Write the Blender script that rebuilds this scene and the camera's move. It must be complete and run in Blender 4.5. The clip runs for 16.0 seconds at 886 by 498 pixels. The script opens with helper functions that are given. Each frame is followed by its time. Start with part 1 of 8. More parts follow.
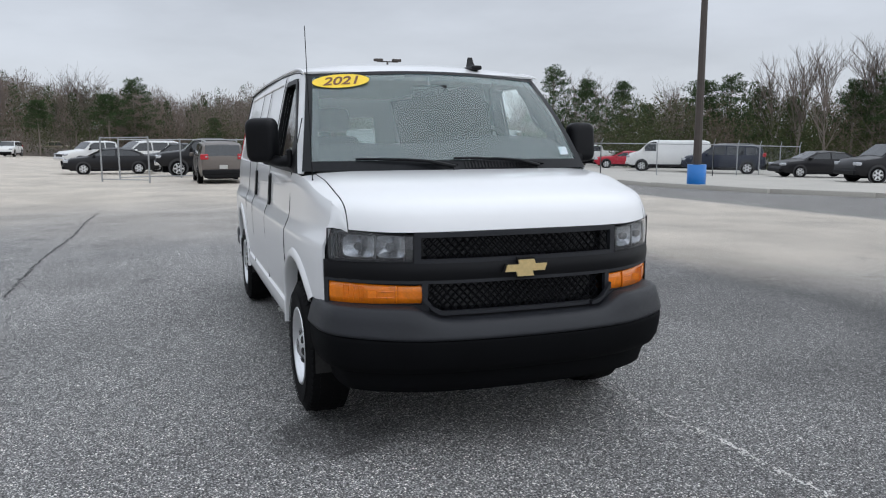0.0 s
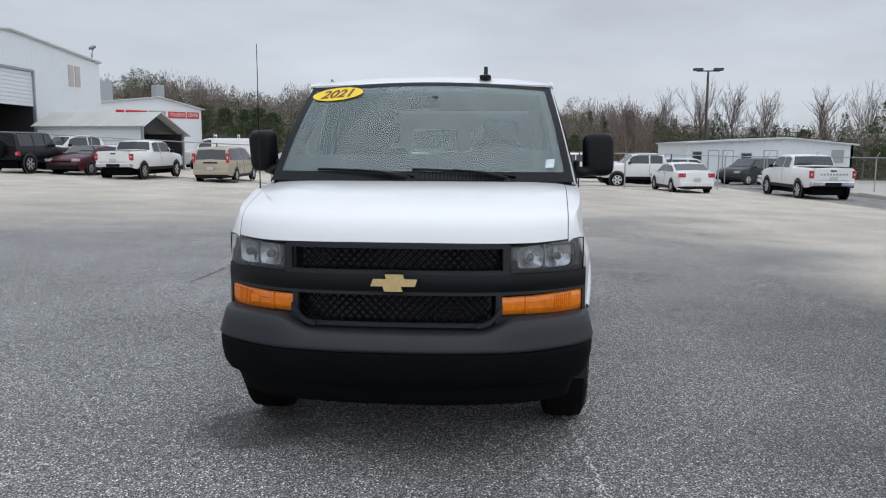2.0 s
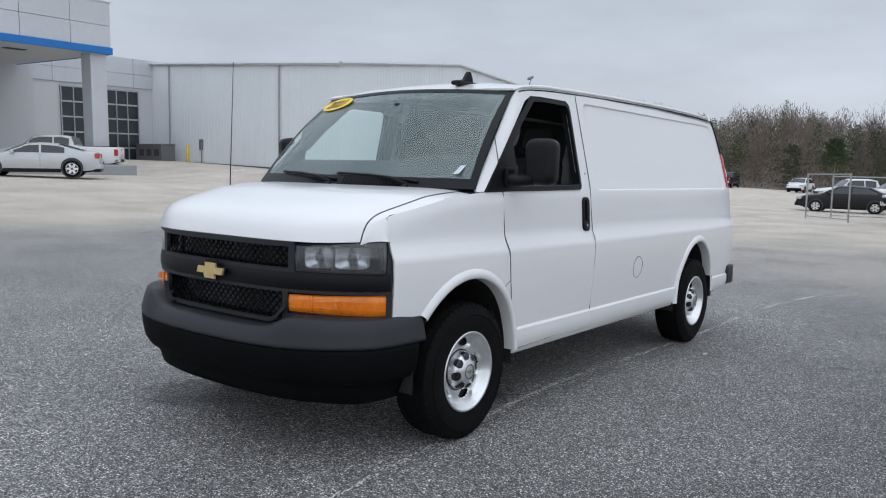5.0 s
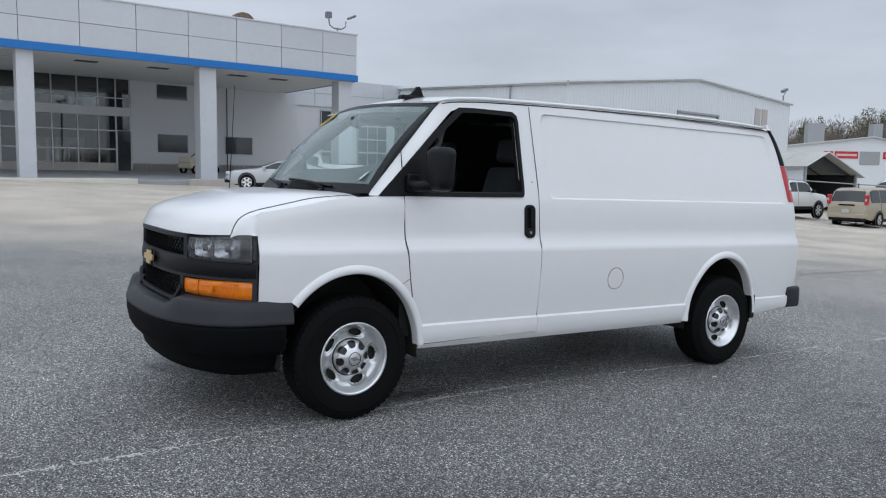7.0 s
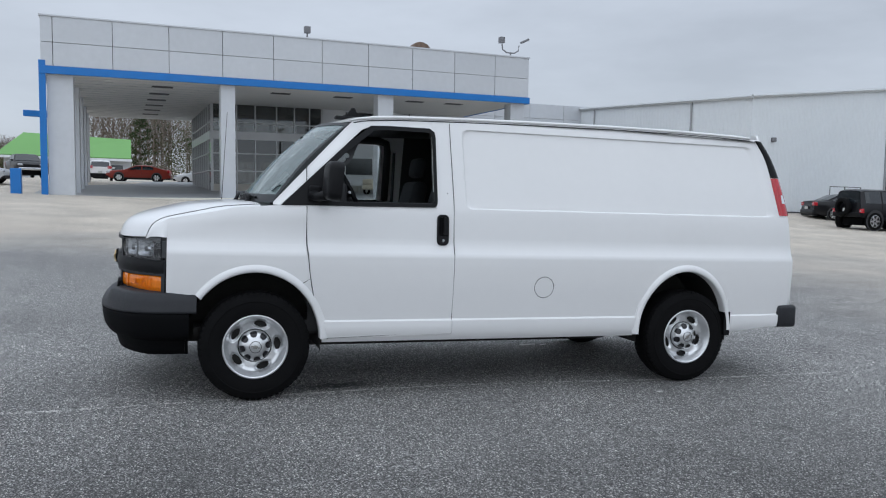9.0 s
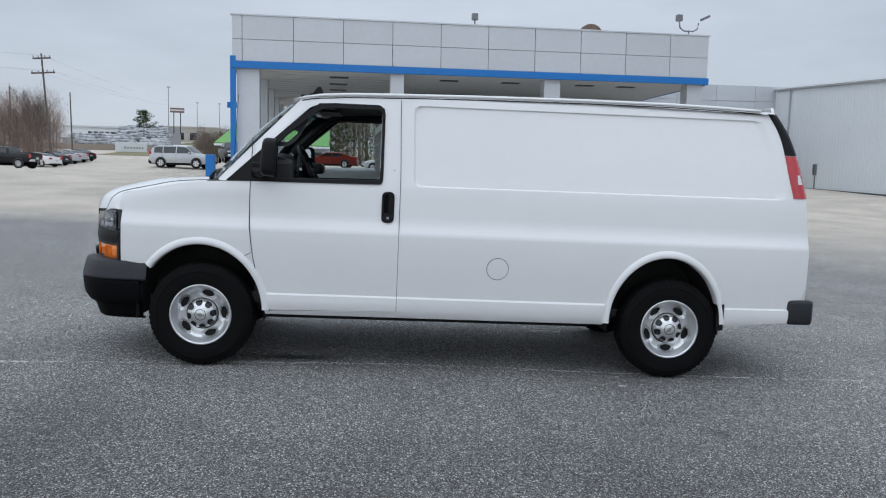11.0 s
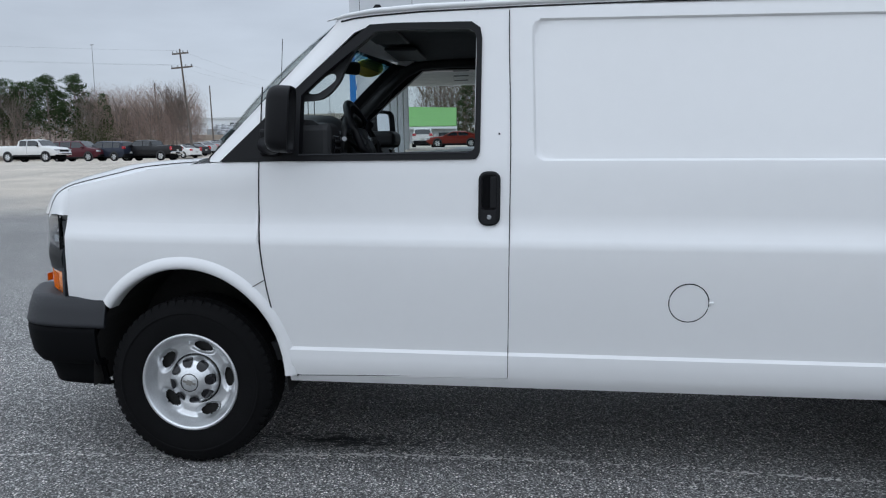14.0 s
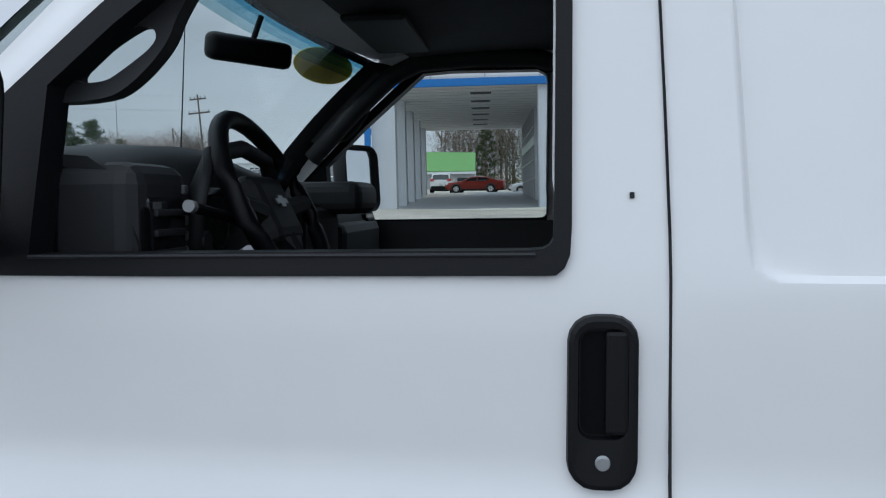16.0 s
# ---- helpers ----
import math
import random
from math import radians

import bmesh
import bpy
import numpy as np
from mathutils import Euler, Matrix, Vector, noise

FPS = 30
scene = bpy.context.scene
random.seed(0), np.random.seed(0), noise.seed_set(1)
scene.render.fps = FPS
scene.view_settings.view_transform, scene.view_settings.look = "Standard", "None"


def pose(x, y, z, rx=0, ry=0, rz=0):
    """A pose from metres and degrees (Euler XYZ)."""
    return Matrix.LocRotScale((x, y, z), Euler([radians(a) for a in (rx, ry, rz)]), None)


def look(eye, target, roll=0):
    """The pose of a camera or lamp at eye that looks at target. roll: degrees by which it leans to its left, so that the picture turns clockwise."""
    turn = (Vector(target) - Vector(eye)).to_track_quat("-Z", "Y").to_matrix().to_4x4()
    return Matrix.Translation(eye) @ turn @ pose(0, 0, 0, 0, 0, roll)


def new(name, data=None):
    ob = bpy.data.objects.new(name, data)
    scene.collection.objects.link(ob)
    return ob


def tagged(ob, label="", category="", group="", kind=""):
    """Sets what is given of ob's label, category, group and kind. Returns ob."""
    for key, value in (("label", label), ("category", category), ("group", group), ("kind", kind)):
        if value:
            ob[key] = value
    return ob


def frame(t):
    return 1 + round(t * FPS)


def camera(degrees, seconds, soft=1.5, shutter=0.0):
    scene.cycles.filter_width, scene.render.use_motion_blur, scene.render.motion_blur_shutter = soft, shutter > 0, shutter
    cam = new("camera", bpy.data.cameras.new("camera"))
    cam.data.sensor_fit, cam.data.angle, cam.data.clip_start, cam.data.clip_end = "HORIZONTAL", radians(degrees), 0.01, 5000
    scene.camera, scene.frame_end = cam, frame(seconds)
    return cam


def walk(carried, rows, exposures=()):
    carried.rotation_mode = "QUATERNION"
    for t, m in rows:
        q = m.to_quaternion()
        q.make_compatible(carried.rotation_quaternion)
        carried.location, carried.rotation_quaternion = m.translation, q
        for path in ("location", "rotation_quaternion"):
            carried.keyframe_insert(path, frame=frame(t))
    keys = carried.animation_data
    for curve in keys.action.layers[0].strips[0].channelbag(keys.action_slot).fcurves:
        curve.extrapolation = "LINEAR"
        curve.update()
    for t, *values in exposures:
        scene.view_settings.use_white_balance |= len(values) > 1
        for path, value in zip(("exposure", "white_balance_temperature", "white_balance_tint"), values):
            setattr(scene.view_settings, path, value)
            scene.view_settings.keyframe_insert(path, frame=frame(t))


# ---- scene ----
import collections

cam = camera(59.7, 16.0, 1.15)
PATH = [
    (0, (-4.271, 1.575, 1.58), (-2.401, 0.929, 1.286), -0.02),
    (0.5, (-4.388, 1.036, 1.571), (-2.458, 0.599, 1.282), -0.02),
    (1, (-4.467, 0.507, 1.559), (-2.5, 0.28, 1.281), -0.03),
    (1.5, (-4.418, -0.016, 1.573), (-2.436, -0.039, 1.305), -0.03),
    (2, (-4.436, -0.535, 1.574), (-2.461, -0.362, 1.311), 0.17),
    (2.5, (-4.296, -1.0, 1.555), (-2.347, -0.636, 1.298), 0.37),
    (3, (-4.19, -1.498, 1.543), (-2.285, -0.945, 1.291), 0.68),
    (3.5, (-4.04, -1.968, 1.522), (-2.197, -1.229, 1.279), 1.09),
    (4, (-3.822, -2.427, 1.506), (-2.058, -1.513, 1.277), 1.0),
    (6.5, (-2.394, -4.592, 1.481), (-1.165, -3.026, 1.285), 1.4),
    (7, (-2.044, -4.982, 1.467), (-0.946, -3.321, 1.287), 1.4),
    (7.5, (-1.664, -5.337, 1.464), (-0.683, -3.602, 1.298), 1.4),
    (8, (-1.296, -5.733, 1.456), (-0.431, -3.936, 1.304), 1.4),
    (8.5, (-0.85, -5.977, 1.448), (-0.103, -4.127, 1.308), 1.2),
    (9, (-0.426, -6.246, 1.443), (0.201, -4.352, 1.306), 1.3),
    (11.5, (1.553, -6.512, 1.395), (1.584, -4.521, 1.199), 1.7),
    (12, (1.582, -6.31, 1.373), (1.532, -4.323, 1.153), 1.7),
    (12.5, (1.516, -5.876, 1.39), (1.403, -3.893, 1.151), 1.3),
    (13, (1.508, -5.327, 1.377), (1.35, -3.349, 1.129), 0.6),
    (13.5, (1.457, -4.742, 1.38), (1.269, -2.766, 1.132), -0.3),
    (14, (1.466, -4.131, 1.376), (1.259, -2.157, 1.135), -0.7),
    (14.5, (1.47, -3.53, 1.385), (1.233, -1.558, 1.157), -1.1),
    (15, (1.447, -2.964, 1.401), (1.197, -1.0, 1.197), -0.3),
    (15.5, (1.392, -2.42, 1.409), (1.104, -0.447, 1.256), -0.8),
    (16, (1.25, -1.943, 1.458), (0.995, 0.037, 1.332), -0.7),
]
walk(cam, [(t, look(eye, target, roll)) for t, eye, target, roll in PATH], [(0.0, 0.05, 6180, 9), (4.0, 0.0, 6100, 9), (8.0, -0.04, 5990, 8), (13.0, -0.04, 5900, 7), (14.0, -0.05, 5860, 7), (14.7, -0.12, 5840, 6), (15.3, -0.22, 5800, 6), (16.0, -0.08, 5760, 6)])
# ---- world, light, exposure ----
world = bpy.data.worlds.new("overcast_sky")
scene.world = world
world.use_nodes = True
wn, wl = world.node_tree.nodes, world.node_tree.links
wn.clear()
w_out = wn.new("ShaderNodeOutputWorld")
w_bg = wn.new("ShaderNodeBackground")
w_sky = wn.new("ShaderNodeTexSky")
w_sky.sky_type, w_sky.sun_disc = "NISHITA", False
SUN_EL, SUN_AZ = 52.0, 215.0
w_sky.sun_elevation, w_sky.sun_rotation = radians(SUN_EL), radians(SUN_AZ)
w_co = wn.new("ShaderNodeTexCoord")
w_sep = wn.new("ShaderNodeSeparateXYZ")
w_lift = wn.new("ShaderNodeValToRGB")
w_lift.color_ramp.elements[0].position, w_lift.color_ramp.elements[0].color = 0.0, (6.0, 6.12, 6.45, 1)
w_lift.color_ramp.elements[1].position, w_lift.color_ramp.elements[1].color = 1.0, (12.0, 12.5, 13.4, 1)
mid = w_lift.color_ramp.elements.new(0.22)
mid.color = (6.35, 6.5, 6.9, 1)
w_map = wn.new("ShaderNodeMapping")
w_map.inputs["Scale"].default_value = (1.6, 1.6, 5.5)
w_noise = wn.new("ShaderNodeTexNoise")
w_noise.inputs["Scale"].default_value, w_noise.inputs["Detail"].default_value, w_noise.inputs["Roughness"].default_value = 1.5, 6, 0.55
w_cl = wn.new("ShaderNodeMapRange")
for key, v in (("From Min", 0.3), ("From Max", 0.7), ("To Min", 0.86), ("To Max", 1.14)):
    w_cl.inputs[key].default_value = v
w_mul = wn.new("ShaderNodeMix")
w_mul.data_type, w_mul.blend_type = "RGBA", "MULTIPLY"
w_mul.inputs[0].default_value = 1.0
w_mix = wn.new("ShaderNodeMix")
w_mix.data_type = "RGBA"
w_mix.inputs[0].default_value = 0.9
wl.new(w_co.outputs["Generated"], w_sep.inputs[0])
wl.new(w_sep.outputs["Z"], w_lift.inputs[0])
wl.new(w_co.outputs["Generated"], w_map.inputs[0])
wl.new(w_map.outputs[0], w_noise.inputs["Vector"])
wl.new(w_noise.outputs["Fac"], w_cl.inputs["Value"])
wl.new(w_lift.outputs[0], w_mul.inputs[6])
wl.new(w_cl.outputs[0], w_mul.inputs[7])
wl.new(w_sky.outputs[0], w_mix.inputs[6])
wl.new(w_mul.outputs[2], w_mix.inputs[7])
wl.new(w_mix.outputs[2], w_bg.inputs[0])
w_bg.inputs[1].default_value = 0.1
wl.new(w_bg.outputs[0], w_out.inputs[0])

sun = new("sun", bpy.data.lights.new("sun", "SUN"))
sun.data.energy, sun.data.angle, sun.data.color = 0.8, radians(120), (1.0, 0.97, 0.93)
_az, _el = radians(SUN_AZ), radians(SUN_EL)
sun.matrix_world = look((0, 0, 30), (-math.sin(_az) * math.cos(_el) * 10, -math.cos(_az) * math.cos(_el) * 10, 30 - math.sin(_el) * 10))
scene.view_settings.exposure = 0.0


# ---- materials ----
def mat(name, base, rough=0.5, metal=0.0, var=0.08, scale=3.0, fine=60.0, bump=0.0, coat=0.0, spec=0.5, warm=None, by_object=0.0):
    """A surface whose colour drifts at two scales, with a fine relief."""
    m = bpy.data.materials.new(name)
    m.use_nodes = True
    n, l = m.node_tree.nodes, m.node_tree.links
    b = n["Principled BSDF"]
    b.inputs["Roughness"].default_value, b.inputs["Metallic"].default_value = rough, metal
    b.inputs["Coat Weight"].default_value, b.inputs["Coat Roughness"].default_value = coat, 0.04
    b.inputs["Specular IOR Level"].default_value = spec
    co = n.new("ShaderNodeTexCoord")
    big, small = n.new("ShaderNodeTexNoise"), n.new("ShaderNodeTexNoise")
    big.inputs["Scale"].default_value, big.inputs["Detail"].default_value = scale, 5
    small.inputs["Scale"].default_value, small.inputs["Detail"].default_value = fine, 3
    l.new(co.outputs["Object"], big.inputs["Vector"])
    l.new(co.outputs["Object"], small.inputs["Vector"])
    add = n.new("ShaderNodeMath")
    add.operation = "ADD"
    l.new(big.outputs["Fac"], add.inputs[0])
    l.new(small.outputs["Fac"], add.inputs[1])
    ramp = n.new("ShaderNodeMapRange")
    for key, v in (("From Min", 0.6), ("From Max", 1.4)):
        ramp.inputs[key].default_value = v
    l.new(add.outputs[0], ramp.inputs["Value"])
    mix = n.new("ShaderNodeMix")
    mix.data_type = "RGBA"
    dark = tuple(c * (1 - var) for c in base)
    light = warm or tuple(min(1.0, c * (1 + var)) for c in base)
    mix.inputs[6].default_value, mix.inputs[7].default_value = (*dark, 1), (*light, 1)
    l.new(ramp.outputs[0], mix.inputs[0])
    last = mix.outputs[2]
    if by_object:
        info = n.new("ShaderNodeObjectInfo")
        hsv = n.new("ShaderNodeHueSaturation")
        mr = n.new("ShaderNodeMapRange")
        mr.inputs["To Min"].default_value, mr.inputs["To Max"].default_value = 1 - by_object, 1 + by_object
        l.new(info.outputs["Random"], mr.inputs["Value"])
        l.new(mr.outputs[0], hsv.inputs["Value"])
        l.new(last, hsv.inputs["Color"])
        last = hsv.outputs[0]
    l.new(last, b.inputs["Base Color"])
    if bump:
        bp = n.new("ShaderNodeBump")
        bp.inputs["Strength"].default_value, bp.inputs["Distance"].default_value = bump, 0.004
        l.new(small.outputs["Fac"], bp.inputs["Height"])
        l.new(bp.outputs[0], b.inputs["Normal"])
    return m


def glass(name, tint, f0=0.05, power=4.0, veil=0.0, rough=0.0, film=(0.56, 0.72, 0.70)):
    """Clear or tinted glass: a sheen that grows towards grazing views, over a tinted see-through sheet with a pale film
    that stands in for reflected sky and dust.
    """
    m = bpy.data.materials.new(name)
    m.use_nodes = True
    n, l = m.node_tree.nodes, m.node_tree.links
    n.remove(n["Principled BSDF"])
    tr, gl, mx, lw = n.new("ShaderNodeBsdfTransparent"), n.new("ShaderNodeBsdfGlossy"), n.new("ShaderNodeMixShader"), n.new("ShaderNodeLayerWeight")
    tr.inputs[0].default_value = (*tint, 1)
    gl.inputs["Roughness"].default_value = rough
    lw.inputs["Blend"].default_value = 0.5
    pw, mr = n.new("ShaderNodeMath"), n.new("ShaderNodeMapRange")
    pw.operation = "POWER"
    pw.inputs[1].default_value = power
    mr.inputs["To Min"].default_value, mr.inputs["To Max"].default_value = f0, 1.0
    l.new(lw.outputs["Facing"], pw.inputs[0])
    l.new(pw.outputs[0], mr.inputs["Value"])
    l.new(mr.outputs[0], mx.inputs[0])
    l.new(tr.outputs[0], mx.inputs[1])
    l.new(gl.outputs[0], mx.inputs[2])
    last = mx
    if veil:
        df, m2 = n.new("ShaderNodeBsdfDiffuse"), n.new("ShaderNodeMixShader")
        df.inputs[0].default_value = (*film, 1)
        m2.inputs[0].default_value = veil
        l.new(mx.outputs[0], m2.inputs[1])
        l.new(df.outputs[0], m2.inputs[2])
        last = m2
    l.new(last.outputs[0], n["Material Output"].inputs[0])
    return m


WHITE = mat("white_car_paint", (0.80, 0.80, 0.80), 0.32, var=0.012, scale=1.2, fine=12, coat=0.7)
PLASTIC = mat("dark_grey_moulded_plastic", (0.0160, 0.0172, 0.0212), 0.5, var=0.15, scale=4, fine=900, bump=0.25, spec=0.4)
BLACK = mat("black_plastic", (0.0045, 0.0047, 0.006), 0.46, var=0.2, scale=5, fine=400, bump=0.1, spec=0.22)
GLOSSBLACK = mat("gloss_black", (0.010, 0.010, 0.012), 0.12, var=0.1)
RUBBER = mat("tyre_rubber", (0.0045, 0.0045, 0.005), 0.75, var=0.3, scale=9, fine=160, bump=0.3, spec=0.12)
STEEL = mat("silver_wheel_paint", (0.74, 0.75, 0.76), 0.28, 0.8, var=0.1, scale=14, fine=120)
CHROME = mat("chrome", (0.75, 0.76, 0.78), 0.12, 1.0, var=0.05)
GOLD = mat("gold_emblem", (0.76, 0.57, 0.27), 0.3, 0.45, var=0.1, scale=30)
AMBER = mat("amber_lens", (0.80, 0.205, 0.004), 0.10, var=0.22, scale=30, fine=150, coat=0.3)
REDLENS = mat("red_lens", (0.46, 0.016, 0.026), 0.12, var=0.15, scale=20, coat=0.6)
GLASS = glass("window_glass", (0.82, 0.88, 0.87))
# the teal film colours in the sky's reflection on the windscreen
WINDSCREEN = glass("windscreen_glass", (0.92, 1.0, 0.985), 0.10, 4.2, 0.11, film=(0.54, 0.76, 0.74))
REARGLASS = glass("rear_door_glass", (0.50, 0.56, 0.55), 0.06)
LENS = glass("clear_lens", (0.92, 0.93, 0.94), 0.07, 4.0, 0.06, film=(0.7, 0.7, 0.72))
CLADDING = mat("white_metal_cladding", (0.69, 0.72, 0.745), 0.45, var=0.04, scale=0.4, fine=5)
PANEL = mat("grey_aluminium_panel", (0.56, 0.58, 0.61), 0.38, 0.2, var=0.04, scale=0.5, fine=4, by_object=0.03)
BLUE = mat("blue_fascia_band", (0.012, 0.16, 0.50), 0.35, var=0.06)
STUCCO = mat("grey_stucco", (0.42, 0.43, 0.45), 0.85, var=0.05, scale=0.6, fine=40, bump=0.3)
CONCRETE = mat("pale_concrete", (0.42, 0.40, 0.36), 0.85, var=0.14, scale=0.7, fine=20, bump=0.3)
DARKGLASS = mat("dark_window_glass", (0.03, 0.035, 0.04), 0.06, var=0.2, spec=0.9)
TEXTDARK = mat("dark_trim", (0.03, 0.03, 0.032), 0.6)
GALV = mat("galvanised_steel", (0.36, 0.37, 0.38), 0.5, 0.6, var=0.1, scale=8)


# ---- building blocks ----
def thing(name, m, label, category, group="", kind=""):
    ob = new(name)
    ob.empty_display_size = 0.2
    ob.matrix_world = m
    return tagged(ob, label, category, group, kind)


def finish(bm, name, material, smooth=True):
    me = bpy.data.meshes.new(name)
    bm.normal_update()
    bm.to_mesh(me)
    bm.free()
    me.materials.append(material)
    if smooth:
        me.shade_smooth()
    return me


def crisp_rim(me):
    """Keeps the open edges of a sheet sharp, so that its faces are not shaded round the rim."""
    use = collections.Counter(k for p in me.polygons for k in p.edge_keys)
    for e in me.edges:
        if use[e.key] == 1:
            e.use_edge_sharp = True


def part(name, bm, material, parent, label="", smooth=False, thick=0.0, m=None):
    ob = new(name, finish(bm, name, material, smooth) if isinstance(bm, bmesh.types.BMesh) else bm)
    ob.parent = parent
    if m is not None:
        ob.matrix_local = m
    if thick:
        md = ob.modifiers.new("thickness", "SOLIDIFY")
        md.thickness, md.offset = thick, -1
        if smooth:
            crisp_rim(ob.data)
    if label:
        ob["label"] = label
    return ob


def box(x0, x1, y0, y1, z0, z1, bevel=0.0, bm=None, seg=2):
    bm = bm or bmesh.new()
    vs = [bm.verts.new((x, y, z)) for z in (z0, z1) for y in (y0, y1) for x in (x0, x1)]
    fs = [bm.faces.new([vs[i] for i in q]) for q in ((0, 2, 3, 1), (4, 5, 7, 6), (0, 1, 5, 4), (2, 6, 7, 3), (0, 4, 6, 2), (1, 3, 7, 5))]
    if bevel:
        es = list({e for f in fs for e in f.edges})
        bmesh.ops.bevel(bm, geom=es, offset=bevel, segments=seg, profile=0.5, affect="EDGES")
    return bm


def tube(path, radii, seg=10, bm=None, caps=True):
    """A round bar along points."""
    bm = bm or bmesh.new()
    pts = [Vector(p) for p in path]
    if not hasattr(radii, "__len__"):
        radii = [radii] * len(pts)
    rings = []
    for i, p in enumerate(pts):
        d = (pts[min(i + 1, len(pts) - 1)] - pts[max(i - 1, 0)]).normalized()
        side = d.cross(Vector((0, 0, 1)) if abs(d.z) < 0.95 else Vector((1, 0, 0))).normalized()
        up = side.cross(d)
        rings.append([bm.verts.new(p + radii[i] * (math.cos(a) * side + math.sin(a) * up)) for a in (2 * math.pi * k / seg for k in range(seg))])
    for a, b in zip(rings, rings[1:]):
        for k in range(seg):
            bm.faces.new((a[k], a[(k + 1) % seg], b[(k + 1) % seg], b[k]))
    if caps:
        bm.faces.new(rings[0][::-1])
        bm.faces.new(rings[-1])
    return bm


def grid(rows, bm=None, flip=False):
    """A sheet through rows of points, all of one length."""
    bm = bm or bmesh.new()
    vs = [[bm.verts.new(p) for p in r] for r in rows]
    for a, b in zip(vs, vs[1:]):
        for k in range(len(a) - 1):
            q = (a[k], a[k + 1], b[k + 1], b[k])
            bm.faces.new(q[::-1] if flip else q)
    return bm


def plate(outline, depth, axis=Vector((0, -1, 0)), bm=None):
    """A flat plate of that outline, with the given depth along axis."""
    bm = bm or bmesh.new()
    a = [bm.verts.new(p) for p in outline]
    b = [bm.verts.new(Vector(p) + axis * depth) for p in outline]
    bm.faces.new(b)
    bm.faces.new(a[::-1])
    for i in range(len(a)):
        j = (i + 1) % len(a)
        bm.faces.new((a[i], a[j], b[j], b[i]))
    bmesh.ops.recalc_face_normals(bm, faces=bm.faces)
    return bm


def lathe(profile, seg=32, bm=None, axis="y", arc=(0, 1)):
    """A body of turning about the y axis: profile of (y, r)."""
    bm = bm or bmesh.new()
    full = arc == (0, 1)
    ks = range(seg if full else seg + 1)
    rings = [[bm.verts.new((r * math.cos(a), y, r * math.sin(a))) for y, r in profile] for a in (2 * math.pi * (arc[0] + (arc[1] - arc[0]) * k / seg) for k in ks)]
    for k in range(seg):
        a, b = rings[k], rings[(k + 1) % len(rings)]
        for i in range(len(profile) - 1):
            bm.faces.new((a[i], a[i + 1], b[i + 1], b[i]))
    return bm


def lerp(a, b, t):
    return a + (b - a) * t


def smooth01(a, b, x):
    t = min(1.0, max(0.0, (x - a) / (b - a)))
    return t * t * (3 - 2 * t)


def curve(table, x):
    """A smooth value between the pairs of a short table."""
    if x <= table[0][0]:
        return table[0][1]
    for i in range(len(table) - 1):
        (x0, y0), (x1, y1) = table[i], table[i + 1]
        if x <= x1:
            ym = table[i - 1] if i else (x0 - (x1 - x0), y0 - (y1 - y0))
            yp = table[i + 2] if i + 2 < len(table) else (x1 + (x1 - x0), y1 + (y1 - y0))
            t, h = (x - x0) / (x1 - x0), x1 - x0
            m0, m1 = (y1 - ym[1]) / (x1 - ym[0]) * h, (yp[1] - y0) / (yp[0] - x0) * h
            return (2 * t**3 - 3 * t**2 + 1) * y0 + (t**3 - 2 * t**2 + t) * m0 + (3 * t**2 - 2 * t**3) * y1 + (t**3 - t**2) * m1
    return table[-1][1]


def ground_z(x, y):
    """The lot falls gently to the rear of the van and rises to the showroom."""
    across = -0.0152 * max(x, -14.0) if x < 140 else -2.13
    along = 0.98 * smooth01(4, 33, y) if y > 0 else 0.018 * min(0.0, y + 3)
    if y > 75:
        along += 0.05 * (min(y, 320) - 75) * smooth01(20, -25, x)
    if y > 24 and 16 < x < 80:
        along += (0.45 * smooth01(24, 31, y) + 0.5 * smooth01(31, 47, y)) * smooth01(18, 26, x) * smooth01(80, 60, x)
    if y > 34 and x < 14:
        along += 0.95 * smooth01(36, 60, y) * smooth01(14, 10, x) * smooth01(-20, -15, x)
    return 0.022 + across + max(along, -1.6)
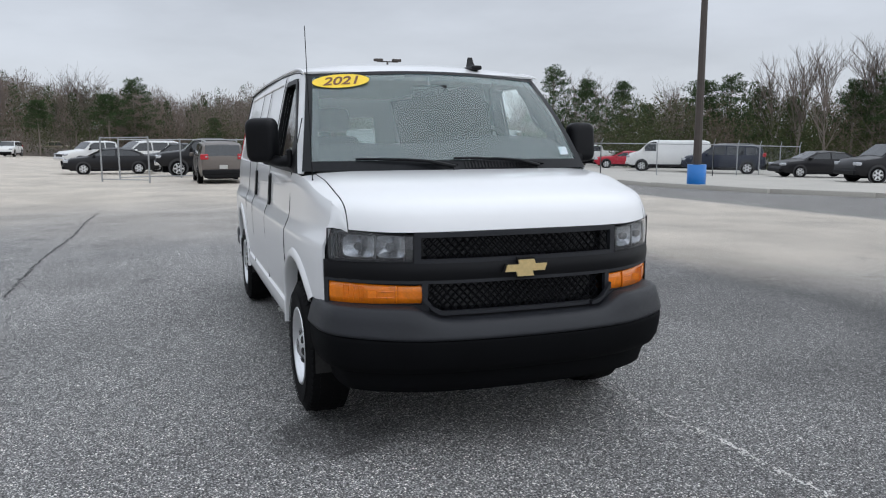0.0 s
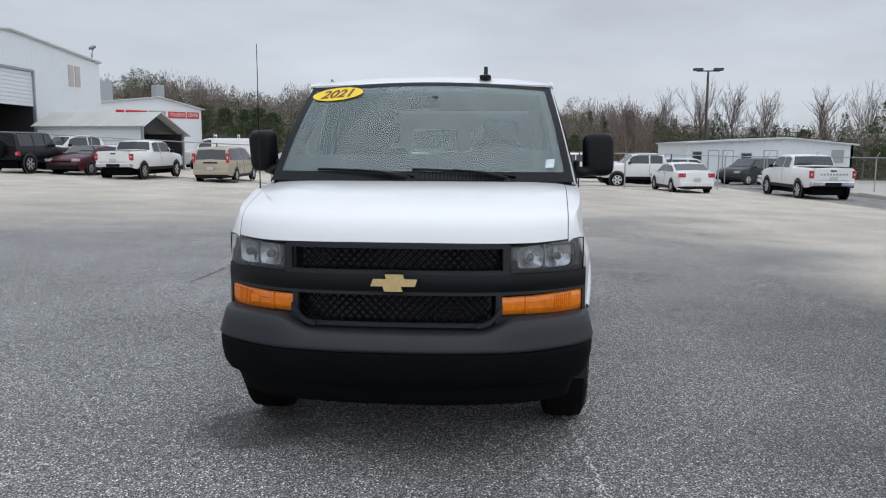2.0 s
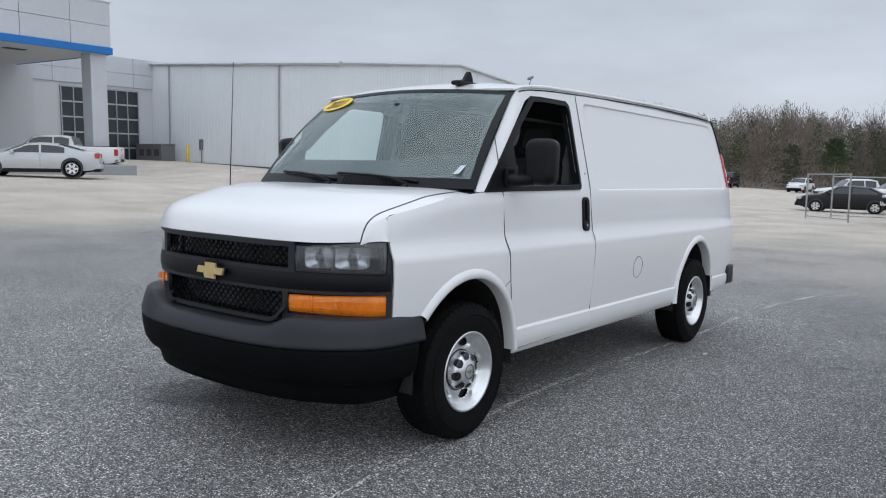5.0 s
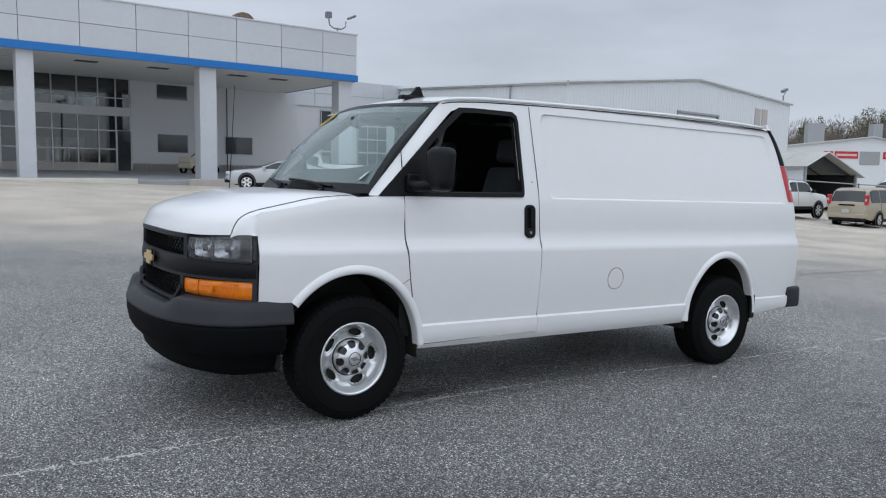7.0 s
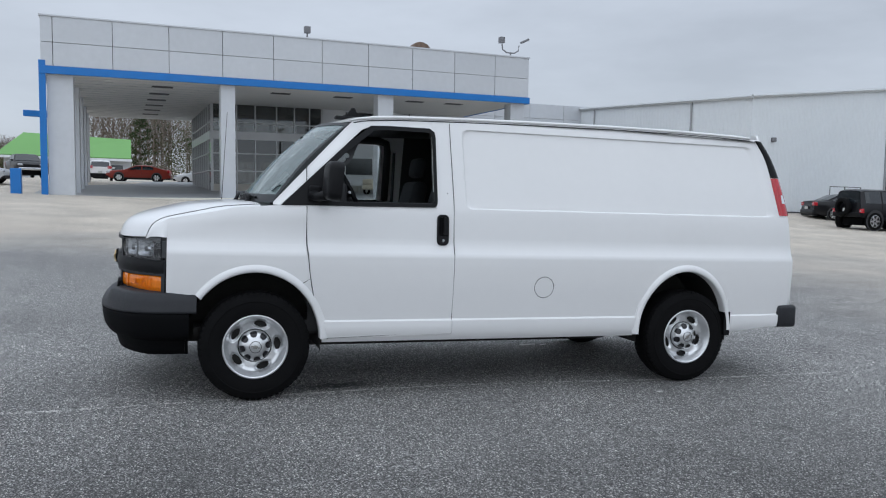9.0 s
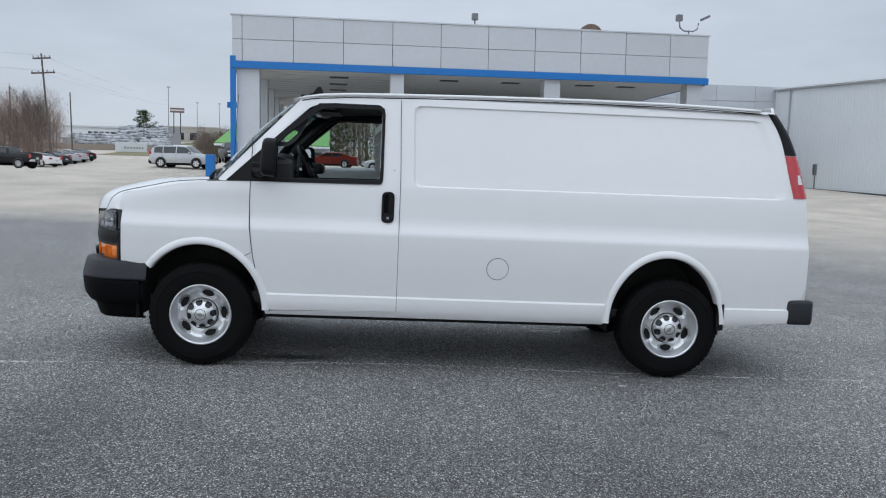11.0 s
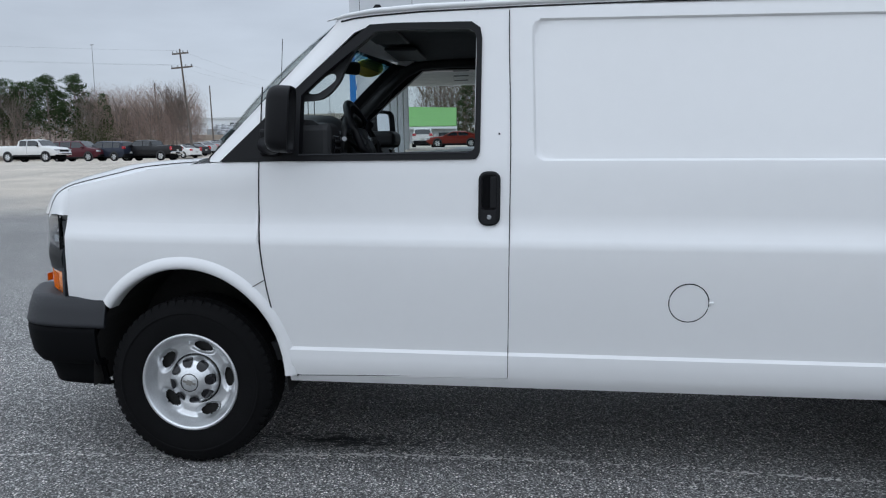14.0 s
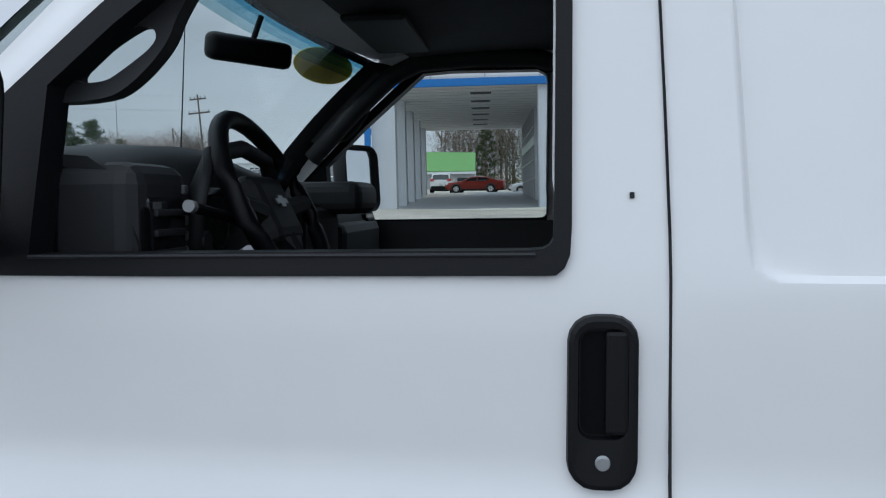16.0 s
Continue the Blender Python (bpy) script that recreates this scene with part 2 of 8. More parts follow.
# ---- ground ----
def ground_material():
    m = bpy.data.materials.new("worn_asphalt")
    m.use_nodes = True
    n, l = m.node_tree.nodes, m.node_tree.links
    b = n["Principled BSDF"]
    co = n.new("ShaderNodeTexCoord")

    def noise_of(scale, detail=4, rough=0.5):
        t = n.new("ShaderNodeTexNoise")
        t.inputs["Scale"].default_value, t.inputs["Detail"].default_value, t.inputs["Roughness"].default_value = scale, detail, rough
        l.new(co.outputs["Object"], t.inputs["Vector"])
        return t.outputs["Fac"]

    def ranged(src, a, c, lo=0.0, hi=1.0):
        r = n.new("ShaderNodeMapRange")
        for key, v in (("From Min", a), ("From Max", c), ("To Min", lo), ("To Max", hi)):
            r.inputs[key].default_value = v
        l.new(src, r.inputs["Value"])
        return r.outputs[0]

    def mixed(fac, c0, c1, blend="MIX"):
        x = n.new("ShaderNodeMix")
        x.data_type, x.blend_type = "RGBA", blend
        for sock, c in ((0, fac), (6, c0), (7, c1)):
            if isinstance(c, (tuple, float)):
                x.inputs[sock].default_value = c if isinstance(c, float) else (*c, 1)
            else:
                l.new(c, x.inputs[sock])
        return x.outputs[2]

    def math_of(op, a, c):
        x = n.new("ShaderNodeMath")
        x.operation = op
        for k, v in enumerate((a, c)):
            if isinstance(v, float):
                x.inputs[k].default_value = v
            else:
                l.new(v, x.inputs[k])
        return x.outputs[0]

    vor = n.new("ShaderNodeTexVoronoi")
    vor.voronoi_dimensions = "2D"
    vor.inputs["Scale"].default_value = 160
    l.new(co.outputs["Object"], vor.inputs["Vector"])
    sep = n.new("ShaderNodeSeparateXYZ")
    l.new(co.outputs["Object"], sep.inputs[0])
    chips = n.new("ShaderNodeSeparateColor")
    l.new(vor.outputs["Color"], chips.inputs[0])
    # every stone of the aggregate has its own grey, the binder between them is dark
    stone = math_of("POWER", chips.outputs[2], 3.0)
    grain = mixed(stone, (0.038, 0.0375, 0.037), (0.775, 0.76, 0.74))
    grain = mixed(ranged(vor.outputs["Distance"], 0.42, 0.72), grain, (0.0285, 0.028, 0.0275))
    grain = mixed(ranged(noise_of(300, 2), 0.34, 0.66, 0.0, 0.45), grain, (0.224, 0.218, 0.21))
    grain = mixed(ranged(chips.outputs[1], 0.975, 0.98), grain, (0.85, 0.83, 0.78))
    big = n.new("ShaderNodeTexVoronoi")
    big.voronoi_dimensions = "2D"
    big.inputs["Scale"].default_value = 60
    l.new(co.outputs["Object"], big.inputs["Vector"])
    fleck = n.new("ShaderNodeSeparateColor")
    l.new(big.outputs["Color"], fleck.inputs[0])
    grain = mixed(math_of("MULTIPLY", ranged(big.outputs["Distance"], 0.34, 0.22), ranged(fleck.outputs[0], 0.885, 0.905)), grain, (0.85, 0.83, 0.79))
    grain = mixed(math_of("MULTIPLY", ranged(big.outputs["Distance"], 0.42, 0.28), ranged(fleck.outputs[1], 0.74, 0.78)), grain, (0.024, 0.024, 0.0245))
    tan = mixed(ranged(noise_of(220, 2), 0.3, 0.7), (0.325, 0.282, 0.230), (0.60, 0.535, 0.445))
    tan = mixed(0.32, tan, mixed(stone, (0.14, 0.128, 0.112), (0.95, 0.90, 0.82)))
    # worn, sandy ground away from the van
    wob = ranged(noise_of(0.16, 3), 0.3, 0.7, -2.5, 2.5)
    px, py = math_of("ADD", sep.outputs["X"], wob), math_of("ADD", sep.outputs["Y"], wob)
    wear = math_of("MAXIMUM", ranged(py, 9.0, 14.5), ranged(px, 8.0, 20.0))
    wear = math_of("MAXIMUM", wear, math_of("MULTIPLY", ranged(px, 0.0, 4.0, 0.0, 0.88), ranged(py, -3.4, -5.4)))
    streak = n.new("ShaderNodeMapping")
    streak.inputs["Scale"].default_value = (0.05, 0.7, 1)
    l.new(co.outputs["Object"], streak.inputs[0])
    st = n.new("ShaderNodeTexNoise")
    st.inputs["Scale"].default_value, st.inputs["Detail"].default_value = 1.0, 4
    l.new(streak.outputs[0], st.inputs["Vector"])
    worn = math_of("MULTIPLY", wear, ranged(st.outputs["Fac"], 0.28, 0.5, 0.90, 1.0))
    # newer dark lane along the kerb
    lane = math_of("MULTIPLY", ranged(sep.outputs["Y"], -12.9, -13.5), ranged(px, -4.0, 3.0))
    worn = math_of("MULTIPLY", worn, ranged(lane, 0.0, 1.0, 1.0, 0.12))
    base = mixed(worn, grain, tan)
    patch = ranged(noise_of(0.55, 4), 0.3, 0.7, 0.84, 1.17)
    base = mixed(1.0, base, patch, "MULTIPLY")
    # tuned by position: darker on the driver's side, brighter elsewhere
    driver_zone = math_of("MULTIPLY", math_of("MULTIPLY", ranged(px, -4.0, -1.4), ranged(px, 2.6, 6.5, 1.0, 0.1)), math_of("MULTIPLY", ranged(py, -0.2, -3.0), ranged(sep.outputs["Y"], -6.2, -4.4)))
    base = mixed(1.0, base, ranged(driver_zone, 0.0, 1.0, 1.25, 0.48), "MULTIPLY")
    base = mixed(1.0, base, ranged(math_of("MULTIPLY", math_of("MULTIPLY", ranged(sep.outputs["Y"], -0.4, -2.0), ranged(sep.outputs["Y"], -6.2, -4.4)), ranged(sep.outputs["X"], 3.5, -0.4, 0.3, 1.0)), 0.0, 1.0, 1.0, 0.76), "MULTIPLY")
    base = mixed(1.0, base, ranged(lane, 0.0, 1.0, 1.0, 0.72), "MULTIPLY")
    oil = ranged(noise_of(1.7, 5, 0.6), 0.62, 0.74, 1.0, 0.66)
    base = mixed(1.0, base, oil, "MULTIPLY")
    # old fluid stain in front of the bumper, with a ragged edge
    ex = math_of("MULTIPLY", math_of("ADD", sep.outputs["X"], 0.42), 2.6)
    ey = math_of("MULTIPLY", math_of("ADD", sep.outputs["Y"], -0.85), 2.4)
    spread = math_of("ADD", math_of("MULTIPLY", ex, ex), math_of("MULTIPLY", ey, ey))
    spread = math_of("ADD", spread, ranged(noise_of(5.0, 4, 0.6), 0.3, 0.7, -0.5, 0.5))
    base = mixed(1.0, base, ranged(spread, 0.25, 1.1, 0.42, 1.0), "MULTIPLY")
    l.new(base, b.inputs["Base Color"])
    b.inputs["Roughness"].default_value = 0.68
    bp = n.new("ShaderNodeBump")
    bp.inputs["Strength"].default_value, bp.inputs["Distance"].default_value = 0.9, 0.006
    l.new(math_of("ADD", vor.outputs["Distance"], noise_of(140, 3)), bp.inputs["Height"])
    l.new(bp.outputs[0], b.inputs["Normal"])
    return m


ASPHALT = ground_material()


def steps(*spans):
    out = []
    for a, b, n in spans:
        out += [a + (b - a) * k / n for k in range(n)]
    return out + [spans[-1][1]]


gx = steps((-900, -120, 8), (-120, -20, 20), (-20, 70, 60), (70, 140, 14), (140, 900, 8))
gy = steps((-900, -120, 8), (-120, -30, 12), (-30, 40, 56), (40, 140, 24), (140, 900, 8))
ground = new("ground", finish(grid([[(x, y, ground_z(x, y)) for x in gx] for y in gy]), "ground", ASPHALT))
tagged(ground, "dark grey coarse asphalt of a sloping car lot", "ground", kind="structure")


# ---- pavement cracks, stains, kerbs ----
CHALK = mat("pale_joint_grit", (0.72, 0.71, 0.68), 0.9, var=0.3, scale=9, fine=90)
TAR = mat("dark_crack_filler", (0.048, 0.047, 0.046), 0.7, var=0.3)
DAMP = mat("dark_oil_stain", (0.035, 0.036, 0.038), 0.45, var=0.3, scale=9)


def blots(name, spots, material, label, lift=0.004):
    """Thin uneven flakes lying on the asphalt: (x, y, half length, half width, turn)."""
    bm = bmesh.new()
    for x, y, a, b, turn in spots:
        n = 9
        vs = []
        for k in range(n):
            t = 2 * math.pi * k / n
            r = random.uniform(0.65, 1.15)
            u, v = a * r * math.cos(t), b * r * math.sin(t)
            px, py = x + u * math.cos(turn) - v * math.sin(turn), y + u * math.sin(turn) + v * math.cos(turn)
            vs.append(bm.verts.new((px, py, ground_z(px, py) + lift)))
        bm.faces.new(vs)
    return tagged(new(name, finish(bm, name, material, False)), label, "ground", kind="stuff")


random.seed(4)
line = []
for k in range(2600):
    x = random.uniform(-4.6, 9.0)
    y = -0.86 + 0.055 * x - 0.012 * x * x * (x > 0) + 0.05 * math.sin(1.3 * x) + random.gauss(0, 0.011)
    if math.sin(2.1 * x) + math.sin(5.3 * x + 1) + random.uniform(-1.4, 1.4) > (-0.9 if x < 4.5 else 0.5):
        line.append((x, y, random.uniform(0.004, 0.018), random.uniform(0.003, 0.007), random.gauss(0, 0.35)))
blots("joint_grit", line, CHALK, "pale grit along a hairline asphalt joint")
blots("crack_filler", [(x + random.gauss(0, 0.02), 3.3 + 0.03 * math.sin(x * 1.1) + random.gauss(0, 0.008), 0.08, random.uniform(0.006, 0.018), random.gauss(0, 0.08)) for x in [4.4 + 0.07 * k for k in range(150)]], TAR, "dark filled crack in the asphalt")
blots("oil_stain", [(0.62 + random.gauss(0, 0.20), -0.62 + random.gauss(0, 0.045), random.uniform(0.006, 0.03), random.uniform(0.004, 0.012), random.gauss(0.2, 0.3)) for k in range(230)], DAMP, "dark damp oil stains beside the front tyre")
blots("paper_scrap", [(2.78, 0.72, 0.10, 0.03, 0.1), (2.95, 0.70, 0.05, 0.02, 0.4), (3.02, -1.22, 0.035, 0.02, 0.2)], CHALK, "small pale scraps lying on asphalt", 0.006)

# raised concrete island with a kerb, beyond the lamp
ISLAND = [(40.0, -17.3), (23.2, -17.3), (18.5, -18.6), (14.9, -21.0), (9.0, -27.0), (4.0, -60.0), (70.0, -60.0), (70.0, -17.3)]
top = [(x, y, ground_z(x, y) + 0.16) for x, y in ISLAND]
bm = bmesh.new()
a = [bm.verts.new(p) for p in top]
b = [bm.verts.new((x, y, z - 0.4)) for x, y, z in top]
bm.faces.new(a[::-1])
for i in range(len(a)):
    j = (i + 1) % len(a)
    bm.faces.new((a[i], a[j], b[j], b[i]))
bmesh.ops.triangulate(bm, faces=[f for f in bm.faces if len(f.verts) > 4])
bmesh.ops.recalc_face_normals(bm, faces=bm.faces)
tagged(new("pavement", finish(bm, "pavement", CONCRETE, False)), "pale concrete lot raised behind a kerb", "pavement", kind="structure")
kerb = tagged(new("kerb"), "weathered concrete kerb stones along the lot", "kerb", kind="structure")
KERB_ME = finish(box(-1.48, 1.48, -0.09, 0.09, -0.3, 0.185, 0.03), "kerb_stone", CONCRETE)
for (x0, y0), (x1, y1) in zip(ISLAND[:5], ISLAND[1:6]):
    n = max(1, round(math.hypot(x1 - x0, y1 - y0) / 3.0))
    for k in range(min(n, 12)):
        x, y = lerp(x0, x1, (k + 0.5) / n), lerp(y0, y1, (k + 0.5) / n)
        st = part("kerb_stone", KERB_ME, None, kerb)
        st.matrix_local = Matrix.Translation((x, y, ground_z(x, y))) @ Matrix.Rotation(math.atan2(y1 - y0, x1 - x0), 4, "Z")
# ---- the cargo van ----
van = thing("cargo_van", pose(0, 0, 0, 0, 0.87, 0), "white cargo van with dark grey bumpers parked on asphalt", "van")
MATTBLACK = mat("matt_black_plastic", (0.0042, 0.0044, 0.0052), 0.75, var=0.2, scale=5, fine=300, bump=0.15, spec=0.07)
SEAM = mat("panel_gap", (0.015, 0.015, 0.016), 0.8)
CABIN = mat("charcoal_cabin_plastic", (0.013, 0.0138, 0.0155), 0.62, var=0.15, scale=6, fine=60)
HEADLINER = mat("grey_headliner", (0.13, 0.133, 0.137), 0.95, var=0.1, scale=8, fine=60)
CLOTH = mat("dark_seat_cloth", (0.035, 0.037, 0.042), 0.95, var=0.25, scale=10, fine=400, bump=0.4)
YELLOW = mat("yellow_sticker", (0.88, 0.62, 0.02), 0.4, var=0.05)
STICKER_TEXT = mat("dark_sticker_print", (0.16, 0.06, 0.02), 0.5)
PAPER = mat("pale_label_paper", (0.62, 0.68, 0.72), 0.5, var=0.1, scale=20)
FRIT = mat("black_glass_border", (0.012, 0.013, 0.015), 0.35, var=0.3, scale=30, fine=300, spec=0.15)
REFLECTOR = mat("lamp_reflector", (0.50, 0.515, 0.535), 0.24, 0.85, var=0.25, scale=25)
LAMPBODY = mat("smoke_grey_lamp_housing", (0.075, 0.08, 0.085), 0.3, var=0.2, scale=12)
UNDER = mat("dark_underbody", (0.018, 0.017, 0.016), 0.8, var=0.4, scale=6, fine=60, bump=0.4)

PROFILE = [(0.40, 0.925), (0.45, 0.958), (0.50, 0.973), (0.5605, 0.971), (0.5725, 0.956), (0.62, 0.962), (0.80, 0.978), (0.95, 0.984), (1.03, 0.982),
           (1.075, 0.962), (1.115, 0.947), (1.2, 0.941), (1.30, 0.9335), (1.33, 0.9306), (1.36, 0.9266), (1.39, 0.9207), (1.42, 0.914), (1.70, 0.852), (1.95, 0.796), (2.02, 0.778), (2.10, 0.735)]
PLAN = [(-0.62, 0.922), (-0.45, 0.957), (-0.2, 0.982), (0.2, 0.996), (0.6, 1.0), (3.6, 1.0), (4.1, 0.99), (4.3, 0.978), (4.48, 0.955)]
RAIL = [(0.50, 1.93), (0.75, 1.995), (1.4, 2.030), (2.76, 2.060), (3.6, 2.062), (4.2, 2.046)]
RAKE = 0.013  # the body stands a little higher at the back
REAR_EDGE = [(0.40, 4.46), (0.67, 4.465), (1.15, 4.46), (1.40, 4.43), (1.71, 4.36), (1.88, 4.30), (2.04, 4.205)]
ARCHES = ((-0.008, 0.42, 0.448, 0.490), (3.382, 0.43, 0.424, 0.505))  # centre x, base z, half width, height


def straight(table, x):
    for (x0, y0), (x1, y1) in zip(table, table[1:]):
        if x <= x1:
            return y0 + (y1 - y0) * (max(x, x0) - x0) / (x1 - x0)
    return table[-1][1]


def rail(x):
    return curve(RAIL, x)


def recess(x, z):
    """The long pressed-in field of the cargo side, 0 to 1."""
    z -= 0.006 * (x - 1.6)
    lean = 4.25 - 0.30 * max(0.0, z - 1.45)
    qx, qz = abs(x - (1.490 + lean) / 2) - (lean - 1.490) / 2 + 0.06, abs(z - 1.667) - 0.295 + 0.06
    d = math.hypot(max(qx, 0), max(qz, 0)) + min(max(qx, qz), 0) - 0.06
    return min(1.0, max(0.0, -d / 0.0085))


def side_y(x, z):
    return straight(PROFILE, z) * curve(PLAN, x) - 0.013 * recess(x, z) - 0.012 * smooth01(1.3, 4.2, x) * smooth01(1.5, 2.0, z)


def arch_z(x, grow=1.0):
    """The height of the wheel opening over x, or None."""
    for cx, z0, a, h in ARCHES:
        u = (x - cx) / (a * grow)
        if abs(u) < 1:
            return z0 + h * grow * math.sqrt(1 - u * u)
    return None


def sill(x):
    return 0.414 + 0.05 * smooth01(3.7, 4.3, x)


def low(x):
    z = arch_z(x, 1.02)
    return max(sill(x), z) if z else sill(x)


def side_sheet(cols, side, name, parent, material=WHITE, thick=0.012, label=""):
    rows = [[(x, side * y, z) for x, y, z in c] for c in cols]
    ob = part(name, grid(rows, flip=side < 0), material, parent, label, True, thick)
    ob.data.set_sharp_from_angle(angle=radians(32))
    crisp_rim(ob.data)
    return ob


GAP_F = [(0.330, 1.10), (0.340, 1.0), (0.349, 0.92), (0.363, 0.83), (0.389, 0.70), (0.415, 0.60), (0.45, 0.515), (0.487, 0.44)]


def door_bottom(x):
    return 0.447 + 0.018 * (x - 0.5)


def gap_z(x):
    return straight(GAP_F, x)


def front_x(y):
    return -0.908 + 0.328 * (min(abs(y), 0.93) / 0.91) ** 3.4


def nose_x(y):
    """The front edge of the hood and the wing tops."""
    return -0.910 + 0.312 * (min(abs(y), 0.93) / 0.91) ** 3.9


def hood_rise(d):
    return curve([(0, 0), (0.012, 0.038), (0.03, 0.080), (0.05, 0.105), (0.08, 0.129), (0.12, 0.149), (0.17, 0.167), (0.24, 0.187), (0.32, 0.207), (0.46, 0.240), (0.74, 0.266), (1.0, 0.270)], d)


def top_z(x, y):
    """The hood and the tops of the wings."""
    d = max(0.0, x - nose_x(y))
    edge = smooth01(0.60, 0.95, abs(y))
    z = 1.105 + 0.016 * edge * smooth01(0.25, 0.0, d) + hood_rise(d) * (1 - 0.03 * edge)
    return z - 0.004 * (y / 0.9) ** 2


def wing_edge(x):
    return side_y(x, 1.2) - 0.016


xs_f = [-0.575, -0.55, -0.5, -0.45, -0.425, -0.415, -0.40, -0.38, -0.34, -0.3, -0.25, -0.2, -0.13, -0.06, 0.02, 0.1, 0.16, 0.22, 0.27, 0.30, 0.324]
xs_g = [0.324 + (0.483 - 0.324) * k / 10 for k in range(11)]
def soft_outline(y0, y1, z0, z1, r, n=4):
    out = []
    for cy, cz, a in ((y1 - r, z1 - r, 0), (y0 + r, z1 - r, 90), (y0 + r, z0 + r, 180), (y1 - r, z0 + r, 270)):
        for k in range(n + 1):
            t = math.radians(a + 90 * k / n)
            out.append((cy + r * math.cos(t), cz + r * math.sin(t)))
    return out


def cut_corners(pts):
    """A closed outline with each corner cut at a quarter of its sides."""
    out = []
    for (ax, az), (bx, bz) in zip(pts, pts[1:] + pts[:1]):
        out += [(ax * 0.75 + bx * 0.25, az * 0.75 + bz * 0.25), (ax * 0.25 + bx * 0.75, az * 0.25 + bz * 0.75)]
    return out


def mirror_shell():
    """Rounded housing, domed to the front, hollow to the rear where the glass sits."""
    bm = bmesh.new()
    ring = soft_outline(-0.094, 0.094, -0.132, 0.132, 0.05)
    loops = []
    for x, k in ((-0.046, 0.62), (-0.043, 0.76), (-0.034, 0.88), (-0.016, 0.97), (0.005, 1.0), (0.044, 1.0), (0.048, 0.985), (0.048, 0.93), (0.044, 0.915), (0.02, 0.89)):
        loops.append([bm.verts.new((x, y * k, z * (0.4 * k + 0.6 if k > 0.9 else k + 0.04))) for y, z in ring])
    for p, q in zip(loops, loops[1:]):
        for i in range(len(ring)):
            j = (i + 1) % len(ring)
            bm.faces.new((p[i], p[j], q[j], q[i]))
    bm.faces.new(loops[0])
    bm.faces.new(loops[-1])
    bmesh.ops.recalc_face_normals(bm, faces=bm.faces)
    return bm


for side in (-1, 1):
    who = "driver" if side < 0 else "passenger"
    # wing
    cols = []
    for x in xs_f:
        z0 = max(low(x), 0.75) if x < -0.2 else low(x)
        ye, zt = wing_edge(x), top_z(x, wing_edge(x))
        zs = [lerp(z0, 0.95, k / 8) for k in range(8)] + [0.95, 0.98, 1.01, 1.03, 1.05, 1.075, 1.095]
        zs += [lerp(1.10, zt, k / 7) for k in range(8)]
        col = []
        for z in zs:
            k = max(0.0, (z - (zt - 0.11)) / 0.11)
            col.append((x, lerp(side_y(x, min(z, 1.2)), ye, k * k * k), z))
        cols.append(col)
    wing = side_sheet(cols, side, "front_wing", van)
    side_sheet([[(x, side_y(x, z), z) for z in [low(x)] + [min(max(q, low(x) + 0.0004 * (k + 1)), gap_z(x)) for k, q in enumerate((0.5, 0.56, 0.62, 0.70, 0.78, 0.86, 0.91, 0.95, 0.98, 1.01, 1.03, 1.05, 1.075, 1.095, 1.115))]] for x in xs_g], side, "wing_tail", van)
    side_sheet([[(x, side_y(x, z) - 0.001, z) for z in (sill(x), sill(x) + 0.012, door_bottom(x) - 0.004)] for x in (0.470, 0.6, 0.8, 1.0, 1.2, 1.396)], side, "rocker", van)
    part("wing_seam", tube([(x, side * (side_y(x, z) + 0.0012), z) for x, z in ((0.268, 0.815), (0.31, 0.836), (0.352, 0.861))], 0.0016, 5), SEAM, van)
    # front door: lower skin
    xs_d = [0.329 + (0.495 - 0.329) * k / 12 for k in range(13)] + [0.52, 0.6, 0.75, 0.9, 1.05, 1.2, 1.246, 1.268, 1.3, 1.345, 1.3915]
    SKIN_Z = (0.47, 0.50, 0.53, 0.5605, 0.5725, 0.58, 0.62, 0.68, 0.74, 0.80, 0.86, 0.91, 0.95, 0.98, 1.01, 1.03, 1.05, 1.075, 1.095, 1.115, 1.15, 1.2, 1.26, 1.30, 1.33, 1.345, 1.366)
    cols = []
    for x in xs_d:
        z0 = gap_z(x) + 0.004 if x < 0.487 else door_bottom(x)
        zs = [z0] + [max(z, z0 + 0.0004 * (k + 1)) for k, z in enumerate(SKIN_Z)]
        zs[-1] += RAKE * max(0.0, x - 0.4)
        cols.append([(x, side_y(x, z), z) for z in zs])
    skin = cols
    # the same sheet goes on as the window frame and windscreen pillar above the belt
    cols = []
    for x in [0.10, 0.11, 0.12, 0.135, 0.15, 0.18, 0.24, 0.3, 0.38, 0.46, 0.54, 0.6, 0.66, 0.72, 0.78, 0.8, 0.9, 1.05, 1.2, 1.245, 1.246, 1.268, 1.3, 1.345, 1.3915]:
        z0 = 1.362 if x < 0.15 else (min(1.362 + (x - 0.15) * 0.965, 1.938) if x < 1.2455 else 1.366 + RAKE * (x - 0.4))
        z1 = min(1.378 + (x - 0.10) * 1.075, rail(x))
        cols.append([(x - (0.004 if x > 1.26 else 0) * smooth01(1.4, 2.0, z), side_y(x, z) - 0.02 * smooth01(0.10, 0.0, z1 - z) * (x < 0.62), z) for z in (lerp(z0, max(z1, z0 + 0.004), (k / 13) ** 1.7) for k in range(14))])
    bm = bmesh.new()
    for sheet in (skin, cols):
        grid([[(x, side * y, z) for x, y, z in c] for c in sheet], bm, flip=side < 0)
    bmesh.ops.remove_doubles(bm, verts=bm.verts, dist=0.0002)
    door = part("front_door", bm, WHITE, van, f"white {who} door with black handle", True, 0.012)
    door.data.set_sharp_from_angle(angle=radians(32))
    crisp_rim(door.data)
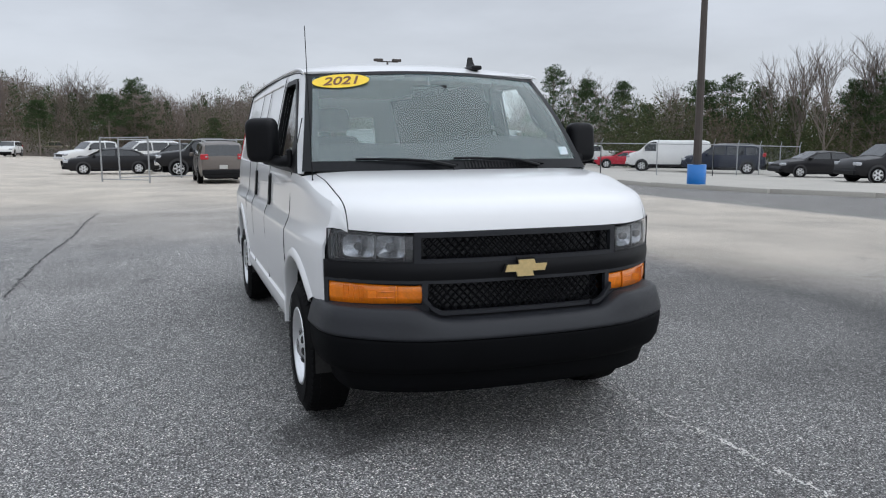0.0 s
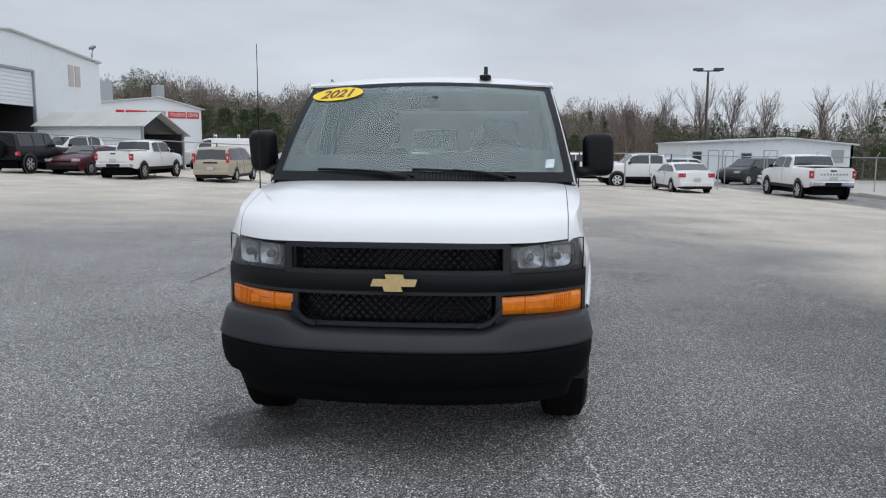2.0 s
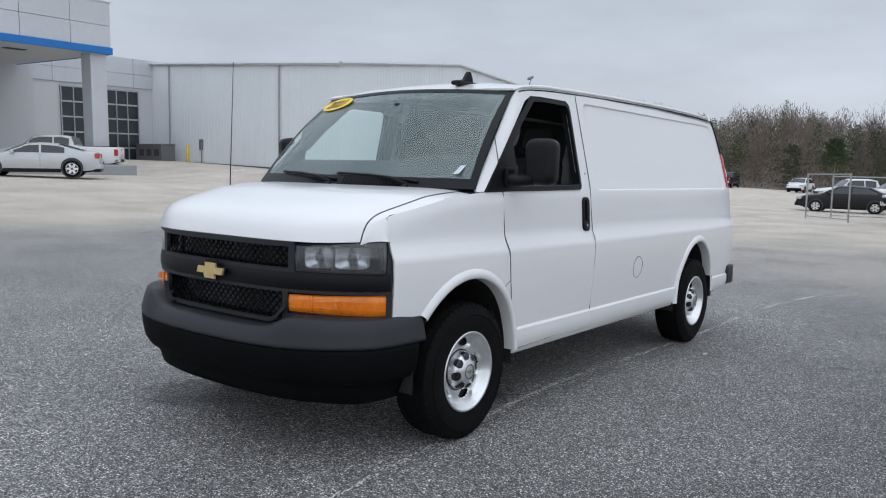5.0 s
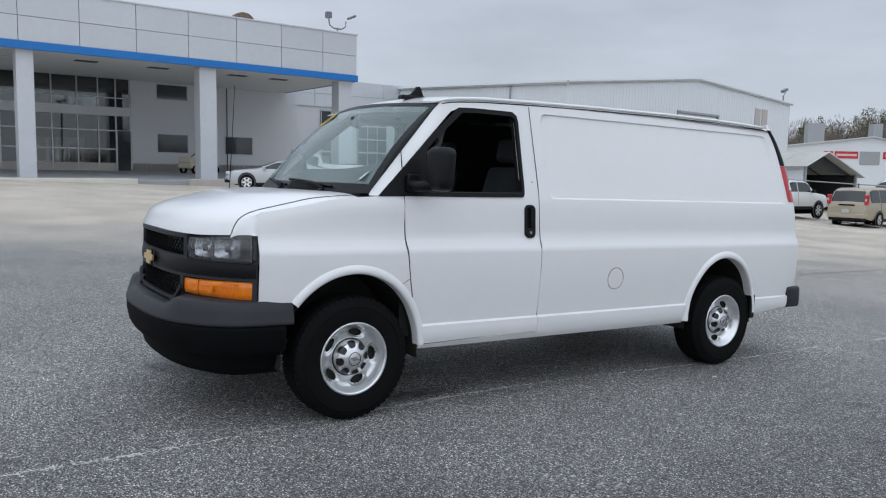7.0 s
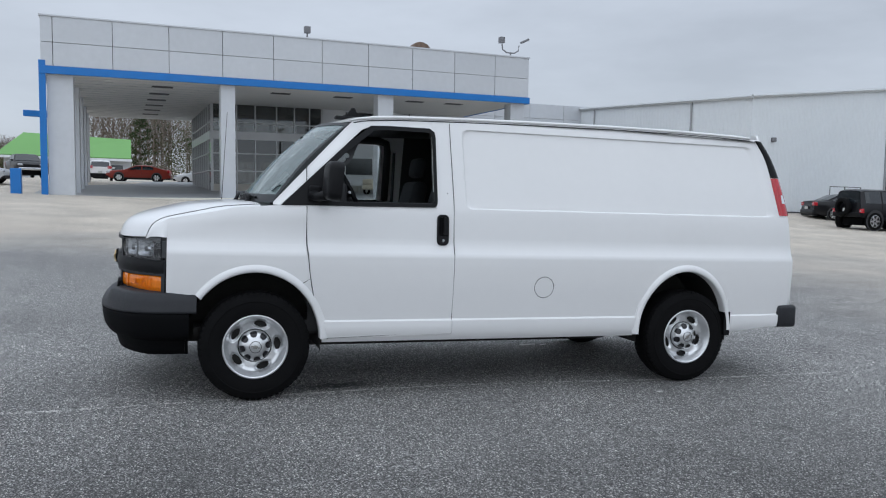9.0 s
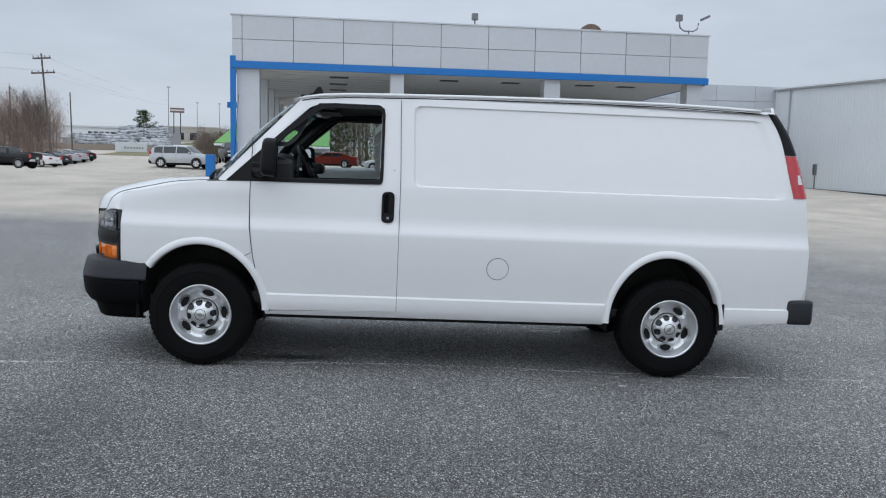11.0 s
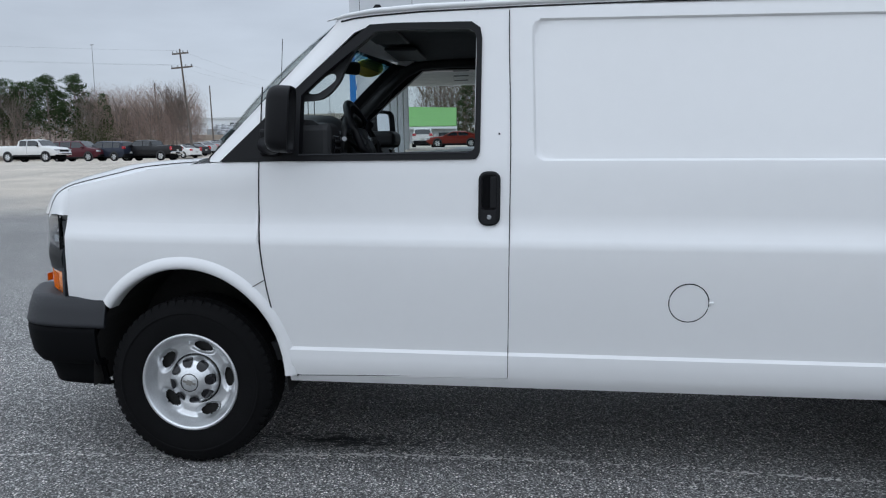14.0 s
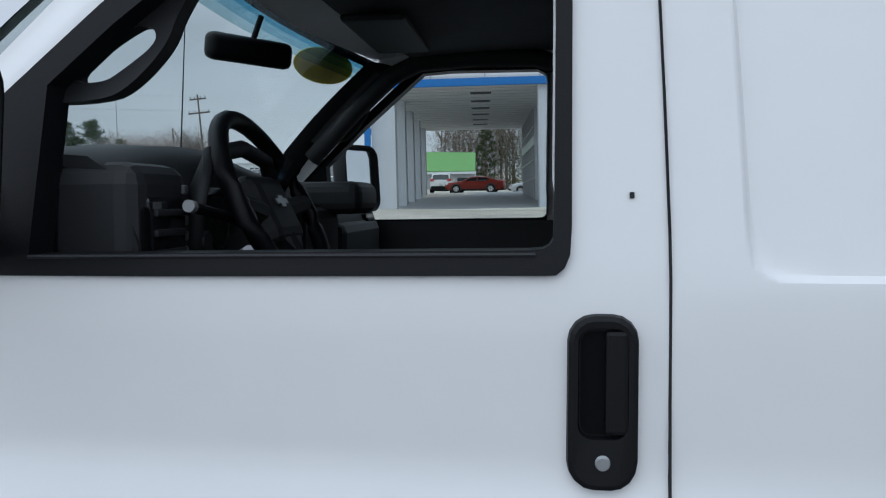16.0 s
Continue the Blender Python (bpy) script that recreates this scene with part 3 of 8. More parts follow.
    # black surround of the window opening
    outer = [(0.155, 1.362), (0.7, 1.364), (1.232, 1.366), (1.247, 1.3665), (1.258, 1.376), (1.265, 1.393), (1.267, 1.43), (1.266, 1.872), (1.258, 1.915), (1.22, 1.941), (0.90, 1.944), (0.785, 1.939), (0.57, 1.763), (0.37, 1.573)]
    inner = [(0.50, 1.394), (0.7, 1.396), (1.212, 1.399), (1.230, 1.4005), (1.238, 1.405), (1.243, 1.413), (1.244, 1.45), (1.244, 1.862), (1.236, 1.895), (1.21, 1.910), (0.91, 1.913), (0.81, 1.907), (0.595, 1.732), (0.50, 1.642)]
    if side > 0:
        inner = [(min(x, 0.44) if x < 0.55 else x, z - 0.05 if 1.6 < z < 1.66 else z) for x, z in inner]
    bm = bmesh.new()
    loops = [[bm.verts.new((x, side * (side_y(x, z) + off), z)) for x, z in pts] for pts, off in ((outer, -0.004), (outer, 0.007), (inner, 0.007), (inner, -0.05))]
    for a, b in zip(loops, loops[1:]):
        for i in range(len(a)):
            j = (i + 1) % len(a)
            bm.faces.new((a[i], a[j], b[j], b[i]))
    bmesh.ops.recalc_face_normals(bm, faces=bm.faces)
    part("window_surround", bm, BLACK, door, "matt black rubber and plastic window surround")
    part("belt_weatherstrip", tube([(x, side * (side_y(x, 1.392) + 0.007), 1.391 + 0.003 * (x - 0.5)) for x in (0.50, 0.7, 0.95, 1.22)], 0.0032, 6), PLASTIC, door)
    if side > 0:
        part("window_pane", grid([[(lerp(max(0.42, 0.20 + (z - 1.362) / 0.965), 1.25, k / 3), 0.985 * side_y(0.8, z) - 0.01, z) for k in range(4)] for z in (1.39, 1.5, 1.6, 1.7, 1.8, 1.90)], flip=True), GLASS, door, "clear side window glass").visible_shadow = False
    # recessed pull handle with lock
    hy = lambda z: side_y(1.325, z)
    hx, hz, hw, hh = 1.308, 1.205, 0.044, 0.110
    def rounded(w, h, r, cx=hx, cz=hz):
        pts = []
        for qx, qz, a0 in ((w - r, h - r, 0), (-(w - r), h - r, 90), (-(w - r), -(h - r), 180), (w - r, -(h - r), 270)):
            pts += [(cx + qx + r * math.cos(radians(a0 + a)), cz + qz + r * math.sin(radians(a0 + a))) for a in (0, 22, 45, 68, 90)]
        return pts
    bm = bmesh.new()
    loops = []
    for (w, h, r, cz), off in (((hw + 0.002, hh + 0.002, 0.034, hz), -0.003), ((hw, hh, 0.033, hz), 0.009), ((hw - 0.006, hh - 0.006, 0.028, hz), 0.013), ((hw - 0.012, 0.071, 0.018, hz + 0.024), 0.012), ((hw - 0.014, 0.069, 0.016, hz + 0.024), 0.002)):
        loops.append([bm.verts.new((x, side * (side_y(hx, z) + off), z)) for x, z in rounded(w, h, r, hx, cz)])
    for a, b in zip(loops, loops[1:]):
        for i in range(len(a)):
            j = (i + 1) % len(a)
            bm.faces.new((a[i], a[j], b[j], b[i]))
    bm.faces.new(loops[-1])
    bmesh.ops.recalc_face_normals(bm, faces=bm.faces)
    part("door_handle", bm, BLACK, door, "black recessed pull handle", False)
    pd = box(hx + 0.002, hx + 0.033, *sorted((-0.002, side * 0.0135)), hz - 0.042, hz + 0.092, 0.006)
    for v in pd.verts:
        v.co.y += side * side_y(hx, v.co.z)
    part("handle_paddle", pd, BLACK, door)
    # flat black plate on the skin, for the shade in the hollow
    part("handle_cavity", plate([(x, side * (side_y(hx, z) + 0.0035), z) for x, z in rounded(hw - 0.016, 0.066, 0.014, hx, hz + 0.024)], 0.001, Vector((0, side, 0))), MATTBLACK, door, "flat black plate for the shade in the hand hollow")
    lk = lathe([(0.943, 0.0001), (0.964, 0.0001), (0.964, 0.008), (0.960, 0.011), (0.943, 0.013)], 16)
    bmesh.ops.transform(lk, matrix=Matrix.Translation((hx, 0, hz - 0.077)) @ Matrix.Diagonal((1, side, 1, 1)), verts=lk.verts)
    part("lock_cylinder", lk, GALV, door, "round metal lock")
    part("pillar_button", box(1.342, 1.348, *sorted((side * (side_y(1.345, 1.47) - 0.002), side * (side_y(1.345, 1.47) + 0.002))), 1.466, 1.474, 0.0008), PLASTIC, door)
    # gaps
    turn_pts = [(0.3262, 1.68), (0.3264, 1.2), *GAP_F]
    gap = [(straight([(-z, x) for x, z in turn_pts], -q), q) for q in (1.68 - 0.0155 * k for k in range(81))]
    for path in (gap, [(1.393 - 0.015 * smooth01(1.35, 2.0, z), z) for z in (0.45, 0.6, 0.9, 1.0, 1.045, 1.09, 1.2, 1.36, 1.42, 1.6, 1.8, 1.97)],
                 [(x, door_bottom(x) - 0.002) for x in (0.487, 0.8, 1.1, 1.392)]):
        part("door_gap", tube([(x, side * (side_y(x, z) + 0.0002), z) for x, z in path], 0.0030 if path is gap else 0.0021, 6), SEAM, door)
    part("gap_seal", tube([(1.393 - 0.015 * smooth01(1.35, 2.0, z), side * (side_y(1.39, z) + 0.001), z) for z in (1.42, 1.55, 1.7, 1.85, 1.92, 1.985)], 0.0018, 6), BLACK, door)
    # cargo side
    n = 92
    cols = []
    upz = [1.30, 1.345, 1.362, 1.368, 1.3705, 1.372, 1.3765, 1.3805, 1.383, 1.392, 1.41, 1.44, 1.48, 1.55, 1.65, 1.75, 1.85, 1.90, 1.935, 1.949, 1.9535, 1.9575, 1.962, 1.9645, 1.972]
    sx = sorted({k / n for k in range(n + 1)} | {(v - 1.396) / 3.07 for v in (1.484, 1.488, 1.49, 1.4942, 1.4985, 1.502, 1.507, 1.514, 1.525)} | {(v - 1.396) / 3.07 for v in (4.20, 4.21, 4.22, 4.225, 4.235)})
    for s in sx:
        xc = 1.396 + s * (4.466 - 1.396)
        z0 = low(xc)
        if z0 < 0.5:
            zs = [z0, z0 + 0.013, z0 + 0.03, z0 + 0.06, lerp(z0 + 0.06, 0.5605, 0.6), 0.5605, 0.5725, 0.60] + [lerp(0.60, 0.94, k / 8) for k in range(1, 9)] + [0.98, 1.01, 1.03, 1.05, 1.075, 1.115, 1.16, 1.22]
        else:
            zs = [lerp(z0, max(0.94, z0), k / 15) for k in range(16)] + [max(z, z0 + 0.001 * i) for i, z in enumerate((0.98, 1.01, 1.03, 1.05, 1.075, 1.115, 1.16, 1.22), 1)]
        zt = rail(min(xc, 4.12))
        tilt = 0.006 * (xc - 1.6)
        zs = zs + [z + tilt for z in upz] + [lerp(1.972 + tilt, zt, k / 3) for k in range(1, 4)]
        cols.append([(lerp(1.3945 - 0.015 * smooth01(1.35, 2.0, z), curve(REAR_EDGE, z), s), side_y(lerp(1.396, curve(REAR_EDGE, z), s), z), z) for z in zs])
    panel = side_sheet(cols, side, "cargo_side_panel", van, label="white pressed steel cargo side without windows")
    # hinged cargo doors on the kerb side
    if side > 0:
        for x in (2.30, 2.86):
            part("cargo_door_gap", tube([(x, side_y(x, z) + 0.0006, z) for z in (0.47, 0.56, 0.575, 0.8, 0.98, 1.03, 1.1, 1.36, 1.371)] + [(x, side_y(x, z) + 0.0006, z) for z in (1.39, 1.6, 1.8, 1.94)], 0.0022, 6), SEAM, panel)
        bm = box(2.19, 2.26, -0.004, 0.014, 1.10, 1.30, 0.006)
        for v in bm.verts:
            v.co.y += side_y(2.22, v.co.z)
        part("cargo_door_handle", bm, BLACK, panel, "black cargo door handle")
    # wheel opening lips and wells
    for i, (cx, z0, a, h) in enumerate(ARCHES):
        a0, a1 = (142, 3) if i == 0 else (180, 2)
        rows = []
        for k in range(41):
            ang = radians(lerp(a0, a1, k / 40))
            row = []
            for g, off in ((0.985, -0.06), (0.985, 0.004), (0.991, 0.013), (1.012, 0.018), (1.05, 0.0155), (1.085, 0.006), (1.105, -0.005)):
                x, z = cx + a * g * math.cos(ang), max(z0 + h * g * math.sin(ang), sill(cx) - 0.006)
                row.append((x, side * (side_y(max(x, -0.5), min(max(z, 0.62), 0.93)) + off), z))
            rows.append(row)
        part("wheel_arch_lip", grid(rows, flip=side > 0), WHITE, van, "", True)
        bm = bmesh.new()
        rows = [[(cx + a * 1.0 * math.cos(radians(q)), side * y, z0 + h * 1.0 * math.sin(radians(q)) if q % 180 else 0.36) for y in (0.945, 0.75, 0.5)] for q in range(-0, 181, 10)]
        grid(rows, bm)
        bm.faces.new([bm.verts.new((cx + a * math.cos(radians(q)), side * 0.5, z0 + h * math.sin(radians(q)) if q % 180 else 0.36)) for q in range(0, 181, 10)])
        part("wheel_well", bm, UNDER, van, "black wheel well liner")
    # round fuel flap
    if side < 0:
        fx, fz, fr = 2.118, 0.781, 0.079
        part("fuel_door_gap", tube([(fx + fr * math.cos(t), -(side_y(fx, fz + fr * math.sin(t)) + 0.0008), fz + fr * math.sin(t)) for t in (2 * math.pi * k / 40 for k in range(41))], 0.0025, 6, caps=False), SEAM, panel)
        part("fuel_door_lip", box(fx + 0.078, fx + 0.098, -0.987, -0.970, fz - 0.004, fz + 0.006, 0.002), WHITE, panel)
    # drip rail, and a dark bar put under it for its shadow line
    part("drip_rail", tube([(x, side * (side_y(x, rail(x)) + 0.002), rail(x) + 0.003) for x in (0.60, 0.68, 0.8, 1.0, 1.4, 2.0, 2.76, 3.4, 3.8, 4.0, 4.1)], [0.003, 0.008, 0.012] + [0.013] * 8, 8), WHITE, van, "", True)
    part("roof_seam", tube([(x, side * (side_y(x, rail(x) - 0.02) + 0.0005), rail(x) - 0.018) for x in (0.66, 0.72, 0.8, 1.0, 1.4, 2.0, 2.76, 3.4, 3.8, 4.0, 4.1)], 0.004, 6), SEAM, van)
    # rear corner: black cap over red lamp
    for nm, za, zb, mt, lb in (("rear_corner_trim", 1.725, 2.035, BLACK, "black corner trim"), ("tail_lamp", 1.405, 1.72, REDLENS, "tall red tail lamp")):
        rows = []
        for k in range(9):
            z = lerp(za, zb, k / 8)
            e = curve(REAR_EDGE, z)
            w = 0.098 - 0.04 * smooth01(1.5, 2.03, z)
            rows.append([(e - w, side * (side_y(e - w, z) - 0.004), z), (e - w + 0.006, side * (side_y(e - w, z) + 0.008), z), (e - 0.01, side * (side_y(e, z) + 0.008), z), (e + 0.018, side * (side_y(e, z) - 0.008), z), (e + 0.016, side * (side_y(e, z) - 0.09), z)])
        part(nm, grid(rows, flip=side < 0), mt, van, lb, True)
    rows = [[(curve(REAR_EDGE, z) - w + 0.003, side * (side_y(4.4, z) + 0.0105), z) for w in (0.066, 0.03, 0.008)] for z in (1.51, 1.545, 1.58)]
    part("reverse_lamp", grid(rows, flip=side < 0), PAPER, van, "clear reversing lens")
    # headlamp
    lamp_z = lambda y, t: lerp(lerp(0.972, 0.968, smooth01(0.5, 0.9, y)), lerp(1.096, 1.124, smooth01(0.5, 0.9, y)), t)
    ys = [0.535, 0.58, 0.65, 0.72, 0.79, 0.84, 0.875, 0.892]
    head = part("headlamp", grid([[(front_x(y) + 0.055 + 0.02 * smooth01(0.85, 0.892, y), side * min(y, 0.886), lamp_z(y, t)) for y in ys] for t in (0, 0.5, 1)], flip=side > 0), LAMPBODY, van, "clear rectangular headlamp with chrome reflectors")
    part("lens", grid([[(front_x(y) - 0.012 + 0.02 * abs(t - 0.5), side * (y + 0.004), lamp_z(y, t)) for y in ys] for t in (0, 0.15, 0.5, 0.85, 1)], flip=side > 0), LENS, head, "clear lens").visible_shadow = False
    part("lamp_seal", tube([(front_x(y) - 0.008, side * (y + 0.004), lamp_z(y, t)) for y, t in [(q, 0.0) for q in ys] + [(0.894, 0.5)] + [(q, 1.0) for q in ys[::-1]] + [(0.533, 0.5), (0.535, 0.0)]], 0.0036, 6), BLACK, head)
    for yc, w in ((0.765, 0.066), (0.632, 0.062)):
        # bowl with a squared mouth, in vertical facets
        rows = []
        for k in range(8):
            r = k / 7
            row = []
            for j in range(33):
                q = 2 * math.pi * j / 32
                cu, su = math.cos(q), math.sin(q)
                sq = (abs(cu) ** 5 + abs(su) ** 5) ** -0.2
                facet = 0.005 * math.sin(26 * cu) * r * (1 - r)
                row.append((front_x(yc + w * r * cu * sq) + 0.012 + 0.040 * (1 - r * r) + facet, side * (yc + w * r * cu * sq), 1.042 + 0.052 * r * su * sq))
            rows.append(row)
        part("reflector", grid(rows), REFLECTOR, head, "bright reflector bowl", True)
        part("bulb", tube([(front_x(yc) + 0.05, side * yc, 1.04), (front_x(yc) + 0.020, side * yc, 1.04), (front_x(yc) + 0.012, side * yc, 1.04)], [0.015, 0.015, 0.006], 12), CHROME, head)
        part("bulb_shield", lathe([(-0.012, 0.0001), (-0.012, 0.018), (0.006, 0.021), (0.010, 0.021)], 16), LAMPBODY, head, m=pose(front_x(yc) + 0.022, side * yc, 1.04, 0, 0, -90))
    part("cell_divider", box(front_x(0.70) + 0.004, front_x(0.70) + 0.05, *sorted((side * 0.695, side * 0.702)), 0.982, 1.095, 0.002), LAMPBODY, head)
    for k in range(3):
        part("marker_rib", box(front_x(0.87) + 0.02, front_x(0.87) + 0.05, *sorted((side * (0.848 + 0.011 * k), side * (0.852 + 0.011 * k))), 0.985, 1.095, 0.001), LAMPBODY, head)
    # amber lamp
    ys = [0.50, 0.56, 0.64, 0.72, 0.8, 0.86, 0.898]
    am_z = lambda y, t: lerp(0.770 - 0.012 * smooth01(0.5, 0.9, y), 0.862 + 0.008 * smooth01(0.5, 0.9, y), t)
    rows = [[(front_x(y) - 0.004 + (0.02 if t in (0, 1) else 0.0) + 0.01 * abs(t - 0.5), side * y, am_z(y, t)) for y in ys] for t in (0, 0.06, 0.35, 0.65, 0.94, 1)]
    turn_lamp = part("turn_lamp", grid(rows, flip=side > 0), AMBER, van, "amber turn signal and marker lens", True, 0.01)
    for yr in (0.615,):
        part("lens_rib", tube([(front_x(yr) - 0.004, side * yr, am_z(yr, t)) for t in (0.06, 0.35, 0.65, 0.94)], 0.006, 6), AMBER, turn_lamp, "", True)
    for k in range(9):
        yr = 0.755 + 0.010 * k
        part("lens_rib", tube([(front_x(yr) - 0.0035, side * yr, am_z(yr, t)) for t in (0.14, 0.5, 0.86)], 0.0016, 4), AMBER, turn_lamp)
    for t in (0.36, 0.64):
        part("lens_rib", tube([(front_x(y) - 0.0038, side * y, am_z(y, t)) for y in (0.63, 0.66, 0.69)], 0.002, 4), AMBER, turn_lamp)
    part("lens_frame", tube([(front_x(y) + 0.004, side * y, am_z(y, t)) for y, t in [(q, 0.0) for q in ys] + [(0.900, 0.5)] + [(q, 1.0) for q in ys[::-1]] + [(0.498, 0.5), (0.50, 0.0)]], 0.0048, 6), BLACK, turn_lamp, "black lens surround")
    part("lens_recess", plate([(front_x(0.70) - 0.0045, side * y, z) for y, z in ((0.702, 0.80), (0.742, 0.80), (0.742, 0.835), (0.702, 0.835))], 0.001, Vector((-1, 0, 0))), AMBER, turn_lamp)
    # door mirror
    mx = 0.06 if side > 0 else 0.0
    turn = pose((0.47 if side < 0 else 0.425 + mx), side * 1.079, 1.535 if side < 0 else 1.552, 0, 4 if side < 0 else -5, 7 if side < 0 else -31)
    mirror = part("door_mirror", mirror_shell(), BLACK, door, "black folding door mirror", True, m=turn)
    part("mirror_arm", tube([(0.36, side * 0.925, 1.435), (0.40, side * 0.97, 1.425), (0.45 + mx, side * 1.05, 1.44)], [0.04, 0.033, 0.036], 12), BLACK, door, "", True)
    part("mirror_foot", box(0.335, 0.42, *sorted((side * 0.915, side * 0.948)), 1.39, 1.50, 0.012), BLACK, door)
    for nm, za, zb, lb in (("mirror_glass", -0.055, 0.112, "mirror glass"), ("spotter_glass", -0.112, -0.063, "wide-angle mirror glass")):
        part(nm, plate([(0.022, y, z) for y, z in soft_outline(-0.074, 0.074, za, zb, 0.018)], 0.003, Vector((1, 0, 0))), CHROME, door, lb, m=turn)
    # inner door card and pillar handle
    part("door_card", grid([[(x, side * (side_y(x, 1.2) - 0.09 + 0.03 * smooth01(1.1, 1.36, z)), z) for x in (0.36, 0.7, 1.0, 1.38)] for z in (0.5, 0.9, 1.15, 1.3, 1.39)], flip=side > 0), CABIN, door, "charcoal inner door card", True, 0.02)
    part("armrest", box(0.72, 1.22, *sorted((side * 0.80, side * 0.88)), 1.20, 1.27, 0.02), CABIN, door)
    outl = [(0.42, 1.60), (0.60, 1.602), (0.655, 1.63), (0.715, 1.70), (0.73, 1.76), (0.80, 1.88), (0.70, 1.87), (0.56, 1.755)]
    hole = [(0.545, 1.648), (0.60, 1.645), (0.63, 1.665), (0.675, 1.70), (0.675, 1.722), (0.655, 1.73), (0.64, 1.728), (0.59, 1.695)]
    hole = [(0.612 + (x - 0.612) * 1.22, 1.69 + (z - 1.69) * 1.22) for x, z in hole]
    outl, hole = ([(0.572 + (x - 0.612) * 0.86, 1.70 + (z - 1.69) * 0.88) for x, z in pts] for pts in (outl, hole))
    for _ in range(2):
        outl, hole = cut_corners(outl), cut_corners(hole)
    bm = bmesh.new()
    loops = [[bm.verts.new((x, side * y, z)) for x, z in pts] for pts, y in ((hole, 0.83), (outl, 0.835), (outl, 0.80), (hole, 0.80), (hole, 0.83))]
    for a, b in zip(loops, loops[1:]):
        for i in range(len(a)):
            j = (i + 1) % len(a)
            bm.faces.new((a[i], a[j], b[j], b[i]))
    if side > 0:
        for v in bm.verts:
            v.co.x, v.co.z = 0.525 + (v.co.x - 0.58) * 1.0, 1.775 + (v.co.z - 1.72) * 1.0
    for v in bm.verts:
        v.co.y = side * (side_y(v.co.x, v.co.z) - 0.034 - (0.835 - abs(v.co.y)))
    part("frame_trim", tube([(x, side * (side_y(x, z) - 0.045 - 0.035 * smooth01(0.85, 0.65, x)), z) for x, z in ((0.40, 1.62), (0.56, 1.775), (0.70, 1.895), (0.80, 1.945), (1.0, 1.955), (1.2, 1.95), (1.29, 1.92), (1.305, 1.84), (1.31, 1.4))], 0.034, 8), CABIN, door, "charcoal window frame trim", True)
    part("pillar_grab_handle", bm, CABIN, van, "charcoal grab handle on the windscreen pillar")

# hood
rows = []
for k in range(33):
    v = -1 + 2 * k / 32
    row = []
    for j in range(22):
        u = (j / 21) ** 1.5
        y0 = v * lerp(0.812, 0.835, min(1.0, u * 1.25))
        x = lerp(nose_x(y0) + 0.002, -0.09 + 0.115 * (y0 / 0.86) ** 2, u)
        row.append((x, y0, top_z(x, y0) + 0.004))
    rows.append(row)
part("hood", grid(rows), WHITE, van, "white bonnet with a rounded front edge", True, 0.012)
for side in (-1, 1):
    rows = []
    for j in range(22):
        u = (j / 21) ** 1.5
        y0 = lerp(0.812, 0.835, min(1.0, u * 1.25))
        x = lerp(nose_x(y0) + 0.002, -0.09 + 0.115 * (y0 / 0.86) ** 2, u)
        ye = max(wing_edge(max(x, -0.575)), y0 + 0.01)
        xe = max(x, -0.575) if j == 0 else max(x, -0.575 + 0.004 * j)
        rows.append([(lerp(x, xe, t), side * lerp(y0 + 0.004, ye, t), top_z(lerp(x, xe, t), lerp(y0 + 0.004, ye, t))) for t in (0, 0.2, 0.4, 0.6, 0.8, 1)])
    part("wing_top", grid(rows, flip=side > 0), WHITE, van, "", True)
    nose = []
    ye, zt = wing_edge(-0.575), top_z(-0.575, wing_edge(-0.575))
    p0 = Vector(rows[0][0])
    for k in range(13):
        t = k / 12
        yl = lerp(abs(p0.y), 0.900, t)
        lo_pt = Vector((nose_x(yl) + 0.002 + 0.008 * t, side * yl, lerp(p0.z - 0.004, 1.124, min(1.0, t * 3))))
        q0 = min(1.0, t / 0.6)
        xq, yq = lerp(p0.x, -0.575, q0), lerp(abs(p0.y), ye, q0)
        hi_pt = Vector((xq, side * yq, top_z(xq, yq)))
        if t >= 0.6:
            zz = lerp(zt, 1.122, (t - 0.6) / 0.4)
            kk = max(0.0, (zz - (zt - 0.11)) / 0.11)
            hi_pt = Vector((-0.575, side * lerp(side_y(-0.575, min(zz, 1.2)), ye, kk ** 3), zz))
        nose.append([lo_pt.lerp(hi_pt, q) + Vector((-0.006, side * 0.003, 0.004)) * math.sin(math.pi * q) * math.sin(math.pi * t) for q in (0, 0.25, 0.5, 0.75, 1)])
    part("wing_nose", grid(nose, flip=side > 0), WHITE, van, "", True)
    part("hood_gap", tube([(r[0][0], side * (abs(r[0][1]) - 0.002), r[0][2] + 0.0015) for r in rows], 0.0022, 6), SEAM, van)

# windscreen, its border, cowl
def screen(y, t, out=0.0):
    """A point of the windscreen: y at its base from -1 to 1, t up the glass."""
    bx, bz, by = -0.065 + 0.165 * y * y, 1.372, 0.900
    tx, tz, ty = 0.515 + 0.125 * y * y, 1.985 - 0.03 * y * y, 0.776
    bulge = 0.035 * math.sin(math.pi * t)
    return Vector((lerp(bx, tx, t) - bulge * 0.7 - out * 0.72, y * lerp(by, ty, t), lerp(bz, tz, t) + bulge * 0.6 + out * 0.69))


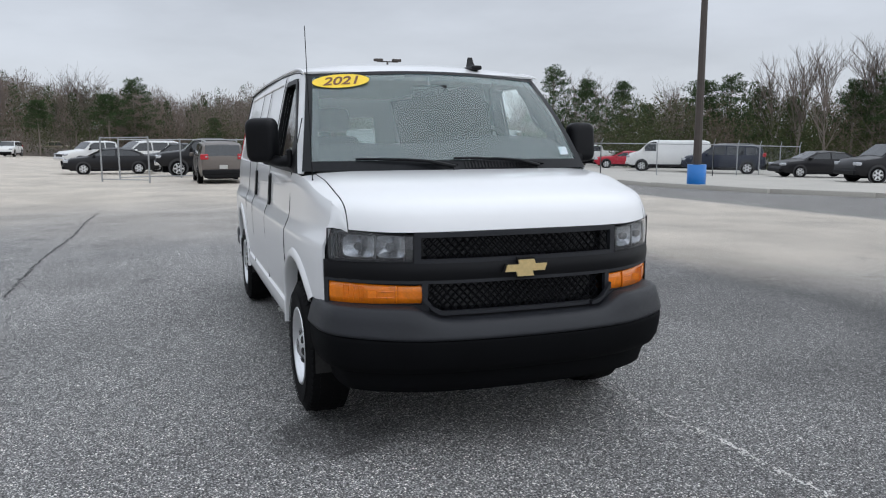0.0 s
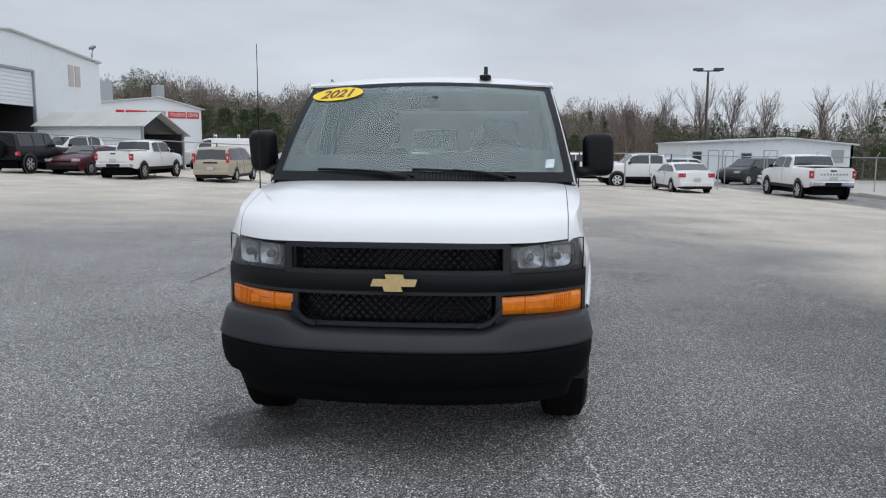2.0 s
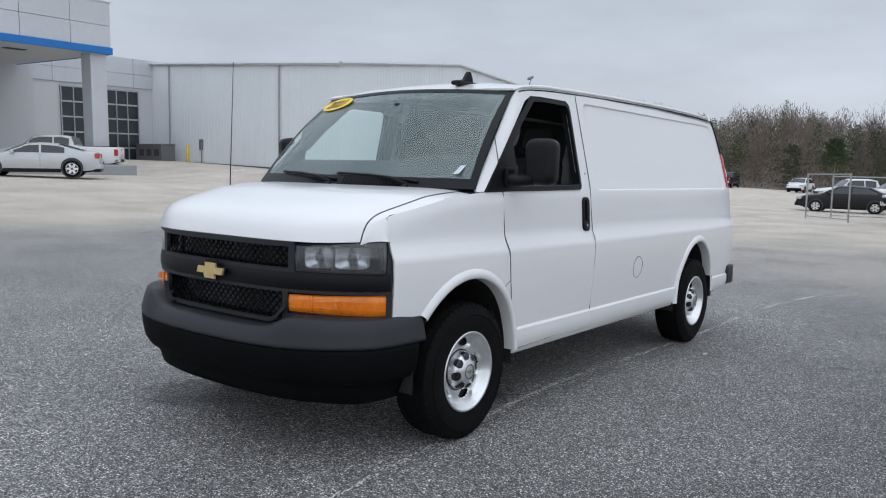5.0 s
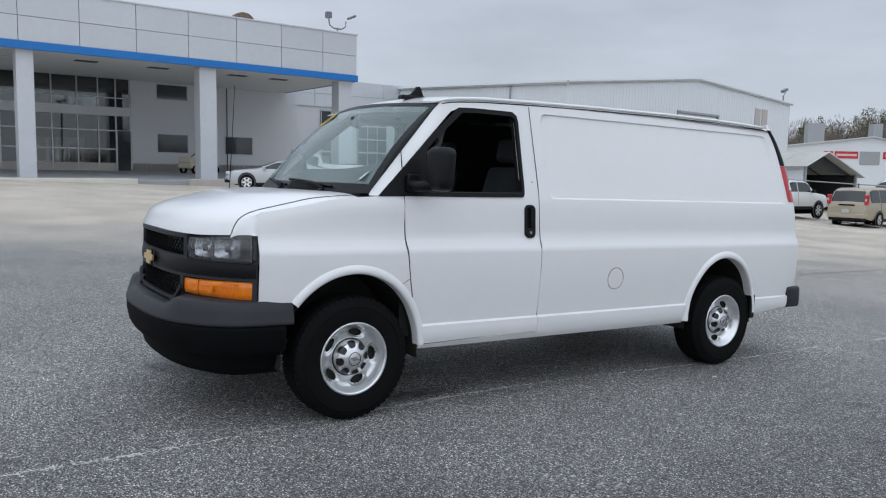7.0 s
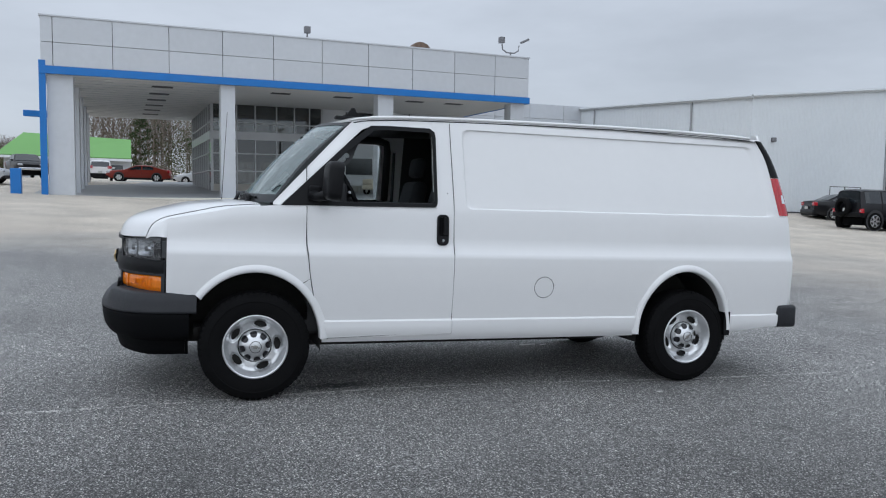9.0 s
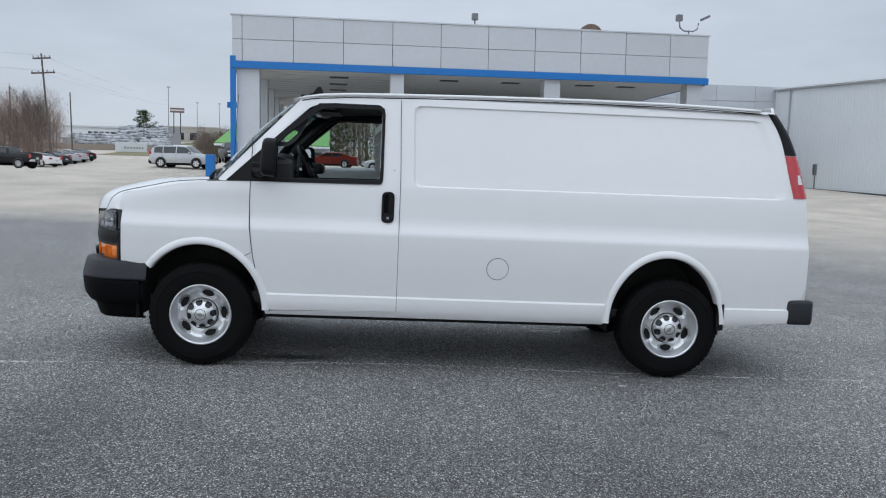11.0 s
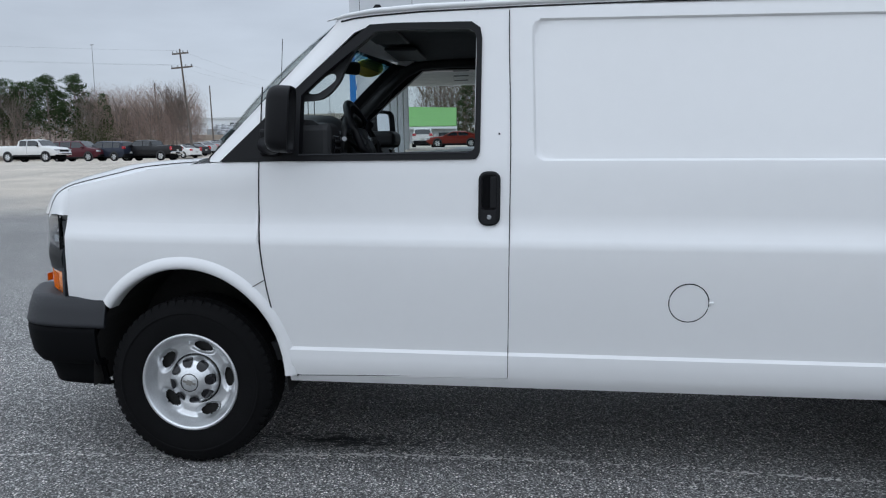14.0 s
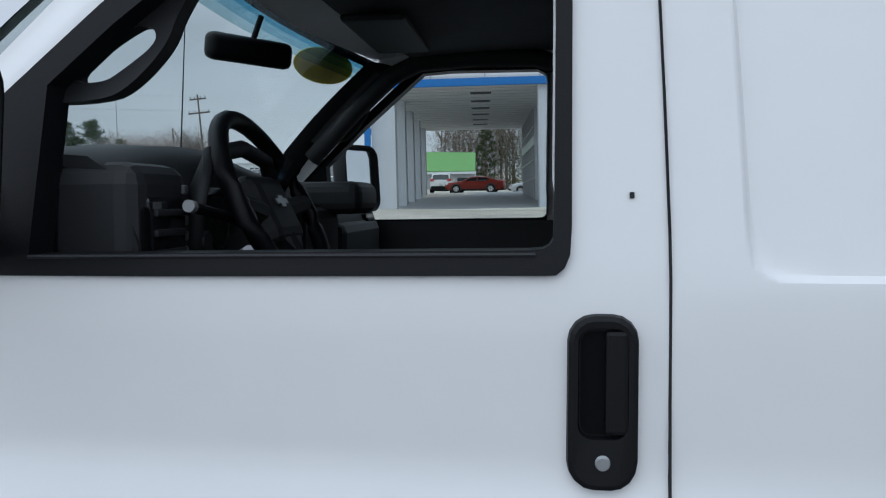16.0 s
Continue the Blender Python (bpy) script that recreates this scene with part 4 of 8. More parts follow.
ny, nt = 24, 16
glass_pane = part("windscreen", grid([[screen(-1 + 2 * i / ny, j / nt) for j in range(nt + 1)] for i in range(ny + 1)]), WINDSCREEN, van, "large raked windscreen glass", True)
glass_pane.visible_shadow = False
for lo, hi, tint in ((0.885, 0.915, (0.55, 0.74, 0.80)), (0.915, 0.945, (0.32, 0.56, 0.68)), (0.945, 0.985, (0.14, 0.40, 0.56))):
    TINT = glass("blue_sunband", tint)
    part("sun_band", grid([[screen(-0.96 + 1.92 * i / ny, t, -0.004) for t in (lo, (lo + hi) / 2, hi)] for i in range(ny + 1)]), TINT, glass_pane, "blue tinted band").visible_shadow = False
bm = bmesh.new()
for rng in (((-1, -0.95), (0, 1)), ((0.95, 1), (0, 1))):
    (a, b), (c, d) = rng
    grid([[screen(lerp(a, b, i / 3), lerp(c, d, j / nt), 0.003) for j in range(nt + 1)] for i in range(4)], bm)
grid([[screen(-0.95 + 1.90 * i / ny, 0.085 * j / 2, 0.003) for j in range(3)] for i in range(ny + 1)], bm)
grid([[screen(-0.95 + 1.90 * i / ny, 0.962 + 0.038 * j / 2, 0.003) for j in range(3)] for i in range(ny + 1)], bm)
part("windscreen_border", bm, FRIT, van, "black border of the windscreen", True)
part("cowl", grid([[(-0.105 + 0.12 * v * v, v * 0.88, top_z(-0.11 + 0.12 * v * v, v * 0.87) - 0.004), (-0.05 + 0.12 * v * v, v * 0.885, 1.352), (-0.01 + 0.165 * v * v, v * 0.89, 1.372)] for v in [-1 + k / 10 for k in range(21)]]), BLACK, van, "black cowl panel below the windscreen", True, 0.01)
for k in range(22):
    y = -0.03 - 0.021 * k
    part("cowl_slot", plate([screen(q / 0.885, t, 0.006) for q, t in ((y - 0.008, 0.012), (y, 0.012), (y, 0.066), (y - 0.008, 0.066))], 0.004, Vector((-0.72, 0, 0.69))), SEAM, van)
for y0, y1 in ((0.62, 0.05), (-0.02, -0.60)):
    base = screen(y1 * 1.02, 0.02, 0.03)
    a, b = screen(y0, 0.085, 0.014), screen(lerp(y0, y1, 0.78), 0.045, 0.014)
    wp = part("wiper", tube([screen(y1 * 0.95, 0.0, 0.03), screen(lerp(y0, y1, 0.7), 0.045, 0.035), lerp(a, b, 0.45) + Vector((-0.01, 0, 0.014))], [0.013, 0.010, 0.007], 8), BLACK, van, "black wiper arm and blade", True)
    part("wiper_blade", tube([screen(lerp(y0, y1, 1.15 * s - 0.1), lerp(0.095, 0.04, s), 0.011 + 0.012 * math.sin(math.pi * s)) for s in (0, 0.25, 0.5, 0.75, 1)], 0.008, 6), BLACK, wp)
    part("wiper_pivot", tube([screen(y1 * 0.95, -0.02, 0.01), screen(y1 * 0.95, -0.02, 0.04)], 0.02, 10), BLACK, wp)


def text_mesh(text, size, depth, material, shear=0.0, bold=0.0):
    cu = bpy.data.curves.new("text", "FONT")
    cu.body, cu.size, cu.extrude, cu.align_x, cu.align_y, cu.shear, cu.offset = text, size, depth, "CENTER", "CENTER", shear, bold
    tmp = bpy.data.objects.new("text", cu)
    me = bpy.data.meshes.new_from_object(tmp)
    bpy.data.objects.remove(tmp)
    me.materials.clear()
    me.materials.append(material)
    return me


c0 = screen(0.735, 0.887)
up_dir = (screen(0.735, 0.937) - screen(0.735, 0.837)).normalized()
right_dir = (screen(0.65, 0.90) - screen(0.9, 0.90)).normalized()
out_dir = right_dir.cross(up_dir).normalized()
FACE = Matrix(((right_dir.x, up_dir.x, out_dir.x, c0.x), (right_dir.y, up_dir.y, out_dir.y, c0.y), (right_dir.z, up_dir.z, out_dir.z, c0.z), (0, 0, 0, 1)))
bm = bmesh.new()
ring = [bm.verts.new((0.176 * math.cos(a), 0.068 * math.sin(a), 0)) for a in (2 * math.pi * k / 40 for k in range(40))]
bm.faces.new(ring)
bmesh.ops.extrude_face_region(bm, geom=list(bm.faces))
for v in list(bm.verts)[40:]:
    v.co.z = 0.002
sticker = part("year_sticker", bm, YELLOW, glass_pane, "yellow oval windscreen sticker reading 2021", m=FACE @ Matrix.Translation((0, 0, 0.006)))
part("sticker_print", text_mesh("2021", 0.112, 0.0008, STICKER_TEXT, 0.25, 0.002), None, glass_pane, m=FACE @ Matrix.Translation((0, -0.004, 0.0095)))
for yy, tt, w, h in ((-0.865, 0.16, 0.05, 0.075), (0.55, 0.24, 0.14, 0.10)):
    if yy < 0:
        p = screen(yy, tt, 0.004)
        part("inspection_label", box(-w / 2, w / 2, -h / 2, h / 2, 0, 0.001), PAPER, glass_pane, "small pale windscreen label", m=Matrix.Translation(p - c0) @ FACE)

# roof, fin, mast
rows = []
for k in range(29):
    v = -1 + 2 * k / 28
    row = []
    for j in range(25):
        x = lerp(0.515 + 0.125 * v * v, 4.125 - 0.02 * v * v, j / 24)
        e = max(0.0, abs(v) - 0.86) / 0.14
        row.append((x, v * (side_y(x, rail(x)) - 0.004), rail(x) + 0.004 + (0.05 + 0.004 * math.sin(x)) * (1 - abs(v) ** 2.4) * smooth01(0.3, 1.0, x) + 0.034 * (1 - v * v) * (1 - smooth01(0.3, 1.0, x))))
    rows.append(row)
part("roof", grid(rows), WHITE, van, "white steel roof", True, 0.012)
part("headliner", grid([[(p[0], p[1] * 0.97, p[2] - 0.045) for p in r[1:12]] for r in rows], flip=True), HEADLINER, van, "grey cabin headliner", True)
for side in (-1, 1):
    part("sun_visor", box(0.68, 0.86, *sorted((side * 0.12, side * 0.6)), 1.955, 1.975, 0.009), CABIN, van, "charcoal folded sun visor")
fin = plate([(0.62, -0.372, 2.03), (0.785, -0.372, 2.03), (0.775, -0.372, 2.06), (0.75, -0.372, 2.108), (0.728, -0.372, 2.108), (0.69, -0.372, 2.058)], 0.024, Vector((0, 1, 0)))
part("roof_antenna_fin", fin, BLACK, van, "black shark-fin roof antenna")
part("fin_base", box(0.60, 0.80, -0.397, -0.323, 2.015, 2.044, 0.012), BLACK, van)
part("radio_mast", tube([(-0.17, 0.885, 1.30), (-0.165, 0.885, 1.345), (-0.13, 0.90, 2.14)], [0.012, 0.0035, 0.002], 6), BLACK, van, "thin black radio mast on the wing")

# back wall with two windows
zs = [0.5, 0.8, 1.1, 1.36, 1.44, 1.52, 1.6, 1.68, 1.76, 1.84, 1.9, 1.95, 2.0, 2.05, 2.085]
bm = bmesh.new()
vy = [-1, -0.9, -0.72, -0.62, -0.5, -0.35, -0.2, -0.1, 0, 0.1, 0.2, 0.35, 0.5, 0.62, 0.72, 0.9, 1]
vs = [[bm.verts.new((curve(REAR_EDGE, z) + 0.004 + 0.02 * (1 - v * v), v * (side_y(curve(REAR_EDGE, z), z) - 0.004), z)) for v in vy] for z in zs]
for i in range(len(zs) - 1):
    for j in range(len(vy) - 1):
        zm, vm = (zs[i] + zs[i + 1]) / 2, abs(vy[j] + vy[j + 1]) / 2
        if not (1.36 < zm < 1.84 and 0.1 < vm < 0.72):
            bm.faces.new((vs[i][j], vs[i][j + 1], vs[i + 1][j + 1], vs[i + 1][j]))
part("rear_door", bm, WHITE, van, "white twin rear doors with windows", True, 0.02)
for side in (-1, 1):
    part("rear_window", grid([[(curve(REAR_EDGE, z) + 0.012, side * v * side_y(4.3, z), z) for v in (0.09, 0.4, 0.73)] for z in (1.35, 1.6, 1.85)], flip=side < 0), REARGLASS, van, "tinted rear door glass").visible_shadow = False
rb = box(4.33, 4.535, -0.955, 0.955, 0.455, 0.645, 0.03, seg=3)
for side in (-1, 1):
    part("mud_guard", box(3.775, 3.835, *sorted((side * 0.80, side * 0.972)), 0.40, 0.60, 0.008), BLACK, van, "black plastic mud guard behind the wheel")
part("rear_bumper", rb, PLASTIC, van, "dark grey rear step bumper", True)
part("underbody", box(-0.4, 4.4, -0.80, 0.80, 0.45, 0.51), UNDER, van, "dark underbody and floor")
# box added for unseen tank and transmission, to block light below
part("gearbox", box(0.35, 3.0, -0.42, 0.42, 0.29, 0.46, 0.04), UNDER, van)
part("frame_rail", box(0.5, 4.2, -0.62, -0.5, 0.385, 0.46, 0.01), UNDER, van)
part("frame_rail", box(0.5, 4.2, 0.5, 0.62, 0.385, 0.46, 0.01), UNDER, van)
part("rear_axle", tube([(3.43, -0.7, 0.385), (3.43, -0.1, 0.385), (3.43, 0.1, 0.385), (3.43, 0.7, 0.385)], [0.05, 0.06, 0.06, 0.05], 12), UNDER, van)
part("differential", lathe([(-0.12, 0.05), (-0.10, 0.13), (0.10, 0.13), (0.12, 0.05)], 16), UNDER, van, m=pose(3.43, 0, 0.385))
part("exhaust_pipe", tube([(1.2, 0.3, 0.34), (2.4, 0.35, 0.33), (2.9, 0.45, 0.34), (3.9, 0.6, 0.36), (4.3, 0.8, 0.36)], 0.035, 10), UNDER, van)
part("spare_wheel", tube([(2.55, 0.0, 0.34), (2.55, 0.0, 0.40)], 0.36, 24), UNDER, van)
# cargo lining
for side in (-1, 1):
    part("cargo_lining", grid([[(x, side * (side_y(x, z) - 0.05), z) for z in (1.08, 1.38, 1.7, 2.0)] for x in (1.45, 2.2, 3.0, 3.8, 4.1)], flip=side > 0), CABIN, van, "", True)
part("cargo_ceiling", grid([[(x, y, rail(x) - 0.02) for y in (-0.78, 0, 0.78)] for x in (1.3, 2.8, 4.19)], flip=True), CABIN, van)

# front end: grille surround
def fascia_rows(za, zb, push, yw, n=28):
    return [[(front_x(yw * (-1 + 2 * i / n)) + push(z), yw * (-1 + 2 * i / n), z) for i in range(n + 1)] for z in [lerp(za, zb, j / 6) for j in range(7)]]


part("grille_back", grid(fascia_rows(0.68, 1.095, lambda z: 0.05, 0.86), flip=True), GLOSSBLACK, van, "", True)
part("centre_bar", grid([[(front_x(y) + 0.0 - 0.010 * math.sin(math.pi * j / 6) - 0.010, y, lerp(0.878, 0.972, j / 6)) for y in [0.912 * (-1 + 2 * i / 36) for i in range(37)]] for j in range(7)], flip=True), BLACK, van, "satin black bar across the grille", True, 0.05)
frame_bm = bmesh.new()
for za, zb, y0, y1 in ((1.088, 1.112, -0.535, 0.535), (0.965, 0.985, -0.535, 0.535), (0.868, 0.884, -0.90, 0.90), (0.716, 0.735, -0.40, 0.40)):
    grid([[(front_x(y) - 0.012, y, z) for y in [lerp(y0, y1, i / 30) for i in range(31)]] for z in (za, (za + zb) / 2, zb)], frame_bm, True)
for s in (-1, 1):
    for ya, yb, za, zb in ((0.505, 0.537, 0.965, 1.10), (0.475, 0.502, 0.765, 0.88), (0.897, 0.914, 0.735, 0.972)):
        grid([[(front_x(y) - 0.012, s * y, z) for y in (ya, yb)] for z in (za, (za + zb) / 2, zb)], frame_bm, s > 0)
    grid([[(front_x(y) - 0.012, s * y, z) for z in (curve([(0.38, 0.716), (0.44, 0.728), (0.475, 0.765), (0.50, 0.79)], y) - 0.0, curve([(0.38, 0.735), (0.44, 0.75), (0.475, 0.79), (0.50, 0.82)], y))] for y in (0.38, 0.42, 0.45, 0.475, 0.50)], frame_bm, s > 0)
    grid([[(front_x(y) - 0.008, s * y, z) for z in (0.735, 0.766)] for y in (0.47, 0.6, 0.75, 0.905)], frame_bm, s < 0)
part("grille_frame", frame_bm, PLASTIC, van, "dark grey grille frame", True, 0.02)
for za, zb, yw in ((0.985, 1.09, 0.51), (0.735, 0.87, 0.475)):
    bm = bmesh.new()
    h, p = zb - za, 0.041
    k = -yw - h
    while k < yw:
        for lean in (1, -1):
            pts = []
            for t in (0, 0.33, 0.66, 1):
                y = (k + h * t) if lean > 0 else (k + h * (1 - t))
                if abs(y) <= yw:
                    pts.append((front_x(y) + 0.012, y, za + h * t))
            for a, b in zip(pts, pts[1:]):
                tube([a, b], 0.0034, 4, bm, caps=False)
        k += p
    part("grille_mesh", bm, MATTBLACK, van, "black diamond grille mesh")
tie = [(-0.052, -0.016), (-0.045, -0.040), (0.04, -0.040), (0.033, -0.016), (0.098, -0.016), (0.110, 0.018), (0.048, 0.018), (0.042, 0.040), (-0.042, 0.040), (-0.037, 0.018), (-0.098, 0.018), (-0.110, -0.016)]
tie = [(x, z) for x, z in tie]
em = plate([(-0.946, -y, 0.931 + z) for y, z in tie], 0.012, Vector((-1, 0, 0)))
part("front_emblem", em, GOLD, van, "gold bow-shaped badge")
part("emblem_back", plate([(-0.938, -y * 1.1, 0.931 + z * 1.25) for y, z in tie], 0.010, Vector((-1, 0, 0))), BLACK, van)

# front bumper
BUMP = [(-1.035, 0.0), (-1.026, 0.25), (-0.998, 0.45), (-0.955, 0.61), (-0.888, 0.75), (-0.815, 0.855), (-0.735, 0.92), (-0.63, 0.952), (-0.5, 0.964), (-0.385, 0.968)]


def bumper_plan(s):
    """A point of the bumper's front line and its inward normal, s from -1 to 1."""
    k = abs(s) * (len(BUMP) - 1)
    xs, yy = curve(list(enumerate(p[0] for p in BUMP)), k), curve(list(enumerate(p[1] for p in BUMP)), k)
    x2, y2 = curve(list(enumerate(p[0] for p in BUMP)), min(k + 0.1, 9)), curve(list(enumerate(p[1] for p in BUMP)), min(k + 0.1, 9))
    x1, y1 = curve(list(enumerate(p[0] for p in BUMP)), max(k - 0.1, 0)), curve(list(enumerate(p[1] for p in BUMP)), max(k - 0.1, 0))
    t = Vector((x2 - x1, y2 - y1, 0)).normalized()
    n = Vector((t.y, -t.x, 0))
    sg = 1 if s >= 0 else -1
    return Vector((xs, sg * yy, 0)), Vector((n.x, sg * n.y, 0)), k


def bumper_sheet(section, n=64, smax=1.0):
    rows = []
    for i in range(n + 1):
        p, inn, k = bumper_plan((-1 + 2 * i / n) * smax)
        rows.append([p + inn * off + Vector((0, 0, z(k) if callable(z) else z)) for off, z in section])
    return grid(rows, flip=True)


dip = lambda a: (lambda k: a + 0.062 * smooth01(1.75, 2.9, k))
low_line = lambda a: (lambda k: a + 0.012 * smooth01(2, 6, k))
front_bumper = part("front_bumper", bumper_sheet([(0.18, dip(0.703)), (0.065, dip(0.702)), (0.045, dip(0.698)), (0.032, dip(0.686)), (0.016, lambda k: 0.664 + 0.035 * smooth01(1.75, 3.2, k)), (0.003, low_line(0.636)), (0.0, low_line(0.626)), (0.003, low_line(0.617)), (0.016, low_line(0.613))]), PLASTIC, van, "dark grey textured front bumper", True, 0.02)
# lower half coloured darker than the top for the shade on its downward face
part("bumper_lower", bumper_sheet([(0.020, low_line(0.615)), (0.006, low_line(0.610)), (0.004, 0.60), (0.008, 0.55), (0.020, 0.49), (0.044, 0.452), (0.10, 0.44)], smax=0.955), MATTBLACK, front_bumper, "lower half of the bumper, coloured black for its shade", True, 0.02)
part("valance", bumper_sheet([(0.075, 0.47), (0.085, 0.43), (0.10, 0.39), (0.115, 0.34), (0.17, 0.33)], smax=0.95), MATTBLACK, front_bumper, "black air dam below the bumper", True, 0.015)
# dark box added behind the grille for the shade there
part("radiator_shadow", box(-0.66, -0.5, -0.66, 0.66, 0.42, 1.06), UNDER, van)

# wheels
R_TYRE = 0.388
tread = [(-0.118, 0.226), (-0.126, 0.27), (-0.128, 0.31), (-0.120, 0.345), (-0.105, 0.368), (-0.095, 0.378), (-0.05, R_TYRE - 0.001), (0, R_TYRE), (0.05, R_TYRE - 0.001), (0.095, 0.378), (0.105, 0.368), (0.120, 0.345), (0.128, 0.31), (0.126, 0.27), (0.118, 0.235), (0.09, 0.212), (-0.09, 0.212), (-0.118, 0.226)]
TYRE_ME = finish(lathe(tread, 64), "tyre", RUBBER)
bm = bmesh.new()
for k in range(56):
    a = 2 * math.pi * k / 56
    for y0, y1, sh in ((-0.112, -0.07, 0.0), (-0.06, -0.015, 0.35), (0.015, 0.06, 0.0), (0.07, 0.112, 0.35)):
        a2 = a + sh * 2 * math.pi / 56
        d = 0.33 * 2 * math.pi / 56
        r0, r1 = 0.360, (R_TYRE + 0.001 if abs(y0 + y1) < 0.12 else R_TYRE - 0.006)
        ed = 0.012 if abs(y0 + y1) > 0.12 else 0.0
        q = [bm.verts.new((r * math.cos(t), y, r * math.sin(t))) for r, e in ((r0, 0), (r1, ed)) for y in ((y0 + e if y0 < -0.1 else y0), (y1 - e if y1 > 0.1 else y1)) for t in (a2 - d, a2 + d)]
        for f in ((4, 5, 7, 6), (0, 1, 5, 4), (2, 6, 7, 3), (0, 4, 6, 2), (1, 3, 7, 5)):
            bm.faces.new([q[i] for i in f])
TREAD_ME = finish(bm, "tread", RUBBER, False)
# sidewall raised bands
WALL_ME = finish(lathe([(-0.1285, 0.318), (-0.131, 0.322), (-0.131, 0.326), (-0.1275, 0.33)], 64), "sidewall_rib", RUBBER)
RIM_PROFILE = [(0.09, 0.222), (-0.09, 0.226), (-0.122, 0.236), (-0.128, 0.232), (-0.126, 0.222), (-0.118, 0.218), (-0.112, 0.215)]
RIM_ME = finish(lathe(RIM_PROFILE, 64), "rim", STEEL)


def wheel_disc():
    """The pressed disc with five slots, as a polar sheet that the slots are left out of."""
    bm = bmesh.new()
    nr, na = 36, 240
    prof = [(0.216, -0.112), (0.209, -0.100), (0.200, -0.082), (0.188, -0.066), (0.168, -0.058), (0.14, -0.055), (0.124, -0.052), (0.116, -0.048), (0.06, -0.048)]
    radii = [lerp(0.216, 0.062, k / nr) for k in range(nr + 1)]
    depth = lambda r: straight([(a, b) for a, b in reversed(prof)], r)

    def slot(r, a):
        k = round((a - math.pi / 2) / (2 * math.pi / 5))
        da = (a - math.pi / 2 - k * 2 * math.pi / 5) * 0.164
        dr = r - 0.164
        return math.hypot(da / 0.048, dr / 0.0250)

    vs = [[None] * na for _ in radii]
    for i, r in enumerate(radii):
        for j in range(na):
            a = 2 * math.pi * j / na
            e = slot(r, a)
            dish = 0.016 * smooth01(1.5, 1.0, e)
            vs[i][j] = bm.verts.new((r * math.cos(a), depth(r) + dish, r * math.sin(a)))
    for i in range(nr):
        for j in range(na):
            r, a = (radii[i] + radii[i + 1]) / 2, 2 * math.pi * (j + 0.5) / na
            if slot(r, a) > 0.97:
                bm.faces.new((vs[i][j], vs[i + 1][j], vs[i + 1][(j + 1) % na], vs[i][(j + 1) % na]))
    return bm


DISC_ME = finish(wheel_disc(), "disc", STEEL)
BACK_ME = finish(lathe([(-0.02, 0.001), (-0.02, 0.20)], 24), "brake_backing", UNDER)
bm = lathe([(-0.042, 0.116), (-0.058, 0.115), (-0.098, 0.106), (-0.109, 0.096), (-0.121, 0.062), (-0.129, 0.050), (-0.131, 0.0001)], 48)
CAP_ME = finish(bm, "hub_cap", STEEL)
bm = bmesh.new()
# black patches laid on the cap for the shade in its lug holes
for k in range(8):
    a = 2 * math.pi * (k + 0.5) / 8
    prof = [(-0.080, 0.1120, 0.13), (-0.090, 0.1098, 0.20), (-0.100, 0.1065, 0.235), (-0.1105, 0.0975, 0.26), (-0.1150, 0.0850, 0.26), (-0.1180, 0.0765, 0.20), (-0.1195, 0.0725, 0.12)]
    grid([[((r + 0.0005) * math.cos(a + q * w), y - 0.0022, (r + 0.0005) * math.sin(a + q * w)) for q in (-1, -0.5, 0, 0.5, 1)] for y, r, w in prof], bm)
LUG_ME = finish(bm, "lug_recess", GLOSSBLACK, False)
bm = plate([(x * 0.30, -0.1315, z * 0.30) for x, z in tie], 0.0015, Vector((0, -1, 0)))
BADGE_ME = finish(bm, "hub_badge", mat("grey_badge", (0.30, 0.29, 0.27), 0.4, 0.6), False)
HUBGAP_ME = finish(lathe([(-0.050, 0.115), (-0.0565, 0.119), (-0.050, 0.124)], 40), "hub_gap", GLOSSBLACK)
RING_ME = finish(lathe([(-0.128, 0.044), (-0.1318, 0.043), (-0.1318, 0.040), (-0.128, 0.039)], 40), "hub_ring", GLOSSBLACK)
for x in (0.0, 3.43):
    for side in (-1, 1):
        w = part("wheel", TYRE_ME, None, van, "black all-season tyre on a silver steel wheel")
        w.matrix_local = pose(x, side * 0.845, 0.3965, 0, -38 if x else 14, 0) @ (Matrix.Identity(4) if side < 0 else Matrix.Rotation(math.pi, 4, "Z")) @ Matrix.Scale(0.96, 4)
        for nm, me in (("tread", TREAD_ME), ("sidewall_rib", WALL_ME), ("rim", RIM_ME), ("disc", DISC_ME), ("brake_backing", BACK_ME), ("hub_cap", CAP_ME), ("lug_recess", LUG_ME), ("hub_badge", BADGE_ME), ("hub_ring", RING_ME), ("hub_gap", HUBGAP_ME)):
            tagged(part(nm, me, None, w, m=None if nm in ("tread", "sidewall_rib") else Matrix.Scale(0.969, 4)), kind="stuff" if nm in ("tread", "lug_recess", "sidewall_print") else "")

# cabin
part("cabin_floor", box(0.2, 1.5, -0.85, 0.85, 0.48, 0.56), CABIN, van)
rows = []
for k in range(25):
    y = -0.84 + 1.68 * k / 24
    hump = 0.05 * math.exp(-((y + 0.5) / 0.34) ** 2)
    rows.append([(0.10, y, 1.40), (0.28, y, 1.49 + hump), (0.42, y, 1.53 + hump), (0.54, y, 1.52 + hump * 1.1), (0.59, y, 1.49 + hump), (0.62, y, 1.40 if abs(y + 0.44) > 0.2 else 1.46), (0.60, y, 1.25), (0.55, y, 1.0), (0.45, y, 0.75)])
dash = part("dashboard", grid(rows), CABIN, van, "charcoal dashboard with instrument hood", True, 0.02)
